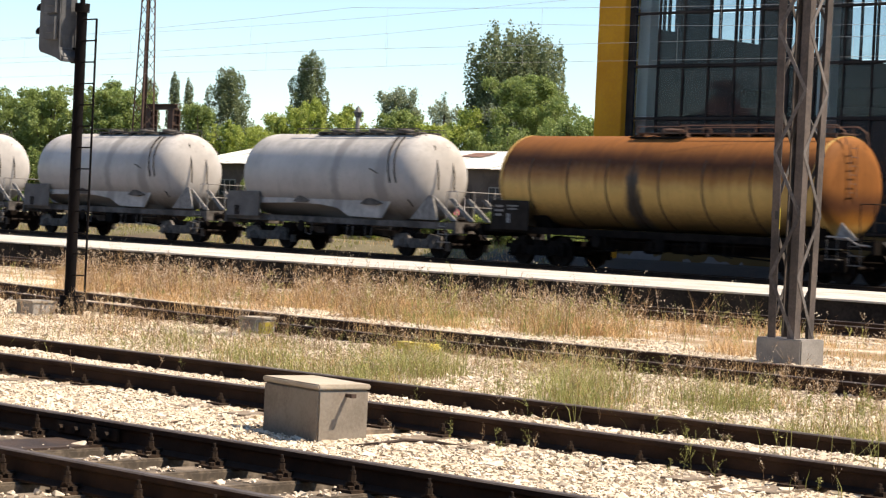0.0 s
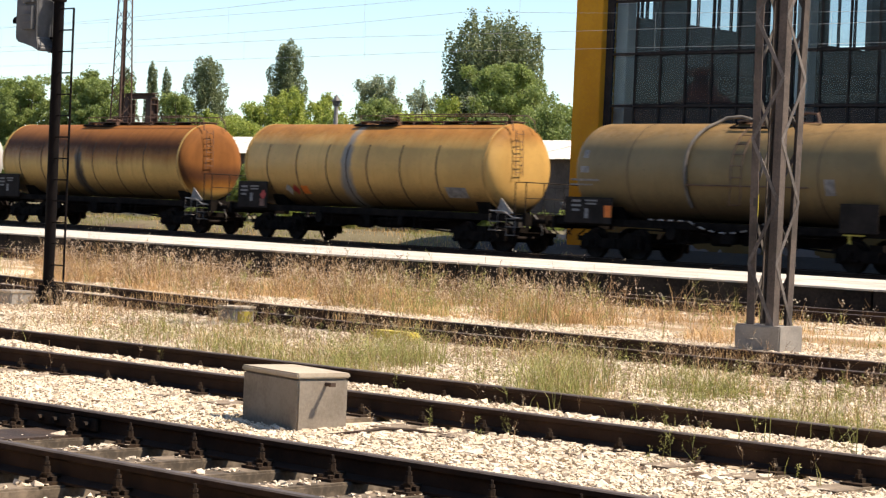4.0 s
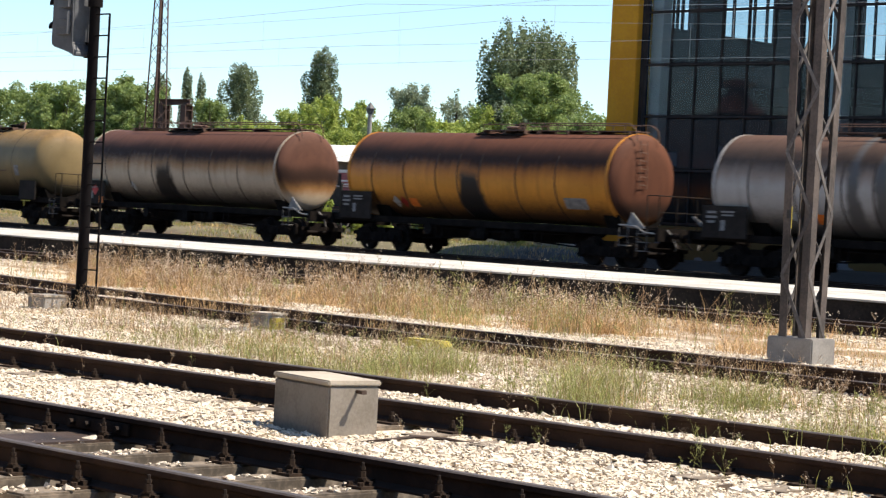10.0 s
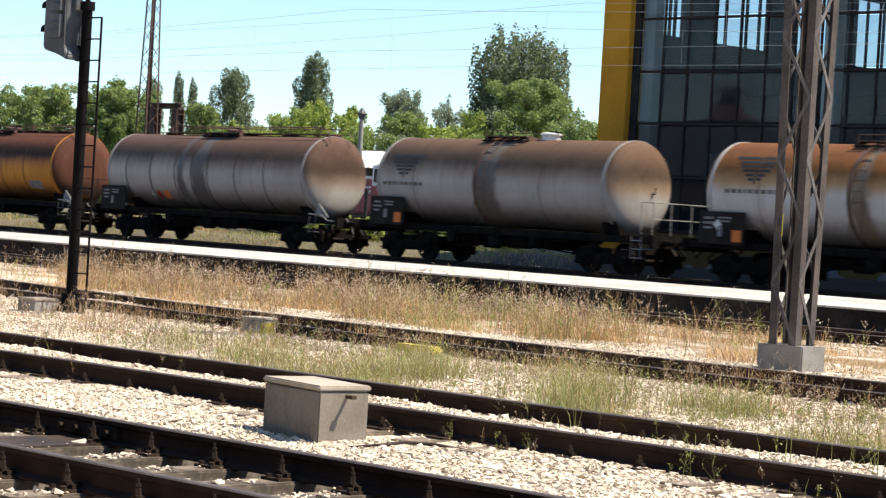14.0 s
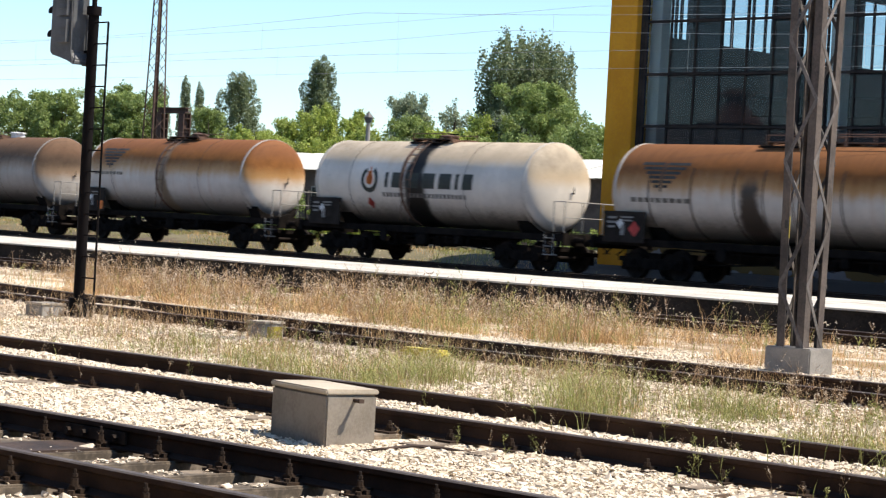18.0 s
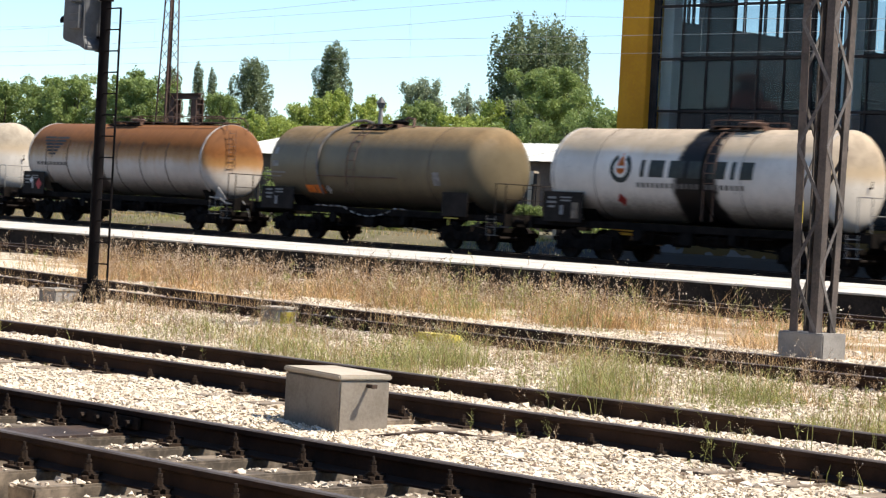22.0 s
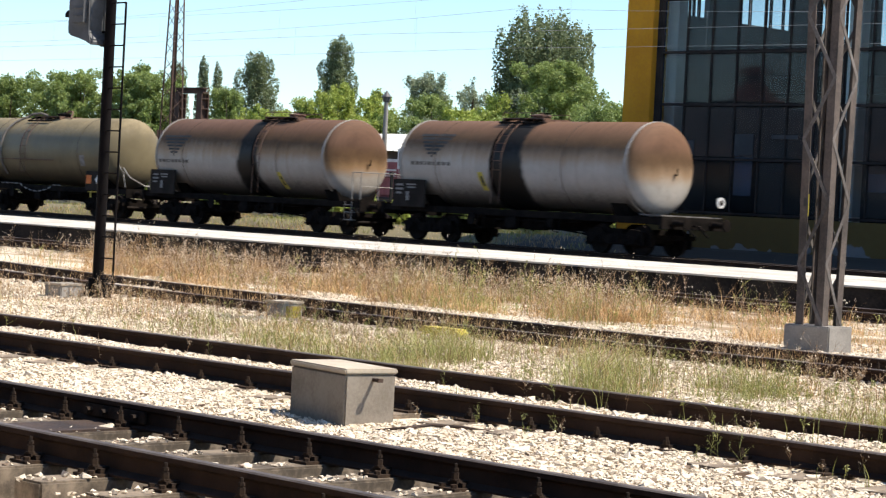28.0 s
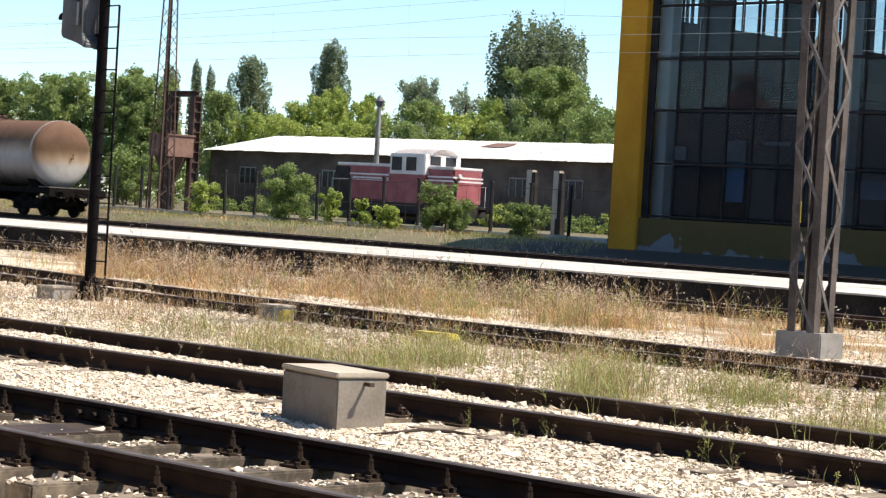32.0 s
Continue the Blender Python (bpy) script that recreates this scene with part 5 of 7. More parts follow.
    for y in (-0.35, 0.25):
        pipe(bm, [(length / 2 - 0.8, y, z - 0.05), (length / 2 - 0.25, y * 1.1, z - 0.45), (length / 2 + 0.05, y * 1.2, 2.9), (length / 2 + 0.08, y * 1.2, 2.3)], 0.026)
    pipe(bm, [(length / 2 - 2.3, -r - 0.02, 2.95), (length / 2 - 1.0, -r + 0.1, 2.45), (length / 2 - 0.4, -1.1, 1.7)], 0.02)
    part("pipework", bm, M["board"], w, "thin pipes round the tank end")
    # braced end stand
    for y in (-1.15, -0.35, 0.4, 1.15):
        bm = bmesh.new()
        prism(bm, [(x1 - 0.1, 1.25), (x1 - 0.35, 1.25), (x1 - 1.45, 2.02), (x1 - 1.25, 2.05)], y - 0.03, y + 0.03)
        part("brace", bm, M["lettering"], w, "whitened sloping brace")
    bm = bmesh.new()
    prism(bm, [(x1 - 2.3, 1.28), (x1 - 0.9, 1.28), (x1 - 1.2, 2.1), (x1 - 1.4, 2.1)], -1.34, -1.28)
    part("gusset", bm, M["lettering"], w)
    board(w, -length / 2 + 0.6, 1.58, 2.0, 0.92, M["pale_board"], [(-0.35, -0.25, 0.3, 0.35, M["board"], 0)], "dusty grey cabinet plate")
    end_handrail(w, x1, 1, pale=True)


def build_train():
    orange_board = [(0.6, -0.22, 0.34, 0.34, M["orange"], 0)]
    red_diamond = (0.12, 0.05, 0.3, 0.3, M["red"], 45)
    white_diamond = (-0.15, 0.1, 0.22, 0.22, M["white"], 45)
    for i in range(3):
        cement_wagon(i)
    long_wagon(3, tank_material("rusted_orange_tank", (0.62, 0.39, 0.125), (0.15, 0.05, 0.014), 0.22, [(-0.6, 0.05, 0.34)], (0.06, 0.05, 0.04), 0.5, 0.8, top=(0.27, 0.10, 0.024), fringe=(0.34, 0.13, 0.022), shade_band=0.35, end=(6.45, 0.75), spill_top=0.2),
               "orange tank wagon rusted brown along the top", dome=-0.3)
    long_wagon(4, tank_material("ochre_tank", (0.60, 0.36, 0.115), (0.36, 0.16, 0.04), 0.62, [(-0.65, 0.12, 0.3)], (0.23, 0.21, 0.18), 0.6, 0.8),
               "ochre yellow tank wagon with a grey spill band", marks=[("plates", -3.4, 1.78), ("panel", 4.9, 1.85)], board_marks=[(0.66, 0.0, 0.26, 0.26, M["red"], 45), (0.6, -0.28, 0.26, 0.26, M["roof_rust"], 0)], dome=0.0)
    olive_wagon(5, tank_material("tan_tank", (0.205, 0.147, 0.068), (0.27, 0.165, 0.065), 0.7, (), streak=0.3, soot_shade=0.75, top=(0.27, 0.19, 0.085)),
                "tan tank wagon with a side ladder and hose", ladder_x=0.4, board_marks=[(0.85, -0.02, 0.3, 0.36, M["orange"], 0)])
    long_wagon(6, tank_material("white_rust_tank", (0.50, 0.405, 0.29), (0.08, 0.03, 0.013), 0.16, [(-0.9, 0.05, 0.75)], (0.022, 0.018, 0.015), 0.6, 0.9, top=(0.13, 0.056, 0.035), fringe=(0.36, 0.17, 0.05), shade_band=0.7, end=(6.48, 0.5), spill_top=0.0),
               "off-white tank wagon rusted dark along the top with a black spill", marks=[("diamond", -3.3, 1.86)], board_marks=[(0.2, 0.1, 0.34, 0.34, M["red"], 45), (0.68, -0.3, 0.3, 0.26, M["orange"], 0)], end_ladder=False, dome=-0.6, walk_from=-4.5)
    long_wagon(7, tank_material("burnt_orange_tank", (0.62, 0.25, 0.035), (0.10, 0.034, 0.012), 0.2, [(0.0, 0.05, 0.7)], (0.02, 0.017, 0.015), 0.7, 0.9, top=(0.125, 0.046, 0.024), fringe=(0.48, 0.155, 0.016), shade_band=0.8, end=(6.42, 1.1), spill_top=0.05),
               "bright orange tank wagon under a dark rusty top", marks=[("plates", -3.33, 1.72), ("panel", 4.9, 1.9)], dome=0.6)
    long_wagon(8, tank_material("silver_rust_tank", (0.40, 0.365, 0.325), (0.125, 0.08, 0.055), 0.3, [(-1.3, 0.1, 0.25), (-0.1, 0.3, 0.5)], (0.11, 0.10, 0.09), 0.7, 0.8, top=(0.135, 0.075, 0.05), fringe=(0.28, 0.19, 0.13), shade_band=0.3, end=(6.44, 0.3)),
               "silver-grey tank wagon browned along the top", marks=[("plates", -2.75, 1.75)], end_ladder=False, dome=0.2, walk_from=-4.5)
    short_wagon(9, tank_material("grey_brown_tank", (0.39, 0.36, 0.325), (0.13, 0.085, 0.055), 0.32, [(0.0, 0.35, 0.55)], (0.14, 0.12, 0.10), 0.5, 0.8, top=(0.15, 0.085, 0.05), fringe=(0.30, 0.20, 0.12), shade_band=0.25, end=(5.5, 0.2)),
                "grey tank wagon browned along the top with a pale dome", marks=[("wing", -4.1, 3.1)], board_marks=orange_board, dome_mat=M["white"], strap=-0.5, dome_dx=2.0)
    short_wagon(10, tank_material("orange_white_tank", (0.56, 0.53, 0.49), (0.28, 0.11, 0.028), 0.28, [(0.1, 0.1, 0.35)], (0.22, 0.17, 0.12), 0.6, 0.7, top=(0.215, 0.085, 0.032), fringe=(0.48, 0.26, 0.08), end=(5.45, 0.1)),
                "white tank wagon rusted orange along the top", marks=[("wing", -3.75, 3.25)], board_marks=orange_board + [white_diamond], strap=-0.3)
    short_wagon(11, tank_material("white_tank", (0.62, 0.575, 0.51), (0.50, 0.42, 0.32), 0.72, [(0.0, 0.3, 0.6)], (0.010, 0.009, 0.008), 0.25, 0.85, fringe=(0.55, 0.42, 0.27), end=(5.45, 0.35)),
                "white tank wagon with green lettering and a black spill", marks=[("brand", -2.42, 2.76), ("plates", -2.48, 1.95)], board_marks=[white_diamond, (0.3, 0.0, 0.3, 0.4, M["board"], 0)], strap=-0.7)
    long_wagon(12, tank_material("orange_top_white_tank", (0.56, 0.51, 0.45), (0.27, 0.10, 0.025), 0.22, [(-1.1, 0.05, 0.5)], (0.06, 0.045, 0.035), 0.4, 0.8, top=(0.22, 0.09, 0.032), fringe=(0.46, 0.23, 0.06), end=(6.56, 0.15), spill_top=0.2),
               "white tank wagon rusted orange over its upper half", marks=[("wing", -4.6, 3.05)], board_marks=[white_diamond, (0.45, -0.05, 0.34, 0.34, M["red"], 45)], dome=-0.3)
    olive_wagon(13, tank_material("drab_tank", (0.165, 0.132, 0.08), (0.25, 0.165, 0.08), 0.6, (), streak=0.3, soot_shade=0.75, top=(0.26, 0.195, 0.11)),
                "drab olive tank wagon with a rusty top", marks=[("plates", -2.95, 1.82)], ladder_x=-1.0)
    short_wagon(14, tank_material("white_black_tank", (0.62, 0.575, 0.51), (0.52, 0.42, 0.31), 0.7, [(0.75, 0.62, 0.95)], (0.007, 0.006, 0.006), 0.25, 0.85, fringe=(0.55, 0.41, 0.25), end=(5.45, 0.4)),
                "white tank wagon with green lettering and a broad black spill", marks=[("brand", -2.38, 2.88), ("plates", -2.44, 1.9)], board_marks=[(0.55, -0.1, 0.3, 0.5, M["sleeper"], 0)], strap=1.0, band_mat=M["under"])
    olive_wagon(15, tank_material("olive_tank", (0.165, 0.135, 0.078), (0.25, 0.20, 0.115), 0.6, (), streak=0.25, soot_shade=0.7, top=(0.27, 0.222, 0.135)),
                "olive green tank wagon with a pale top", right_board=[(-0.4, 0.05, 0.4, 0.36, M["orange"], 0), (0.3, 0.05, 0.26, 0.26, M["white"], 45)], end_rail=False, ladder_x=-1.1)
    short_wagon(16, tank_material("brown_top_tank", (0.39, 0.355, 0.31), (0.17, 0.095, 0.045), 0.24, [(0.75, 0.4, 0.75)], (0.010, 0.009, 0.008), 0.6, 0.85, top=(0.14, 0.076, 0.048), fringe=(0.34, 0.20, 0.09), shade_band=0.3, end=(5.5, 0.3)),
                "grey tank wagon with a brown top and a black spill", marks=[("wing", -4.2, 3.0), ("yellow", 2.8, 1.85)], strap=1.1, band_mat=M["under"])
    short_wagon(17, tank_material("last_tank", (0.42, 0.39, 0.35), (0.18, 0.105, 0.055), 0.3, [(-0.05, 0.55, 0.95)], (0.010, 0.009, 0.008), 0.5, 0.85, top=(0.165, 0.09, 0.055), fringe=(0.36, 0.24, 0.14), shade_band=0.25, end=(5.5, 0.3)),
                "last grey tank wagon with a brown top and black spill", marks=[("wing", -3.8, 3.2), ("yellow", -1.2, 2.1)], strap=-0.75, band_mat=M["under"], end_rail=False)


build_train()


# ---- things beside the near tracks ----
def cable_box():
    b = thing("cable_box", "grey concrete cable box with a warm lid beside the track", "cable box")
    b.matrix_basis = pose(-11.41, 10.39, 0, 0, 0, -10.7)
    bm = bmesh.new()
    box(bm, -0.375, 0.375, -0.205, 0.205, -0.35, 0.176)
    part("body", bm, M["taupe_concrete"], b, bevel=0.012)
    bm = bmesh.new()
    box(bm, -0.386, 0.386, -0.216, 0.216, 0.178, 0.216)
    part("lid", bm, M["concrete_warm"], b, "thick sandy concrete lid", bevel=0.01)
    bm = bmesh.new()
    rod(bm, (0.37, 0.02, 0.14), (0.46, 0.02, 0.14), 0.014, 8)
    box(bm, 0.45, 0.47, 0.0, 0.04, 0.128, 0.156)
    part("lock", bm, M["iron"], b, "small black lock")


cable_box()


def signal():
    s = thing("railway_signal", "black signal pole with a grey lamp housing and ladder", "signal", at=pose(-24.12, 17.42, -0.15))
    bm = bmesh.new()
    lathe(bm, [(0, 0.076), (4.1, 0.071), (4.105, 0.1), (4.22, 0.1), (4.225, 0.035), (6.5, 0.035)], "Z", 16)
    part("pole", bm, M["signal_black"], s, smooth=40)
    bm = bmesh.new()
    lathe(bm, [(0, 0.2), (0.05, 0.2), (0.07, 0.14), (0.3, 0.13)], "Z", 14)
    for a in range(6):
        rod(bm, (0.17 * math.cos(a), 0.17 * math.sin(a), 0.05), (0.17 * math.cos(a), 0.17 * math.sin(a), 0.12), 0.02)
    part("base", bm, M["signal_black"], s)
    bm = bmesh.new()
    rod(bm, (0.36, -0.02, 0.12), (0.36, -0.02, 4.0), 0.015, 6)
    for k in range(14):
        rod(bm, (0.05, -0.02, 4.0 - 0.285 * k), (0.36, -0.02, 4.0 - 0.285 * k), 0.011, 6)
    part("ladder", bm, M["signal_black"], s)
    bm = bmesh.new()
    prism(bm, [(-0.62, 3.64), (-0.60, 3.57), (-0.28, 3.50), (-0.07, 3.42), (-0.07, 3.49), (-0.15, 3.60), (-0.15, 5.4), (-0.60, 5.4)], -0.26, 0.02)
    h = part("housing", bm, M["signal_grey"], s, bevel=0.02)
    bm = bmesh.new()
    for z in (3.72, 4.08, 4.44):
        box(bm, -0.42, -0.18, -0.32, -0.262, z, z + 0.31)
        for dz in (0.09, 0.19):
            box(bm, -0.40, -0.20, -0.335, -0.32, z + dz, z + dz + 0.018)
    part("louvre", bm, M["signal_grey"], h)
    for z in (3.84, 4.16, 4.48):
        bm = bmesh.new()
        lathe(bm, [(-0.17, 0.08), (0.0, 0.10)], "X", 14, (-0.602, -0.12, z), (-20, 200))
        bmesh.ops.solidify(bm, geom=bm.faces[:], thickness=0.01)
        part("visor", bm, M["signal_black"], h)
    bm = bmesh.new()
    box(bm, -0.16, 0.02, -0.04, 0.04, 3.42, 3.48)
    part("bracket", bm, M["signal_black"], s)
    bm = bmesh.new()
    box(bm, -0.16, 0.02, -0.03, 0.03, 3.6, 3.63)
    part("bracket", bm, M["signal_black"], s)


signal()


def relay_box(x0, x1, y0, y1, z1, label, yellow=False):
    b = thing("relay_box", label, "relay box")
    bm = bmesh.new()
    box(bm, x0, x1, y0, y1, -0.25, z1)
    part("body", bm, M["concrete"], b, bevel=0.012)
    bm = bmesh.new()
    box(bm, x0 - 0.012, x1 + 0.012, y0 - 0.012, y1 + 0.012, z1 + 0.002, z1 + 0.032)
    part("lid", bm, M["concrete_warm"], b, "pale lid", bevel=0.006)
    if yellow:
        bm = bmesh.new()
        box(bm, x1 + 0.002, x1 + 0.012, y0 + 0.04, y1 - 0.04, -0.14, z1 - 0.03)
        part("panel", bm, M["dull_yellow"], b, "faded yellow panel")


relay_box(-24.6, -24.22, 16.9, 17.28, 0.035, "small grey concrete box at the signal foot")
relay_box(-21.05, -20.71, 17.80, 18.12, 0.04, "small pale concrete box among dry weeds", True)


def point_machine():
    b = thing("point_cover", "flat yellow metal cover lying in the weeds by the rail", "cover")
    bm = bmesh.new()
    box(bm, -17.6, -17.0, 17.12, 17.36, -0.08, 0.008)
    part("cover", bm, M["yellow"], b, bevel=0.03)


point_machine()


def lattice_mast(name, label, x, y, z0, z1, w0, w1, steel, diag, pitch, leg=0.05, foot=None, bar=0.018):
    """Square lattice mast: four angle legs, cross lacing on every side."""
    m = thing(name, label, "mast", at=pose(x, y, z0))
    h = z1 - z0
    half = lambda t: (w0 + (w1 - w0) * t) / 2
    for sx in (-1, 1):
        for sy in (-1, 1):
            bm = bmesh.new()
            a, b = half(0), half(1)
            for dx, dy in ((0, 0),):
                vs = []
                for t, q in ((0, a), (1, b)):
                    cx, cy = sx * q, sy * q
                    vs.append([bm.verts.new((cx + px, cy + py, h * t)) for px, py in ((0, 0), (-sx * leg, 0), (-sx * leg, -sy * leg * 0.15), (-sx * leg * 0.15, -sy * leg * 0.15), (-sx * leg * 0.15, -sy * leg), (0, -sy * leg))])
                for i in range(6):
                    bm.faces.new((vs[0][i], vs[0][(i + 1) % 6], vs[1][(i + 1) % 6], vs[1][i]))
            part("leg", bm, steel, m)
    n = max(2, int(h / pitch))
    for side in range(4):
        for i in range(n):
            bm = bmesh.new()
            t0, t1 = i / n, (i + 1) / n
            q0, q1 = half(t0) - 0.01, half(t1) - 0.01
            s = 1 if (i + side) % 2 else -1
            a, b = (-s * q0, -half(t0), h * t0), (s * q1, -half(t1), h * t1)
            if side % 2:
                a, b = (a[1], a[0], a[2]), (b[1], b[0], b[2])
            if side > 1:
                a, b = (-a[0], -a[1], a[2]), (-b[0], -b[1], b[2])
            if bar > 0.021:
                d = (Vector(b) - Vector(a)).normalized()
                nn = Vector((0, 1, 0)) if side % 2 == 0 else Vector((1, 0, 0))
                u = d.cross(nn) * bar
                vs = [bm.verts.new(Vector(p) + e + f) for p in (a, b) for e in (u, -u) for f in (nn * 0.006, -nn * 0.006)]
                for f in ((0, 1, 3, 2), (4, 6, 7, 5), (0, 4, 5, 1), (2, 3, 7, 6), (0, 2, 6, 4), (1, 5, 7, 3)):
                    bm.faces.new([vs[k] for k in f])
            else:
                rod(bm, a, b, bar, 4)
            part("lacing_bar", bm, diag, m)
    if foot:
        bm = bmesh.new()
        fx, fy, fz = foot
        box(bm, -fx / 2, fx / 2, -fy / 2, fy / 2, -0.5, fz)
        part("footing", bm, M["concrete"], m, "grey concrete footing", bevel=0.015)
    return m


near_mast = lattice_mast("catenary_mast", "rusty lattice catenary mast on a concrete footing", -15.39, 21.67, 0.17, 12.0, 0.39, 0.60, M["mast_steel"], M["mast_grey"], 0.70, 0.11,
                         (0.66, 0.48, 0.0), 0.023)
for k in near_mast.children:
    if k.name.startswith("footing"):
        k.location.z = 0.0
bm = bmesh.new()
box(bm, -0.18, -0.09, -0.205, -0.195, 1.3, 1.56)
part("warning_plate", bm, M["dull_yellow"], near_mast, "small yellow warning plate")
bm = bmesh.new()
box(bm, -0.16, -0.11, -0.209, -0.206, 1.42, 1.52)
part("warning_mark", bm, M["black_letter"], near_mast)
bm = bmesh.new()
box(bm, 0.2, 0.207, 0.11, 0.16, 1.35, 1.55)
part("warning_plate", bm, M["dull_yellow"], near_mast, "small yellow warning plate")
# heavy channel in the middle of the near side
bm = bmesh.new()
box(bm, 0.0, 0.1, -0.04, -0.02, 0.0, 11.5), box(bm, 0.08, 0.1, -0.02, 0.06, 0.0, 11.5)
part("channel", bm, M["red_channel"], near_mast, "reddish brown channel")

lattice_mast("lattice_mast", "tall thin brown lattice mast", -91.15, 70.0, 0.5, 17.0, 1.05, 0.32, M["far_steel"], M["far_steel"], 0.7, 0.09, None, 0.02)


def sand_tower():
    """Loading tower: a steel gate over a square hopper on legs."""
    t = thing("loading_tower", "rusty brown loading tower with a hopper", "tower", at=pose(-96.2, 75.0, 0.5))
    for x, w in ((-2.37, 0.3), (-0.25, 0.22)):
        bm = bmesh.new()
        for s in (-1, 1):
            box(bm, x - w, x + w, 1.2 + s * 0.24 - 0.03, 1.2 + s * 0.24 + 0.03, 0, 6.4)
        box(bm, x - 0.04, x + 0.04, 0.99, 1.41, 0, 6.4)
        for k in range(11):
            box(bm, x - w, x + w, 0.99, 1.41, 0.5 + 0.56 * k, 0.55 + 0.56 * k)
        part("post", bm, M["far_steel"], t)
    bm = bmesh.new()
    box(bm, -2.7, 0.0, 1.0, 1.4, 6.42, 6.5), box(bm, -2.7, 0.0, 1.0, 1.4, 6.68, 6.74), box(bm, -2.7, 0.0, 1.17, 1.23, 6.5, 6.68)
    part("beam", bm, M["far_steel"], t)
    bm = bmesh.new()
    box(bm, -1.55, 0.2, -0.85, 0.85, 3.0, 4.15)
    for k in range(5):
        box(bm, -1.55 + 0.42 * k, -1.48 + 0.42 * k, -0.9, -0.85, 3.0, 4.15)
    box(bm, -1.61, 0.26, -0.91, 0.91, 4.15, 4.24)
    part("bin", bm, M["roof_rust"], t)
    bm = bmesh.new()
    lathe(bm, [(1.5, 0.3), (2.998, 1.15)], "Z", 4, (-0.68, 0, 0))
    part("hopper", bm, M["far_steel"], t)
    for x in (-1.45, 0.1):
        for y in (-0.75, 0.75):
            bm = bmesh.new()
            rod(bm, (x, y, 0), (x, y, 3.0), 0.07)
            part("leg", bm, M["far_steel"], t)


sand_tower()


def lamp_post():
    p = thing("lamp_post", "grey concrete lamp post with a lantern head", "lamp post", at=pose(-96.2, 90.0, 0.5))
    bm = bmesh.new()
    lathe(bm, [(0, 0.2), (6.9, 0.13)], "Z", 12)
    part("pole", bm, M["concrete"], p, smooth=40)
    bm = bmesh.new()
    lathe(bm, [(6.9, 0.12), (6.93, 0.19), (7.2, 0.26), (7.22, 0.32), (7.37, 0.18), (7.6, 0.03)], "Z", 8)
    part("lantern", bm, M["signal_grey"], p)


lamp_post()


# ---- the shunting locomotive ----
def locomotive():
    l = thing("locomotive", "red and white diesel shunting locomotive parked on a siding", "locomotive", at=pose(-88.3, 85.0, 0.36))
    x0, x1 = -4.8, 5.0
    bm = bmesh.new()
    box(bm, x0, x1, -1.45, 1.45, 0.72, 1.3)
    part("frame", bm, M["dark"], l, bevel=0.02)
    for a, b, z in ((x0 + 0.25, 0.05, 3.4), (2.85, x1 - 0.15, 3.35)):
        bm = bmesh.new()
        box(bm, a, b, -1.15, 1.15, 1.302, z)
        hd = part("hood", bm, M["loco_red"], l, bevel=0.12)
        bm = bmesh.new()
        box(bm, a - 0.01, b + 0.01, -1.16, 1.16, z - 0.12, z + 0.05)
        part("roof", bm, M["loco_white"], hd, "chalky white hood roof", bevel=0.04)
        for zz in (2.78, 2.58):
            bm = bmesh.new()
            box(bm, a - 0.004, b + 0.004, -1.16, 1.16, zz, zz + 0.09)
            part("stripe", bm, M["loco_white"], hd, "white stripe")
        for i in range(int((b - a) / 0.9)):
            bm = bmesh.new()
            box(bm, a + 0.25 + i * 0.9, a + 0.95 + i * 0.9, -1.165, -1.152, 1.45, 2.5)
            part("louvre_door", bm, M["loco_red"], hd, bevel=0.004)
    bm = bmesh.new()
    box(bm, 0.054, 2.846, -1.42, 1.42, 1.302, 4.05)
    cab = part("cab", bm, M["loco_white"], l, "white driver's cab", bevel=0.05)
    bm = bmesh.new()
    box(bm, 0.05, 2.85, -1.425, 1.425, 1.32, 2.9)
    part("side_panel", bm, M["loco_red"], cab)
    bm = bmesh.new()
    lathe(bm, [(-0.1, 1.75), (3.0, 1.75)], "X", 12, (0.0, 0, 2.62), (52, 128))
    bmesh.ops.solidify(bm, geom=bm.faces[:], thickness=0.06)
    part("roof", bm, M["loco_white"], cab)
    for a, b in ((0.25, 1.05), (1.4, 2.2)):
        bm = bmesh.new()
        box(bm, a, b, -1.44, -1.425, 3.1, 3.85)
        part("window", bm, M["window_dark"], cab)
    bm = bmesh.new()
    box(bm, 2.847, 2.86, -1.0, -0.2, 3.45, 3.95), box(bm, 2.847, 2.86, 0.2, 1.0, 3.45, 3.95)
    part("window", bm, M["window_dark"], cab)
    bm = bmesh.new()
    box(bm, x0 + 0.2, x0 + 1.35, -1.2, -1.1, 1.35, 3.22)
    part("radiator", bm, M["dark"], l, "black radiator grille")
    for x in (-3.2, -1.0, 1.2, 3.4):
        for s in (-1, 1):
            bm = bmesh.new()
            lathe(bm, [(s * 0.7, 0.08), (s * 0.7, 0.5), (s * 0.85, 0.5), (s * 0.86, 0.4), (s * 0.8, 0.15), (s * 0.86, 0.08)], "Y", 20, (x, 0, 0.5))
            part("wheel", bm, M["dark"], l, smooth=35)
    bm = bmesh.new()
    box(bm, -3.4, 3.6, -1.0, -0.9, 0.4, 0.55)
    part("coupling_rod", bm, M["far_steel"], l)
    bm = bmesh.new()
    for y in (-1.35, 1.35):
        pipe(bm, [(x0 + 0.1, y, 1.3), (x0 + 0.1, y, 2.5), (0.0, y, 2.5)], 0.02), pipe(bm, [(x1 - 0.1, y, 1.3), (x1 - 0.1, y, 2.4), (2.5, y, 2.4)], 0.02)
    part("handrail", bm, M["loco_white"], l)
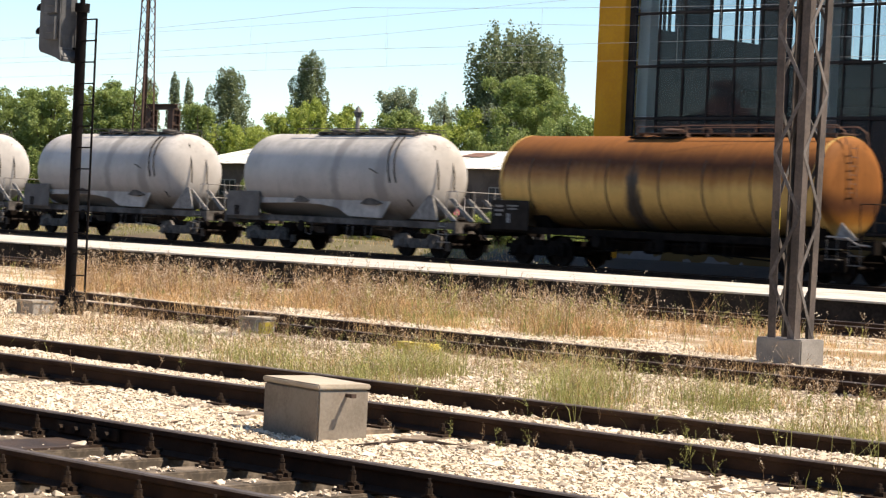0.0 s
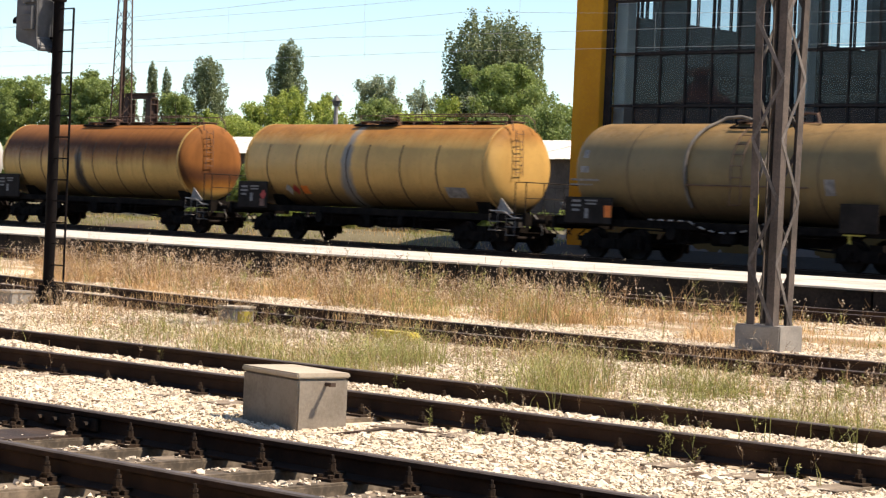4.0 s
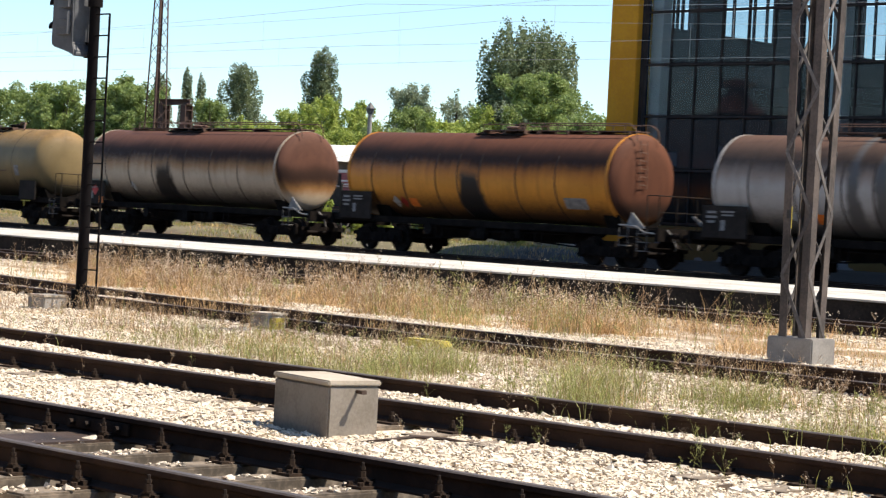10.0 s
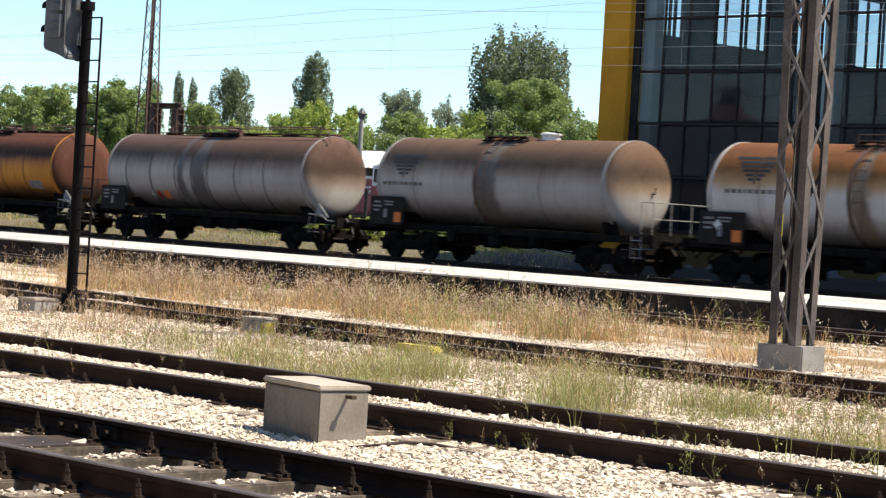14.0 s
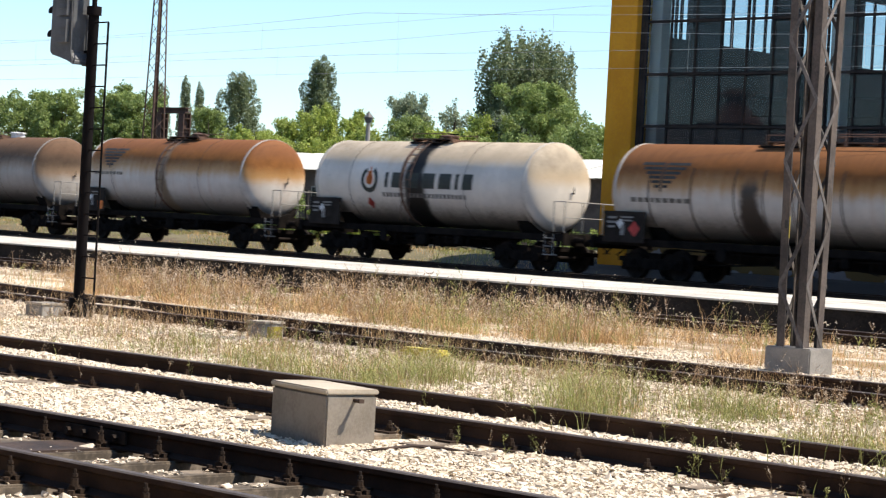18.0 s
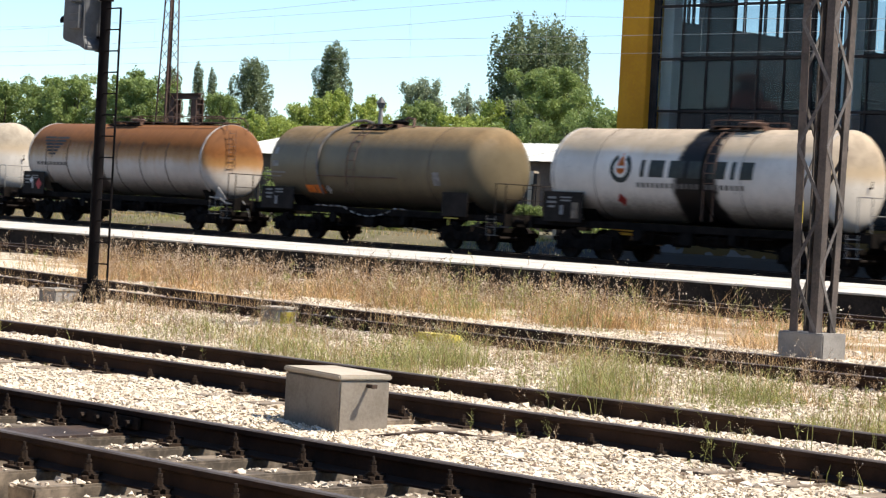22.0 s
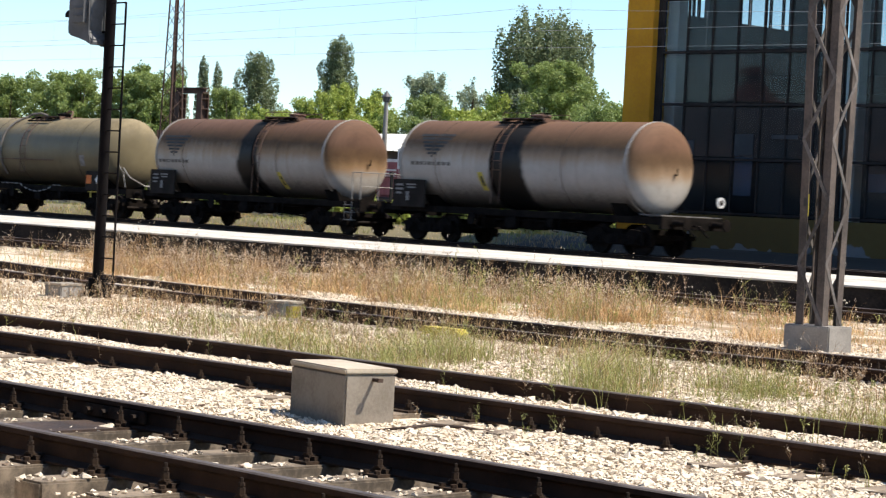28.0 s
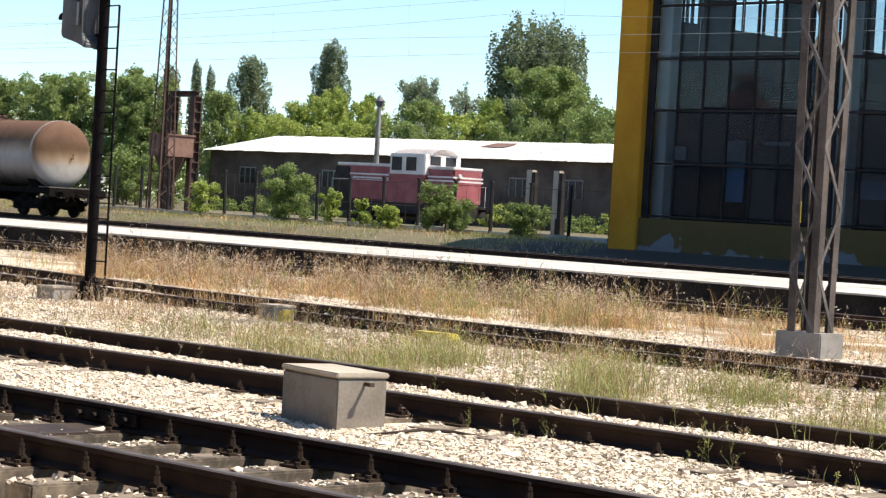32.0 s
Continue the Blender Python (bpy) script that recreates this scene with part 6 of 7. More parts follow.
    for s, x in ((1, x1), (-1, x0)):
        for y in (-0.875, 0.875):
            part("buffer", BUFFER, None, l, at=pose(x + s * 0.005, y, 1.12) @ (pose(0, 0, 0) if s > 0 else pose(0, 0, 0, 0, 0, 180)))
    bm = bmesh.new()
    lathe(bm, [(0, 0.02), (0, 0.13), (0.1, 0.12)], "X", 14, (x1 - 0.14, -0.7, 2.9))
    part("headlight", bm, M["white"], l, smooth=35)
    track("railway_track_7", "siding of the parked locomotive", lambda x: (85.0, 0.36), -150, -55, (-150, -150.1), chairs=False)


locomotive()


# ---- fence ----
def fence():
    f = thing("wire_fence", "thin dark metal post fence with a pale concrete kerb", "fence")
    bm = bmesh.new()
    rod(bm, (0, 0, 0), (0, 0, 2.12), 0.075, 6)
    box(bm, -0.08, 0.08, -0.08, 0.08, 2.1, 2.17)
    me = mesh("post", bm, M["dark"])
    x = -93.37
    k = 0
    while x < -52.5:
        part("post", me, None, f, at=pose(x, 64.0, 0.5, rng.normal(0, 0.8), rng.normal(0, 0.8), 0))
        if k % 1 == 0:
            bm = bmesh.new()
            box(bm, x + 0.05, x + 2.08, 63.9, 64.1, 0.42, 0.66 + rng.uniform(-0.03, 0.03))
            part("kerb", bm, M["platform_top"], f)
        x += 2.13
        k += 1
    bm = bmesh.new()
    for z in (2.45, 1.5):
        rod(bm, (-92, 64, z), (-53, 64, z), 0.012, 4)
    for xx in np.arange(-92, -53, 0.71):
        rod(bm, (xx, 64, 0.6), (xx, 64, 2.45), 0.007, 3)
    part("mesh_wire", bm, M["iron"], f)


fence()
for x in (-61.3, -59.8):
    g = thing("gate_post", "pale concrete gate post with a black steel stanchion behind the fence", "post", "gate posts")
    bm = bmesh.new()
    box(bm, x - 0.16, x + 0.16, 66.0, 66.3, 0.45, 3.25)
    part("post", bm, M["concrete_warm"], g, bevel=0.02)
    bm = bmesh.new()
    box(bm, x + 0.24, x + 0.44, 65.9, 66.1, 0.45, 3.15), box(bm, x + 0.2, x + 0.5, 65.85, 66.15, 0.45, 1.3)
    part("stanchion", bm, M["dark"], g)


# ---- small things in the near ballast ----
def rail_joint():
    """Fishplates with four bolts at a joint of the near track, over a dark joint sleeper."""
    t = bpy.data.objects["railway_track_1"]
    for y in (8.485, 7.055):
        bm = bmesh.new()
        box(bm, -11.82, -11.16, y - 0.011, y + 0.011, -0.125, -0.045)
        plate = part("fishplate", bm, M["chair"], t, bevel=0.004)
        for k in range(4):
            x = -11.74 + 0.165 * k
            bm = bmesh.new()
            rod(bm, (x, y - 0.05, -0.085), (x, y + 0.012, -0.085), 0.022, 6)
            part("bolt", bm, M["chair"], plate)
    bm = bmesh.new()
    box(bm, -11.74, -11.24, 6.5, 9.05, -0.36, -0.15)
    part("joint_sleeper", bm, M["iron"], t, "dark oily double sleeper", bevel=0.012)


rail_joint()


def loose_cable():
    c = thing("loose_cable", "dark stiff cable lying bent on the ballast", "cable")
    bm = bmesh.new()
    pipe(bm, [(-10.9, 10.14, -0.2), (-10.67, 10.31, -0.155), (-10.66, 10.55, -0.14), (-10.5, 10.7, -0.145), (-10.2, 10.76, -0.16), (-9.95, 10.7, -0.2)], 0.012, 8)
    part("cable", bm, M["iron"], c, smooth=40)


loose_cable()


# ---- trees and bushes ----
def leaves_mesh(name, pts, size, mat, up=0.0):
    """A cloud of small folded leaf sprays at the given places."""
    n = len(pts)
    a = rng.normal(size=(n, 3)); a[:, 2] *= 0.6; a[:, 2] += up
    a /= np.linalg.norm(a, axis=1, keepdims=True) + 1e-9
    b = np.cross(a, rng.normal(size=(n, 3)))
    b /= np.linalg.norm(b, axis=1, keepdims=True) + 1e-9
    c = np.cross(a, b)
    s = size * rng.uniform(0.55, 1.25, (n, 1))
    v = np.stack([pts - a * s * 0.5, pts + b * s * 0.42 + c * s * 0.1, pts + a * s * 0.6, pts - b * s * 0.42 + c * s * 0.1], 1).reshape(-1, 3)
    f = np.arange(4 * n).reshape(-1, 4)
    return soup(name, v, f, mat)


def lobes(specs, n, hollow=0.55):
    """Points in the outer part of several ellipsoids (x, y, z, rx, ry, rz), as the leaves of boughs."""
    vol = np.array([s[3] * s[4] * s[5] for s in specs]) ** 0.8
    out = []
    for s, k in zip(specs, (vol / vol.sum() * n).astype(int) + 1):
        d = rng.normal(size=(k, 3))
        d /= np.linalg.norm(d, axis=1, keepdims=True)
        r = rng.uniform(hollow ** 3, 1, (k, 1)) ** (1 / 3)
        out.append(np.array(s[:3]) + d * r * np.array(s[3:]) * rng.uniform(0.86, 1.12, (k, 1)))
    return np.concatenate(out)


def tree(name, label, x, y, height, width, mat, shape="round", n=2500, leaf=0.4, group=""):
    z0 = level(y)
    t = thing(name, label, "bush" if shape == "bush" else "tree", group, at=pose(x, y, z0))
    w = width / 2
    specs, limbs = [], []
    if shape == "poplar":
        for k in range(40):
            u = 0.05 + 0.9 * (k + rng.random()) / 40
            rad = w * min(1.0, 0.62 + 0.9 * u, 0.3 + 1.9 * (1.0 - u)) * rng.uniform(0.62, 0.84)
            a = k * 2.4 + rng.uniform(-0.4, 0.4)
            specs.append((rad * math.cos(a), rad * math.sin(a), height * u, w * rng.uniform(0.15, 0.27), w * rng.uniform(0.15, 0.27), height * rng.uniform(0.06, 0.1)))
        specs += [(0, 0, height * 0.84, w * 0.42, w * 0.42, height * 0.15), (w * 0.1, 0, height * 0.58, w * 0.6, w * 0.6, height * 0.26), (0, 0, height * 0.3, w * 0.64, w * 0.64, height * 0.2)]
    elif shape == "wide":
        for k in range(46):
            a, q = k * 2.4, math.sqrt((k + 0.5) / 46)
            hh = height * (1 - 0.13 * q ** 4) * rng.uniform(0.9, 1.01)
            r = w * rng.uniform(0.10, 0.16)
            specs.append(((w - r) * q * math.cos(a), (w - r) * q * math.sin(a), hh * 0.80, r, r, hh * 0.20))
            specs.append((0.86 * w * q * math.cos(a), 0.86 * w * q * math.sin(a), hh * 0.52, w * 0.17, w * 0.17, hh * 0.2))
            specs.append((0.8 * w * q * math.cos(a), 0.8 * w * q * math.sin(a), hh * 0.27, w * 0.2, w * 0.2, hh * 0.18))
    elif shape == "bush":
        for k in range(44):
            a, q, u = rng.uniform(0, 6.28), rng.uniform(0, 0.86), rng.uniform(0.12, 0.93)
            q *= math.sin(min(1, (1.25 - u) * 1.8) * 1.57)
            b = rng.uniform(0.12, 0.26)
            specs.append((w * q * math.cos(a), w * q * math.sin(a), height * u, w * b, w * b, max(height * rng.uniform(0.04, 0.09), 0.8 * w * b)))
    elif shape == "feather":
        for k in range(90):
            a, u = rng.uniform(0, 6.28), rng.uniform(0.14, 0.95)
            q = rng.uniform(0.0, 1.0) * math.sin(min(1, (1.25 - u) * 1.7) * 1.57)
            b = rng.uniform(0.07, 0.17)
            specs.append((w * q * math.cos(a), w * q * math.sin(a), height * u, w * b, w * b, height * rng.uniform(0.03, 0.075)))
    else:
        for k in range(130):
            a, q, u = rng.uniform(0, 6.28), rng.uniform(0.1, 0.92), rng.uniform(0.16, 0.93)
            q *= math.sin(min(1, (1.12 - u) * 2.6) * 1.57)
            b = rng.uniform(0.07, 0.17)
            specs.append((w * q * math.cos(a), w * q * math.sin(a), height * u, w * b, w * b, height * rng.uniform(0.025, 0.065)))
    bm = bmesh.new()
    r0 = max(0.03, height * 0.018)
    rod(bm, (0, 0, -0.1), (0, 0, height * 0.45), r0, 8, r0 * 0.7)
    rod(bm, (0, 0, height * 0.45), (w * 0.05, 0, height * 0.85), r0 * 0.7, 6, r0 * 0.2)
    for s in specs[:10]:
        rod(bm, (0, 0, height * 0.18 + 0.3 * s[2]), s[:3], r0 * 0.35, 5, r0 * 0.1)
    part("trunk", bm, M["bark"], t)
    spots = lobes(specs, n)
    fray = {"feather": 0.085, "bush": 0.05, "round": 0.035}.get(shape, 0.02) * w
    spots += rng.normal(0, fray, spots.shape) * rng.random((len(spots), 1))
    part("crown", leaves_mesh("crown", spots, leaf, mat, 0.25 if shape == "poplar" else 0.0), None, t)
    return t


def ray_place(px, y):
    """Where the line of sight to a column of the view (degrees right of -X+Y) meets the distance y."""
    return -y * math.tan(radians(45.0 - px))


P, D, L, G, S = M["leaf_poplar"], M["leaf_dark"], M["leaf_light"], M["leaf_mid"], M["leaf_silver"]
tree("poplar_tree", "tall broad poplar in full leaf behind the shed", -120.5, 130, 17.5, 9.0, P, "wide", 95000, 0.23)
tree("poplar_tree", "dark upright poplar against the sky", -145.5, 130, 15.1, 4.7, P, "poplar", 38000, 0.16)
tree("poplar_tree", "dark upright poplar widening to its foot", -156.6, 130, 14.0, 5.6, P, "poplar", 40000, 0.16)
tree("poplar_tree", "thin forked poplar against the sky", -164.6, 130, 13.8, 1.8, P, "poplar", 11000, 0.16)
tree("poplar_tree", "thin poplar spire against the sky", -162.5, 130, 13.0, 1.7, P, "poplar", 9000, 0.16)
tree("poplar_tree", "dark poplar behind the lattice mast", -168.7, 130, 13.3, 3.2, P, "poplar", 18000, 0.16)
tree("leafy_tree", "green round tree in front of the broad poplar", -108.4, 118, 12.2, 8.4, G, "round", 42000, 0.17)
tree("leafy_tree", "green round tree near the hall", -102.0, 117, 9.0, 5.4, G, "round", 9000, 0.22)
tree("leafy_tree", "silvery tree with thin upright boughs", -122.4, 119, 11.2, 4.7, S, "feather", 22000, 0.16)
tree("leafy_tree", "green tree with feathery upright boughs", -120.0, 117, 9.4, 4.6, G, "feather", 18000, 0.16)
tree("leafy_tree", "silvery tree with loose boughs", -120.6, 122, 11.0, 3.6, S, "feather", 11000, 0.16)
tree("leafy_tree", "pale thin tree with loose boughs", -116.0, 124, 10.6, 4.6, S, "feather", 7000, 0.14)
tree("leafy_tree", "yellow-green young tree behind the shed", -131.6, 118, 10.4, 3.8, L, "feather", 17000, 0.16)
tree("leafy_tree", "yellow-green young tree behind the shed", -128.6, 119, 9.8, 3.4, L, "feather", 15000, 0.16)
tree("leafy_tree", "yellow-green young tree behind the shed", -134.6, 117, 8.2, 3.6, L, "round", 6500, 0.22)
tree("leafy_tree", "bright green young tree behind the shed", -114.6, 115, 8.4, 4.2, L, "round", 7500, 0.22)
tree("leafy_tree", "green tree beyond the loading tower", -145.7, 118, 10.0, 4.6, G, "feather", 20000, 0.16)
tree("leafy_tree", "light green tree beyond the shed end", -141.6, 118, 8.8, 4.4, L, "round", 7500, 0.22)
tree("leafy_tree", "light green tree beyond the shed end", -137.6, 117, 8.2, 4.6, L, "round", 7500, 0.22)
for x, y, h, w in ((-133.2, 116, 9.0, 3.4), (-130.2, 116, 9.4, 3.4), (-127.0, 117, 8.9, 3.2), (-124.6, 116, 8.4, 3.4), (-112.0, 116, 9.2, 4.0)):
    tree("leafy_tree", "yellow-green young tree behind the shed", x, y, h, w, L, "feather", 12000, 0.16)
hedge = [(7.5, L), (7.3, G), (7.6, L), (7.7, L), (7.7, G), (7.4, L), (7.4, G), (7.6, S), (7.5, G), (7.4, G), (8.3, L), (8.2, L), (7.9, G), (8.1, G), (8.2, D), (8.2, G), (8.3, D), (8.4, D), (8.5, D)]
for k, (h, m) in enumerate(hedge):
    x = -132.0 + 2.0 * k
    tree("shrub", "dense green shrub behind the long shed", x, 113.0 + 1.6 * math.sin(k * 2.1), h * rng.uniform(0.93, 1.03), 4.4, m, "bush", 6500, 0.16, "shrubs behind the shed")
for k, (x, h, w) in enumerate([(-149, 8.6, 8.5), (-144.5, 8.8, 8), (-140.4, 9.0, 7.6), (-137.0, 9.0, 7.2), (-133.8, 9.4, 7), (-130.6, 9.4, 6.8), (-127.6, 9.7, 6.6), (-124.6, 9.8, 6.4), (-121.6, 9.9, 6.2), (-119.4, 9.0, 5.2)]):
    tree("leafy_tree", "leafy green tree in a row beyond the tracks", x, 91 + 1.3 * math.sin(k * 1.9), h * rng.uniform(0.94, 1.02), w, (G, D, G, D)[k % 4], "round", 21000, 0.17, "row of green trees")
for k in range(15):
    x = -150.0 + 2.6 * k
    tree("shrub", "dark green undergrowth below the row of trees", x, 87.5 + math.sin(k * 2.3), rng.uniform(3.4, 5.2), 4.8, D if k % 2 else G, "bush", 4200, 0.17, "undergrowth below the trees")
for x, h, w, m, n in [(-73.4, 2.55, 2.9, G, 5200), (-70.3, 1.65, 1.25, L, 2200), (-68.2, 1.25, 1.2, L, 1600), (-66.7, 1.0, 1.4, L, 1600), (-63.2, 2.1, 2.4, G, 4200), (-59.1, 1.35, 2.1, D, 3000), (-79.2, 1.6, 1.9, L, 1800)]:
    tree("bush", "fresh green bush growing along the fence", x, 63.2, h, 0.98 * w, m, "bush", int(2.0 * n), 0.09, "bushes along the fence")
for k in range(16):
    tree("shrub", "low green undergrowth at the foot of the shed", -112 + 3.0 * k + rng.uniform(-0.6, 0.6), 92.4 + rng.uniform(-0.8, 0.8), rng.uniform(0.7, 1.5), rng.uniform(2.0, 3.2), (D, G, L)[k % 3], "bush", 1400, 0.12, "undergrowth at the shed")
# a far belt of woods closes the distance
pts = []
for k in range(90):
    x = -700 + k * 12.5
    pts.append((x, 300 + rng.uniform(-25, 25), 4.0, 12, 8, rng.uniform(4.5, 7.5)))
far = new("far_trees", leaves_mesh("far_trees", lobes(pts, 16000), 1.5, M["leaf_mid"]))
tagged(far, "distant belt of green trees", "trees", kind="stuff")


# ---- ballast, weeds and grass ----
def scatter(ya, yb, per_m2, pad=0.0):
    n = int((yb - ya) * 60 * per_m2)
    y = rng.uniform(ya, yb, n)
    lo, hi = -1.62 * y - 1.0 - pad, -0.60 * y + 1.0 + pad
    m = rng.uniform(-60, 0, n)
    keep = (m > lo) & (m < hi)
    return m[keep], y[keep]


def stones():
    xs, ys = [], []
    for ya, yb, d in ((4.6, 6.3, 500), (8.75, 10.9, 2700), (10.9, 13.3, 2200), (13.3, 15.8, 1100), (6.3, 8.75, 210), (15.8, 18.2, 750), (18.2, 20.0, 300), (20.0, 22.2, 1000), (22.2, 24.0, 240), (27.6, 29.7, 330)):
        a, b = scatter(ya, yb, d)
        xs.append(a), ys.append(b)
    x, y = np.concatenate(xs), np.concatenate(ys)
    # no stones on the rails or inside the box
    for c, g in ((7.02, 0.09), (8.52, 0.09), (11.2, 0.09), (12.7, 0.09)):
        k = np.abs(y - c) > g
        x, y = x[k], y[k]
    k = ~((x > -11.95) & (x < -11.1) & (y > 10.15) & (y < 11.15))
    x, y = x[k], y[k]
    n = len(x)
    z = np.interp(y, [a for a, _ in LEVELS], [b for _, b in LEVELS])
    z = z + 0.03 * np.maximum(0, np.sin(x * 1.3 + 2 * np.sin(y)) * np.sin(y * 2.1)) + rng.uniform(-0.004, 0.02, n)
    crib = (y > 6.3) & (y < 8.75)
    z[crib] -= 0.03
    # some stones lie on the sleepers of the near track
    on = crib & (np.abs(((x + 14.99) / 0.609 + 0.5) % 1 - 0.5) < 0.16) & (x > -15.2) & (x < -2.7)
    z[on] = -0.158
    s = rng.lognormal(-4.33, 0.42, n)[:, None, None]
    corner = np.array([[1, 0, 0], [-1, 0, 0], [0, 1, 0], [0, -1, 0], [0, 0, 1], [0, 0, -1]], float)
    v = (corner[None] * rng.uniform(0.75, 1.5, (n, 6, 1)) + rng.normal(0, 0.28, (n, 6, 3))) * s
    turn = rng.normal(size=(n, 3, 3))
    turn[:, 0] /= np.linalg.norm(turn[:, 0], axis=1, keepdims=True)
    turn[:, 1] -= turn[:, 0] * (turn[:, 0] * turn[:, 1]).sum(1, keepdims=True)
    turn[:, 1] /= np.linalg.norm(turn[:, 1], axis=1, keepdims=True)
    turn[:, 2] = np.cross(turn[:, 0], turn[:, 1])
    v = np.einsum("nij,njk->nik", v, turn) * np.array([1, 1, 0.55])
    v = (v + np.stack([x, y, z], 1)[:, None]).reshape(-1, 3)
    q = np.array([(0, 2, 4), (2, 1, 4), (1, 3, 4), (3, 0, 4), (2, 0, 5), (1, 2, 5), (3, 1, 5), (0, 3, 5)])
    f = (q[None] + 6 * np.arange(n)[:, None, None]).reshape(-1, 3)
    ob = new("ballast_stones", soup("ballast_stones", v, f, M["stone"]))
    tagged(ob, "loose pale limestone ballast between the tracks", "ballast", kind="stuff")


stones()


def blades(name, label, x, y, h, lean, width, mat, kinds="grass"):
    n = len(x)
    z = np.interp(y, [a for a, _ in LEVELS], [b for _, b in LEVELS]) - 0.02
    a = rng.uniform(0, 6.28, n)
    d = np.stack([np.cos(a), np.sin(a), np.zeros(n)], 1)
    side = np.stack([-np.sin(a), np.cos(a), np.zeros(n)], 1)
    # turn most blades broadside so that they are not lost edge-on
    b = np.stack([x, y, z], 1)
    hh, w = h[:, None], width[:, None]
    up = np.array([0, 0, 1.0])
    p1 = b + up * hh * 0.55 + d * lean[:, None] * hh * 0.25
    p2 = b + up * hh + d * lean[:, None] * hh
    v = np.stack([b - side * w, b + side * w, p1 + side * w * 0.8, p1 - side * w * 0.8, p2], 1).reshape(-1, 3)
    k = 5 * np.arange(n)[:, None]
    ob = new(name, soup(name, v, [*(k + np.array([0, 1, 2, 3])).tolist(), *(k + np.array([3, 2, 4])).tolist()], mat))
    tagged(ob, label, "grass", kind="stuff")
    return p2


def clumped(ya, yb, d, freq=0.45, cut=0.0, where=None):
    x, y = scatter(ya, yb, d)
    k = np.array([noise.noise(Vector((a * freq, b * freq * 1.3, 3.0))) + 0.5 * noise.noise(Vector((a * freq * 3.1, b * freq * 3.7, 9.0))) > cut + 0.4 * (rng.random() - 0.5) for a, b in zip(x, y)])
    x, y = x[k], y[k]
    if where is not None:
        u = x / y + 0.03 * np.sin(y * 2.3) + 0.02 * np.sin(x * 3.1)
        k = rng.random(len(x)) < np.interp(u, [p for p, _ in where], [q for _, q in where])
        x, y = x[k], y[k]
    return x, y


# how thick the growth stands, by the slant x / y: bare by the signal and towards the mast
TALL = ((-1.6, 0.05), (-1.41, 0.06), (-1.37, 0.9), (-1.17, 1.0), (-1.13, 0.45), (-1.09, 0.5), (-1.06, 1.0), (-0.86, 1.0), (-0.83, 0.35), (-0.80, 0.05), (-0.6, 0.03))
LOW = ((-1.6, 0.06), (-1.41, 0.08), (-1.36, 1.0), (-0.86, 1.0), (-0.80, 0.5), (-0.6, 0.6))
GREEN = ((-1.6, 0.0), (-1.3, 0.12), (-1.05, 0.35), (-0.98, 1.0), (-0.86, 1.0), (-0.82, 0.2), (-0.6, 0.05))
BELT = ((-1.6, 0.03), (-1.3, 0.1), (-1.24, 0.9), (-0.95, 0.75), (-0.85, 1.0), (-0.6, 1.0))
LITTER = ((-1.6, 0.7), (-1.3, 1.0), (-1.2, 0.7), (-1.0, 0.35), (-0.6, 0.35))
DRY = ((-1.6, 0.25), (-1.32, 0.4), (-1.24, 1.0), (-1.05, 0.8), (-0.6, 1.0))


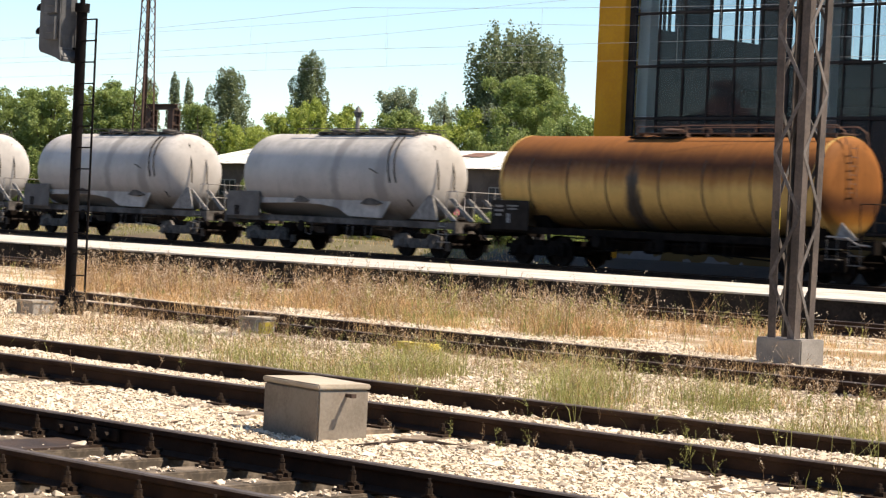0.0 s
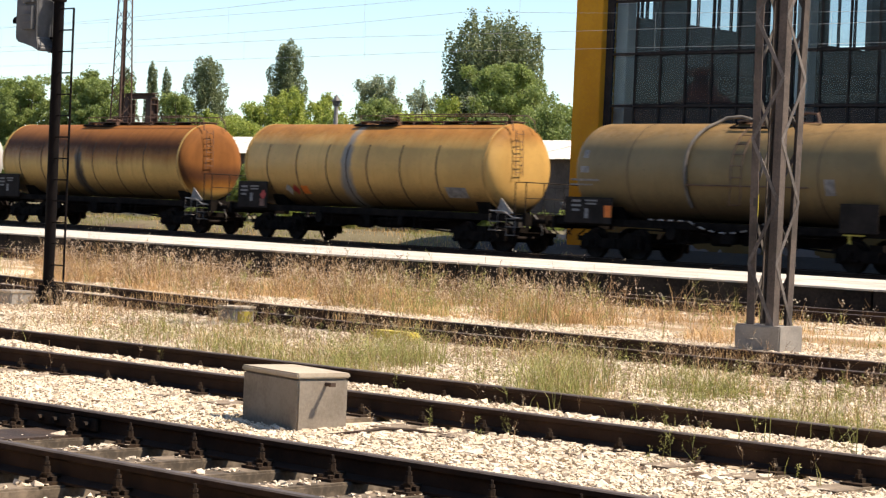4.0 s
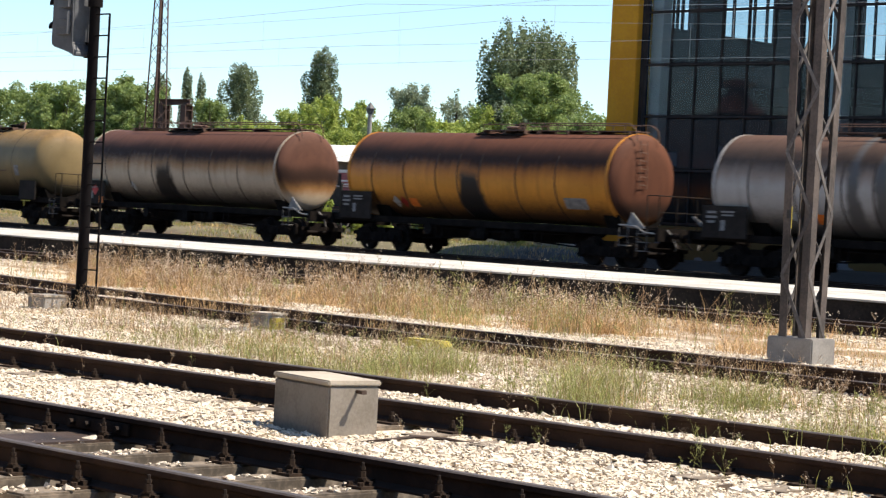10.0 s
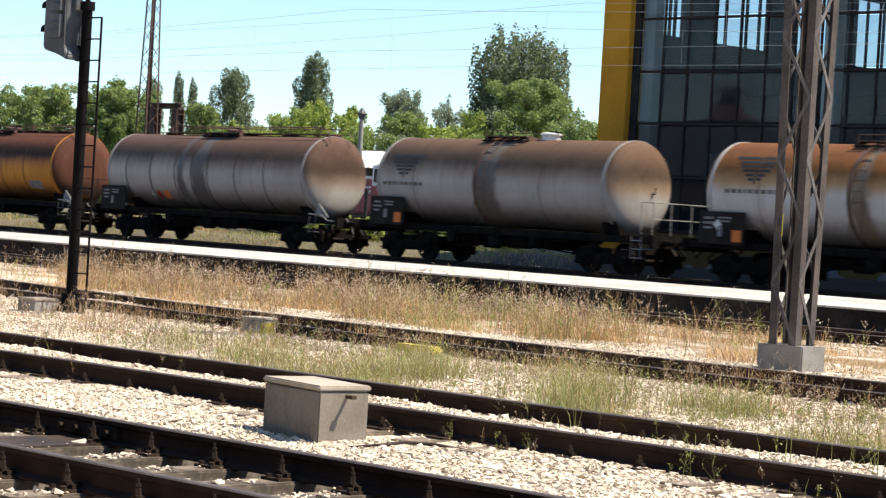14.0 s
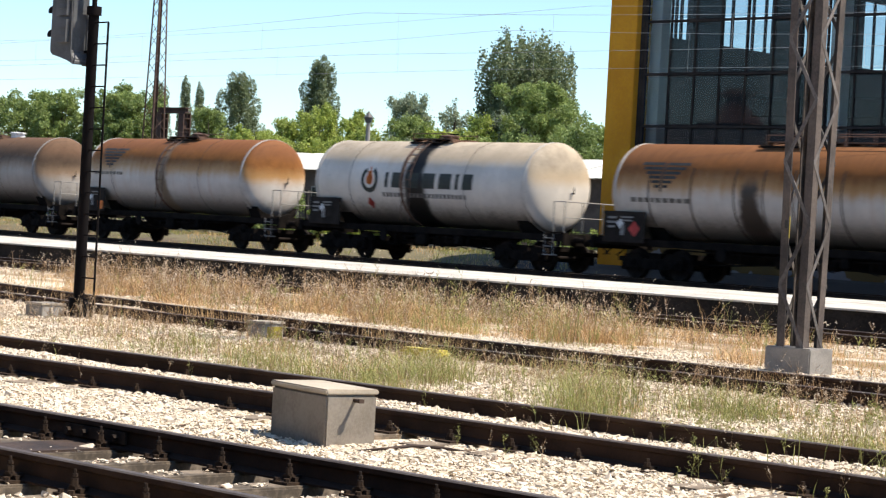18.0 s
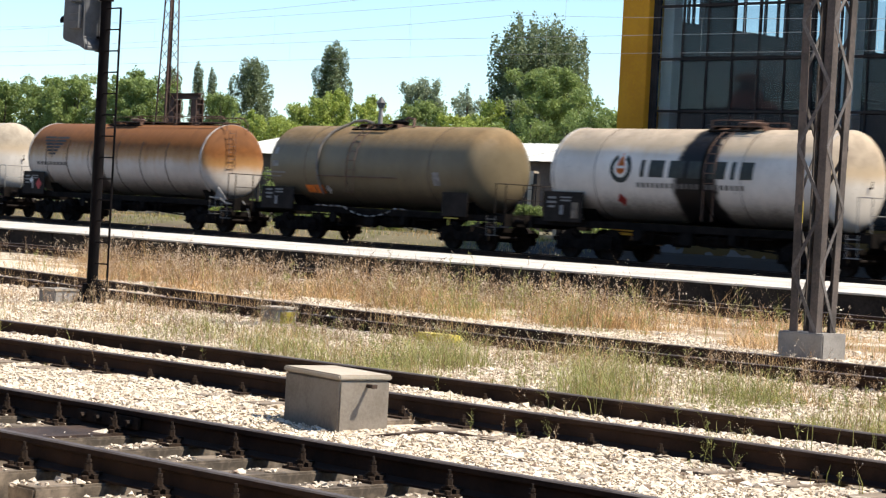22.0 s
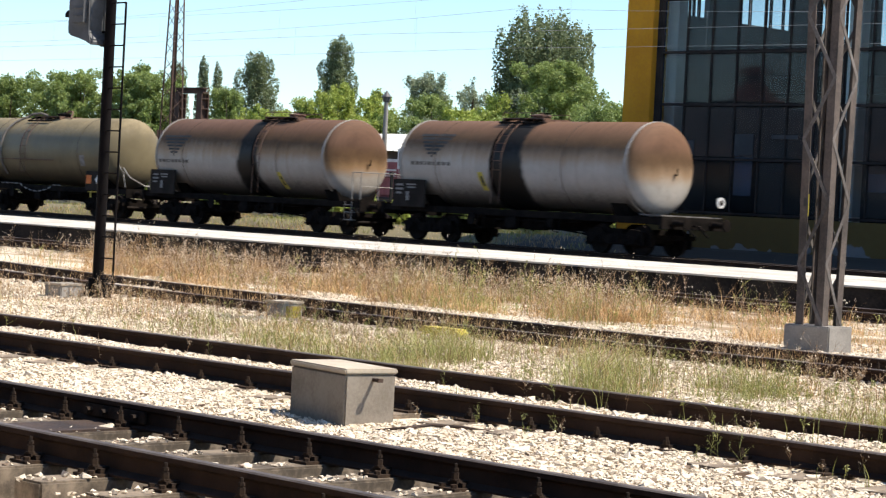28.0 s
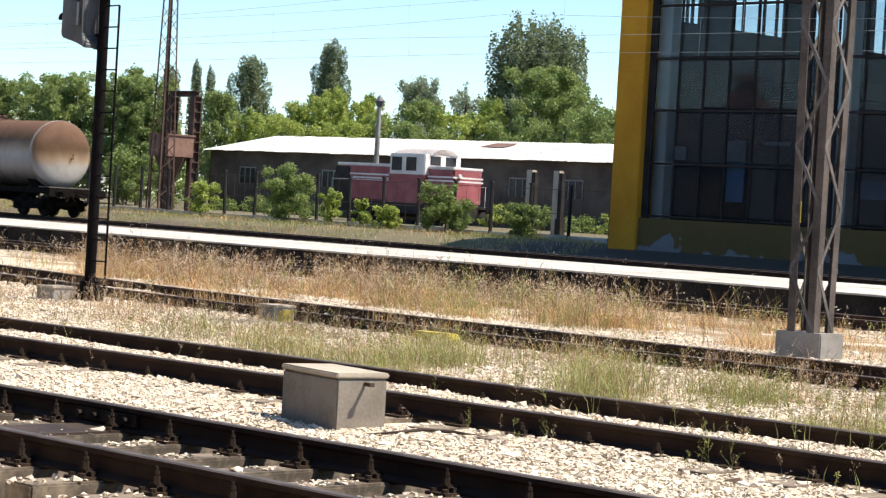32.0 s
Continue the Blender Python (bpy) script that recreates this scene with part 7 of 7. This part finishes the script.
def field():
    heads = []

    def sow(name, label, ya, yb, dense, freq, cut, lo, hi, mat, every, wide=(0.0016, 0.0036), lean=(0.05, 0.5), where=None):
        x, y = clumped(ya, yb, dense, freq, cut, where)
        n = len(x)
        h = rng.uniform(lo, hi, n) * rng.uniform(0.5, 1.0, n) ** 0.5
        h *= np.array([max(0.15, 0.58 + 2.3 * noise.noise(Vector((a * 0.62, b * 0.8, 8.0)))) for a, b in zip(x, y)])
        p = blades(name, label, x, y, h, rng.uniform(*lean, n), rng.uniform(*wide, n), mat)
        if every:
            heads.append(p[h > 0.55 * hi][::every])

    sow("dry_grass", "tall dry straw-coloured grass before the platform", 22.7, 29.2, 230, 0.8, 0.12, 0.10, 0.60, M["straw"], 3, (0.0014, 0.0034), (0.15, 1.3), TALL)
    sow("dry_grass", "brown dead stalks among the dry grass", 22.5, 29.2, 240, 0.9, 0.1, 0.10, 0.6, M["stalk"], 3, (0.0014, 0.0034), (0.1, 1.3), TALL)
    sow("dry_grass", "low matted dry grass", 22.0, 29.0, 520, 0.6, -0.10, 0.03, 0.2, M["straw"], 0, (0.003, 0.006), (0.4, 1.8), LOW)
    sow("dry_grass", "russet dry grass in clumps before the platform", 22.2, 29.0, 300, 0.5, 0.06, 0.05, 0.30, M["russet"], 9, (0.0018, 0.0042), (0.3, 1.6), LOW)
    sow("weeds", "green weeds among the dry grass", 21.8, 28.6, 260, 0.7, 0.08, 0.10, 0.5, M["weed"], 7, (0.0024, 0.005), (0.1, 0.9), GREEN)
    sow("weeds", "yellow-green weeds growing through ballast", 13.2, 15.8, 1350, 0.75, 0.1, 0.04, 0.36, M["weed"], 16, (0.0016, 0.0036), (0.2, 1.7), BELT)
    sow("weeds", "thin green weeds before the siding", 15.9, 17.6, 420, 0.8, 0.12, 0.05, 0.32, M["weed"], 26, (0.0016, 0.0036), (0.1, 0.9), BELT)
    sow("dry_grass", "dry bent grass among the weeds", 13.6, 18.0, 260, 0.7, 0.12, 0.06, 0.36, M["straw"], 16, (0.0014, 0.0032), (0.1, 1.0), DRY)
    sow("dry_grass", "brown dead stalks among the weeds", 13.4, 18.0, 240, 0.9, 0.1, 0.08, 0.42, M["stalk"], 10, (0.0013, 0.003), (0.1, 1.0), DRY)
    sow("dry_grass", "matted dry grass over the ballast", 14.4, 18.0, 520, 0.6, 0.0, 0.02, 0.09, M["straw"], 0, (0.002, 0.005), (0.7, 2.4), LITTER)
    sow("dry_grass", "dry weeds in the siding", 17.6, 20.4, 240, 0.9, 0.12, 0.06, 0.34, M["straw"], 10, (0.0016, 0.0036), (0.1, 1.0), DRY)
    sow("weeds", "thin weeds along the rail", 12.8, 13.6, 300, 1.0, 0.14, 0.06, 0.4, M["weed"], 12, (0.0016, 0.0034), (0.1, 0.9))
    sow("weeds", "single thin weeds in the ballast", 10.7, 12.6, 40, 1.4, 0.18, 0.08, 0.4, M["weed"], 3, (0.0018, 0.004), (0.1, 0.9), ((-1.6, 0.15), (-1.05, 0.25), (-0.95, 1.0), (-0.6, 1.0)))
    sow("dry_grass", "dry tufts along the platform track", 29.2, 32.3, 120, 0.8, 0.15, 0.08, 0.4, M["straw"], 12, (0.003, 0.006), (0.1, 0.9), TALL)
    # waste grass behind the train
    for n, lo, hi, mm, what in ((20000, 0.05, 0.24, "weed", "patchy green grass along the fence"), (9000, 0.05, 0.26, "straw", "dry grass along the fence")):
        y = rng.uniform(56.8, 67, n)
        x = rng.uniform(-1.62, -0.86, n) * y
        keep = np.array([noise.noise(Vector((a * 0.25, b * 0.4, 5.0 if mm == "weed" else 11.0))) > -0.05 for a, b in zip(x, y)])
        keep &= (x < -51.5) | (y < 57.5)
        keep &= (y > 57.3) | (rng.random(n) < 0.3)
        x, y = x[keep], y[keep]
        n = len(x)
        blades("waste_grass", what, x, y, rng.uniform(lo, hi, n), rng.uniform(0.1, 0.9, n), rng.uniform(0.006, 0.014, n), M[mm])
    # seed heads on the tallest stalks
    p = np.concatenate(heads)
    n = len(p)
    k = 3
    c = np.repeat(p, k, 0) + rng.normal(0, 0.016, (n * k, 3))
    s = rng.uniform(0.0028, 0.0052, (n * k, 1, 1)) * (0.3 + c[:, 1, None, None] / 20.0)
    tet = np.array([(1, 1, 1), (1, -1, -1), (-1, 1, -1), (-1, -1, 1)], float)
    v = (c[:, None] + tet[None] * s * rng.uniform(0.6, 1.2, (n * k, 4, 1))).reshape(-1, 3)
    f = (np.array([(0, 1, 2), (0, 3, 1), (0, 2, 3), (1, 3, 2)])[None] + 4 * np.arange(n * k)[:, None, None]).reshape(-1, 3)
    ob = new("seed_heads", soup("seed_heads", v, f, M["seed"]))
    tagged(ob, "brown seed heads on dry weeds", "seed heads", kind="stuff")


field()


def branching(name, label, ya, yb, dense, freq, cut, lo, hi, stem, head, where, specks=26):
    """Branching weeds: a stem, thin side shoots, and small leaves or seeds at their ends."""
    x, y = clumped(ya, yb, dense, freq, cut, where)
    n = len(x)
    z = np.interp(y, [a for a, _ in LEVELS], [b for _, b in LEVELS]) - 0.02
    base = np.stack([x, y, z], 1)
    h = rng.uniform(lo, hi, (n, 1)) * rng.uniform(0.6, 1.0, (n, 1))
    h *= np.array([[min(1.25, max(0.45, 0.95 + 1.3 * noise.noise(Vector((a * 0.7, b * 0.9, 4.0)))))] for a, b in zip(x, y)])
    tilt = rng.normal(0, 0.16, (n, 3)); tilt[:, 2] = 1.0
    top = base + tilt * h
    shoots = 9
    u = rng.uniform(0.2, 0.9, (n, shoots, 1))
    a = base[:, None] + (top - base)[:, None] * u
    d = rng.normal(0, 0.6, (n, shoots, 3)); d[..., 2] = np.abs(d[..., 2]) * 0.5 + 0.7
    b = a + d * h[:, None] * 0.26 * (1.1 - 0.5 * u)
    p0 = np.concatenate([base[:, None], a], 1).reshape(-1, 3)
    p1 = np.concatenate([top[:, None], b], 1).reshape(-1, 3)
    k = len(p0)
    side = np.cross(p1 - p0, rng.normal(size=(k, 3)))
    side /= np.linalg.norm(side, axis=1, keepdims=True) + 1e-9
    wide = (0.0004 + 0.00008 * p0[:, 1:2])
    v = np.stack([p0 - side * wide, p0 + side * wide, p1 + side * wide * 0.4, p1 - side * wide * 0.4], 1).reshape(-1, 3)
    ob = new(name, soup(name, v, np.arange(4 * k).reshape(-1, 4), stem))
    tagged(ob, label, "weeds", kind="stuff")
    # leaves or seeds along the outer half of the shoots
    pick = rng.integers(0, shoots, (n, specks))
    q = rng.uniform(0.35, 1.05, (n, specks, 1))
    i = np.arange(n)[:, None]
    c = (a[i, pick] * (1 - q) + b[i, pick] * q + rng.normal(0, 0.007, (n, specks, 3))).reshape(-1, 3)
    return ob, c, head


def seeds_at(name, label, c, mat, size):
    s = rng.uniform(0.6, 1.3, (len(c), 1)) * size * (0.4 + c[:, 1:2] / 22)
    e = rng.normal(size=(len(c), 3, 3))
    e /= np.linalg.norm(e, axis=2, keepdims=True)
    v = (c[:, None] + e * s[:, None]).reshape(-1, 3)
    ob = new(name, soup(name, v, np.arange(3 * len(c)).reshape(-1, 3), mat))
    tagged(ob, label, "weeds", kind="stuff")


def weeds():
    for name, label, ya, yb, dense, freq, cut, lo, hi, stem, head, where, size, what in (
            ("dry_weeds", "branching dry weeds with pale seeds in the field", 22.4, 29.6, 21.0, 0.9, 0.04, 0.22, 0.74, "stalk", "seed", TALL, 0.0085, "pale seeds of the dry weeds"),
            ("brown_weeds", "branching dark brown weeds in the field", 22.4, 29.8, 13.0, 0.8, 0.02, 0.2, 0.66, "stalk", "stalk", TALL, 0.009, "brown husks of the dead weeds"),
            ("brown_weeds", "branching dark brown weeds along the siding", 16.0, 18.6, 22.0, 0.9, 0.0, 0.12, 0.42, "stalk", "stalk", DRY, 0.009, "brown husks of the weeds by the siding"),
            ("brown_weeds", "thin brown weeds along the rails", 10.5, 13.0, 5.0, 1.2, 0.06, 0.12, 0.36, "stalk", "seed", ((-1.6, 0.35), (-1.3, 0.5), (-1.2, 0.1), (-1.0, 0.2), (-0.92, 1.0), (-0.6, 1.0)), 0.007, "pale seeds of the thin brown weeds"),
            ("green_weeds", "branching green weeds in the field", 21.5, 28.5, 7.0, 0.5, 0.0, 0.25, 0.7, "weed", "weed", GREEN, 0.013, "small leaves of the green weeds"),
            ("green_weeds", "branching green weeds in the ballast", 13.1, 16.6, 34.0, 0.8, -0.02, 0.10, 0.38, "weed", "weed", BELT, 0.011, "small leaves of the weeds in the ballast"),
            ("dry_weeds", "branching dry weeds in the ballast", 13.2, 18.4, 17.0, 0.6, -0.05, 0.14, 0.5, "stalk", "seed", None, 0.008, "seeds of the weeds in the ballast"),
            ("green_weeds", "single thin weeds beside the rails", 10.6, 13.0, 5.0, 1.3, 0.1, 0.12, 0.42, "weed", "weed", ((-1.6, 0.3), (-1.0, 0.4), (-0.92, 1.0), (-0.6, 1.0)), 0.010, "small leaves of the thin weeds")):
        ob, c, head = branching(name, label, ya, yb, dense, freq, cut, lo, hi, M[stem], head, where)
        seeds_at("weed_leaves" if head == "weed" else "weed_seeds" if head == "seed" else "weed_husks", what, c, M[head], size)


weeds()


# ---- overhead wires ----
def wires():
    for label, y, z, sag in (("thin overhead contact wire", 30.5, 6.6, 0.1), ("thin overhead carrier wire", 30.5, 7.6, 0.5), ("thin overhead contact wire", 52.5, 6.7, 0.1), ("thin overhead carrier wire", 52.5, 8.0, 0.6),
                             ("thin overhead contact wire", 46.3, 6.6, 0.1), ("thin overhead carrier wire", 46.3, 7.9, 0.6), ("thin overhead feeder wire", 57.0, 9.3, 0.5)):
        bm = bmesh.new()
        for k in range(5):
            xa = -215 + k * 55
            pts = [(xa + 55 * i / 12, y, z - sag * (1 - (2 * i / 12 - 1) ** 2)) for i in range(13)]
            line = pts if k == 0 else line + pts[1:]
        pipe(bm, line, 0.005, 4)
        w = thing("overhead_wire", label, "wire", "overhead wires")
        part("wire", bm, M["wire"], w)
        if "carrier" in label:
            for k in range(24):
                x = -170 + k * 6.4
                u = ((x + 215) % 55) / 55
                bm = bmesh.new()
                rod(bm, (x, y, z - sag * (1 - (2 * u - 1) ** 2)), (x, y, 6.55), 0.004, 3)
                part("dropper", bm, M["wire"], w)


wires()


def gantry(x):
    """Portal over the yard that carries the wires' ends."""
    g = thing("catenary_gantry", "steel catenary gantry across the yard tracks", "gantry", "gantries of the wires")
    for y in (27.0, 59.0):
        bm = bmesh.new()
        box(bm, x - 0.15, x + 0.15, y - 0.15, y + 0.15, -0.3, 10.0)
        part("post", bm, M["far_steel"], g)
    bm = bmesh.new()
    box(bm, x - 0.12, x + 0.12, 26.85, 59.15, 10.002, 10.3)
    part("beam", bm, M["far_steel"], g)
    for y, z in ((30.5, 6.6), (52.5, 6.7), (46.3, 6.6), (57.0, 9.3)):
        bm = bmesh.new()
        box(bm, x - 0.03, x + 0.03, y - 0.03, y + 0.03, z - 0.03, 10.004)
        part("hanger", bm, M["far_steel"], g)


gantry(-215.0), gantry(60.0)


# ---- what moves ----
def motions():
    # metres that the train has run, by seconds
    RUN = [(0, 0.00), (2, 14.94), (4, 29.81), (6, 44.78), (8, 60.03), (10, 75.66), (12, 91.53), (14, 107.92), (16, 124.92), (18, 142.49), (20, 160.45), (22, 178.67), (24, 196.71), (26, 214.51), (28, 232.38), (30, 250.21), (32, 267.96)]
    run_t, run_s = [a for a, _ in RUN], [b for _, b in RUN]

    def ran(t):
        i = min(max(int(t // 2), 0), len(RUN) - 2)
        p = [run_s[min(max(j, 0), len(RUN) - 1)] for j in (i - 1, i, i + 1, i + 2)]
        if i == 0:
            p[0] = 2 * p[1] - p[2]
        if i == len(RUN) - 2:
            p[3] = 2 * p[2] - p[1]
        u = t / 2 - i
        return p[1] + 0.5 * u * (p[2] - p[0] + u * (2 * p[0] - 5 * p[1] + 4 * p[2] - p[3] + u * (3 * (p[1] - p[2]) + p[3] - p[0])))

    for w, mid in WAGONS:
        walk(w, [(t, train_place(mid - ran(t))) for t in range(0, 33)])
    start = {w.name: mid for w, mid in WAGONS}
    for axle, dx, w in AXLES:
        # the wheels turn while their wagon is anywhere near the view
        rows = []
        for k in range(0, 481):
            t = k / 15
            x = start[w.name] - ran(t)
            if k in (0, 480) or -112 < x < -16:
                rows.append((t, k))
        x_in = max([start[w.name] - ran(t) for t, k in rows if -112 < start[w.name] - ran(t) < -16], default=0.0)
        x_out = min([start[w.name] - ran(t) for t, k in rows if -112 < start[w.name] - ran(t) < -16], default=0.0)
        made = []
        for t, k in rows:
            x = min(max(start[w.name] - ran(t), x_out), x_in)
            made.append((t, pose(dx, 0, WHEEL_R, 0, math.degrees((x - x_in) / WHEEL_R) % 360, 0)))
        walk(axle, made)


motions()
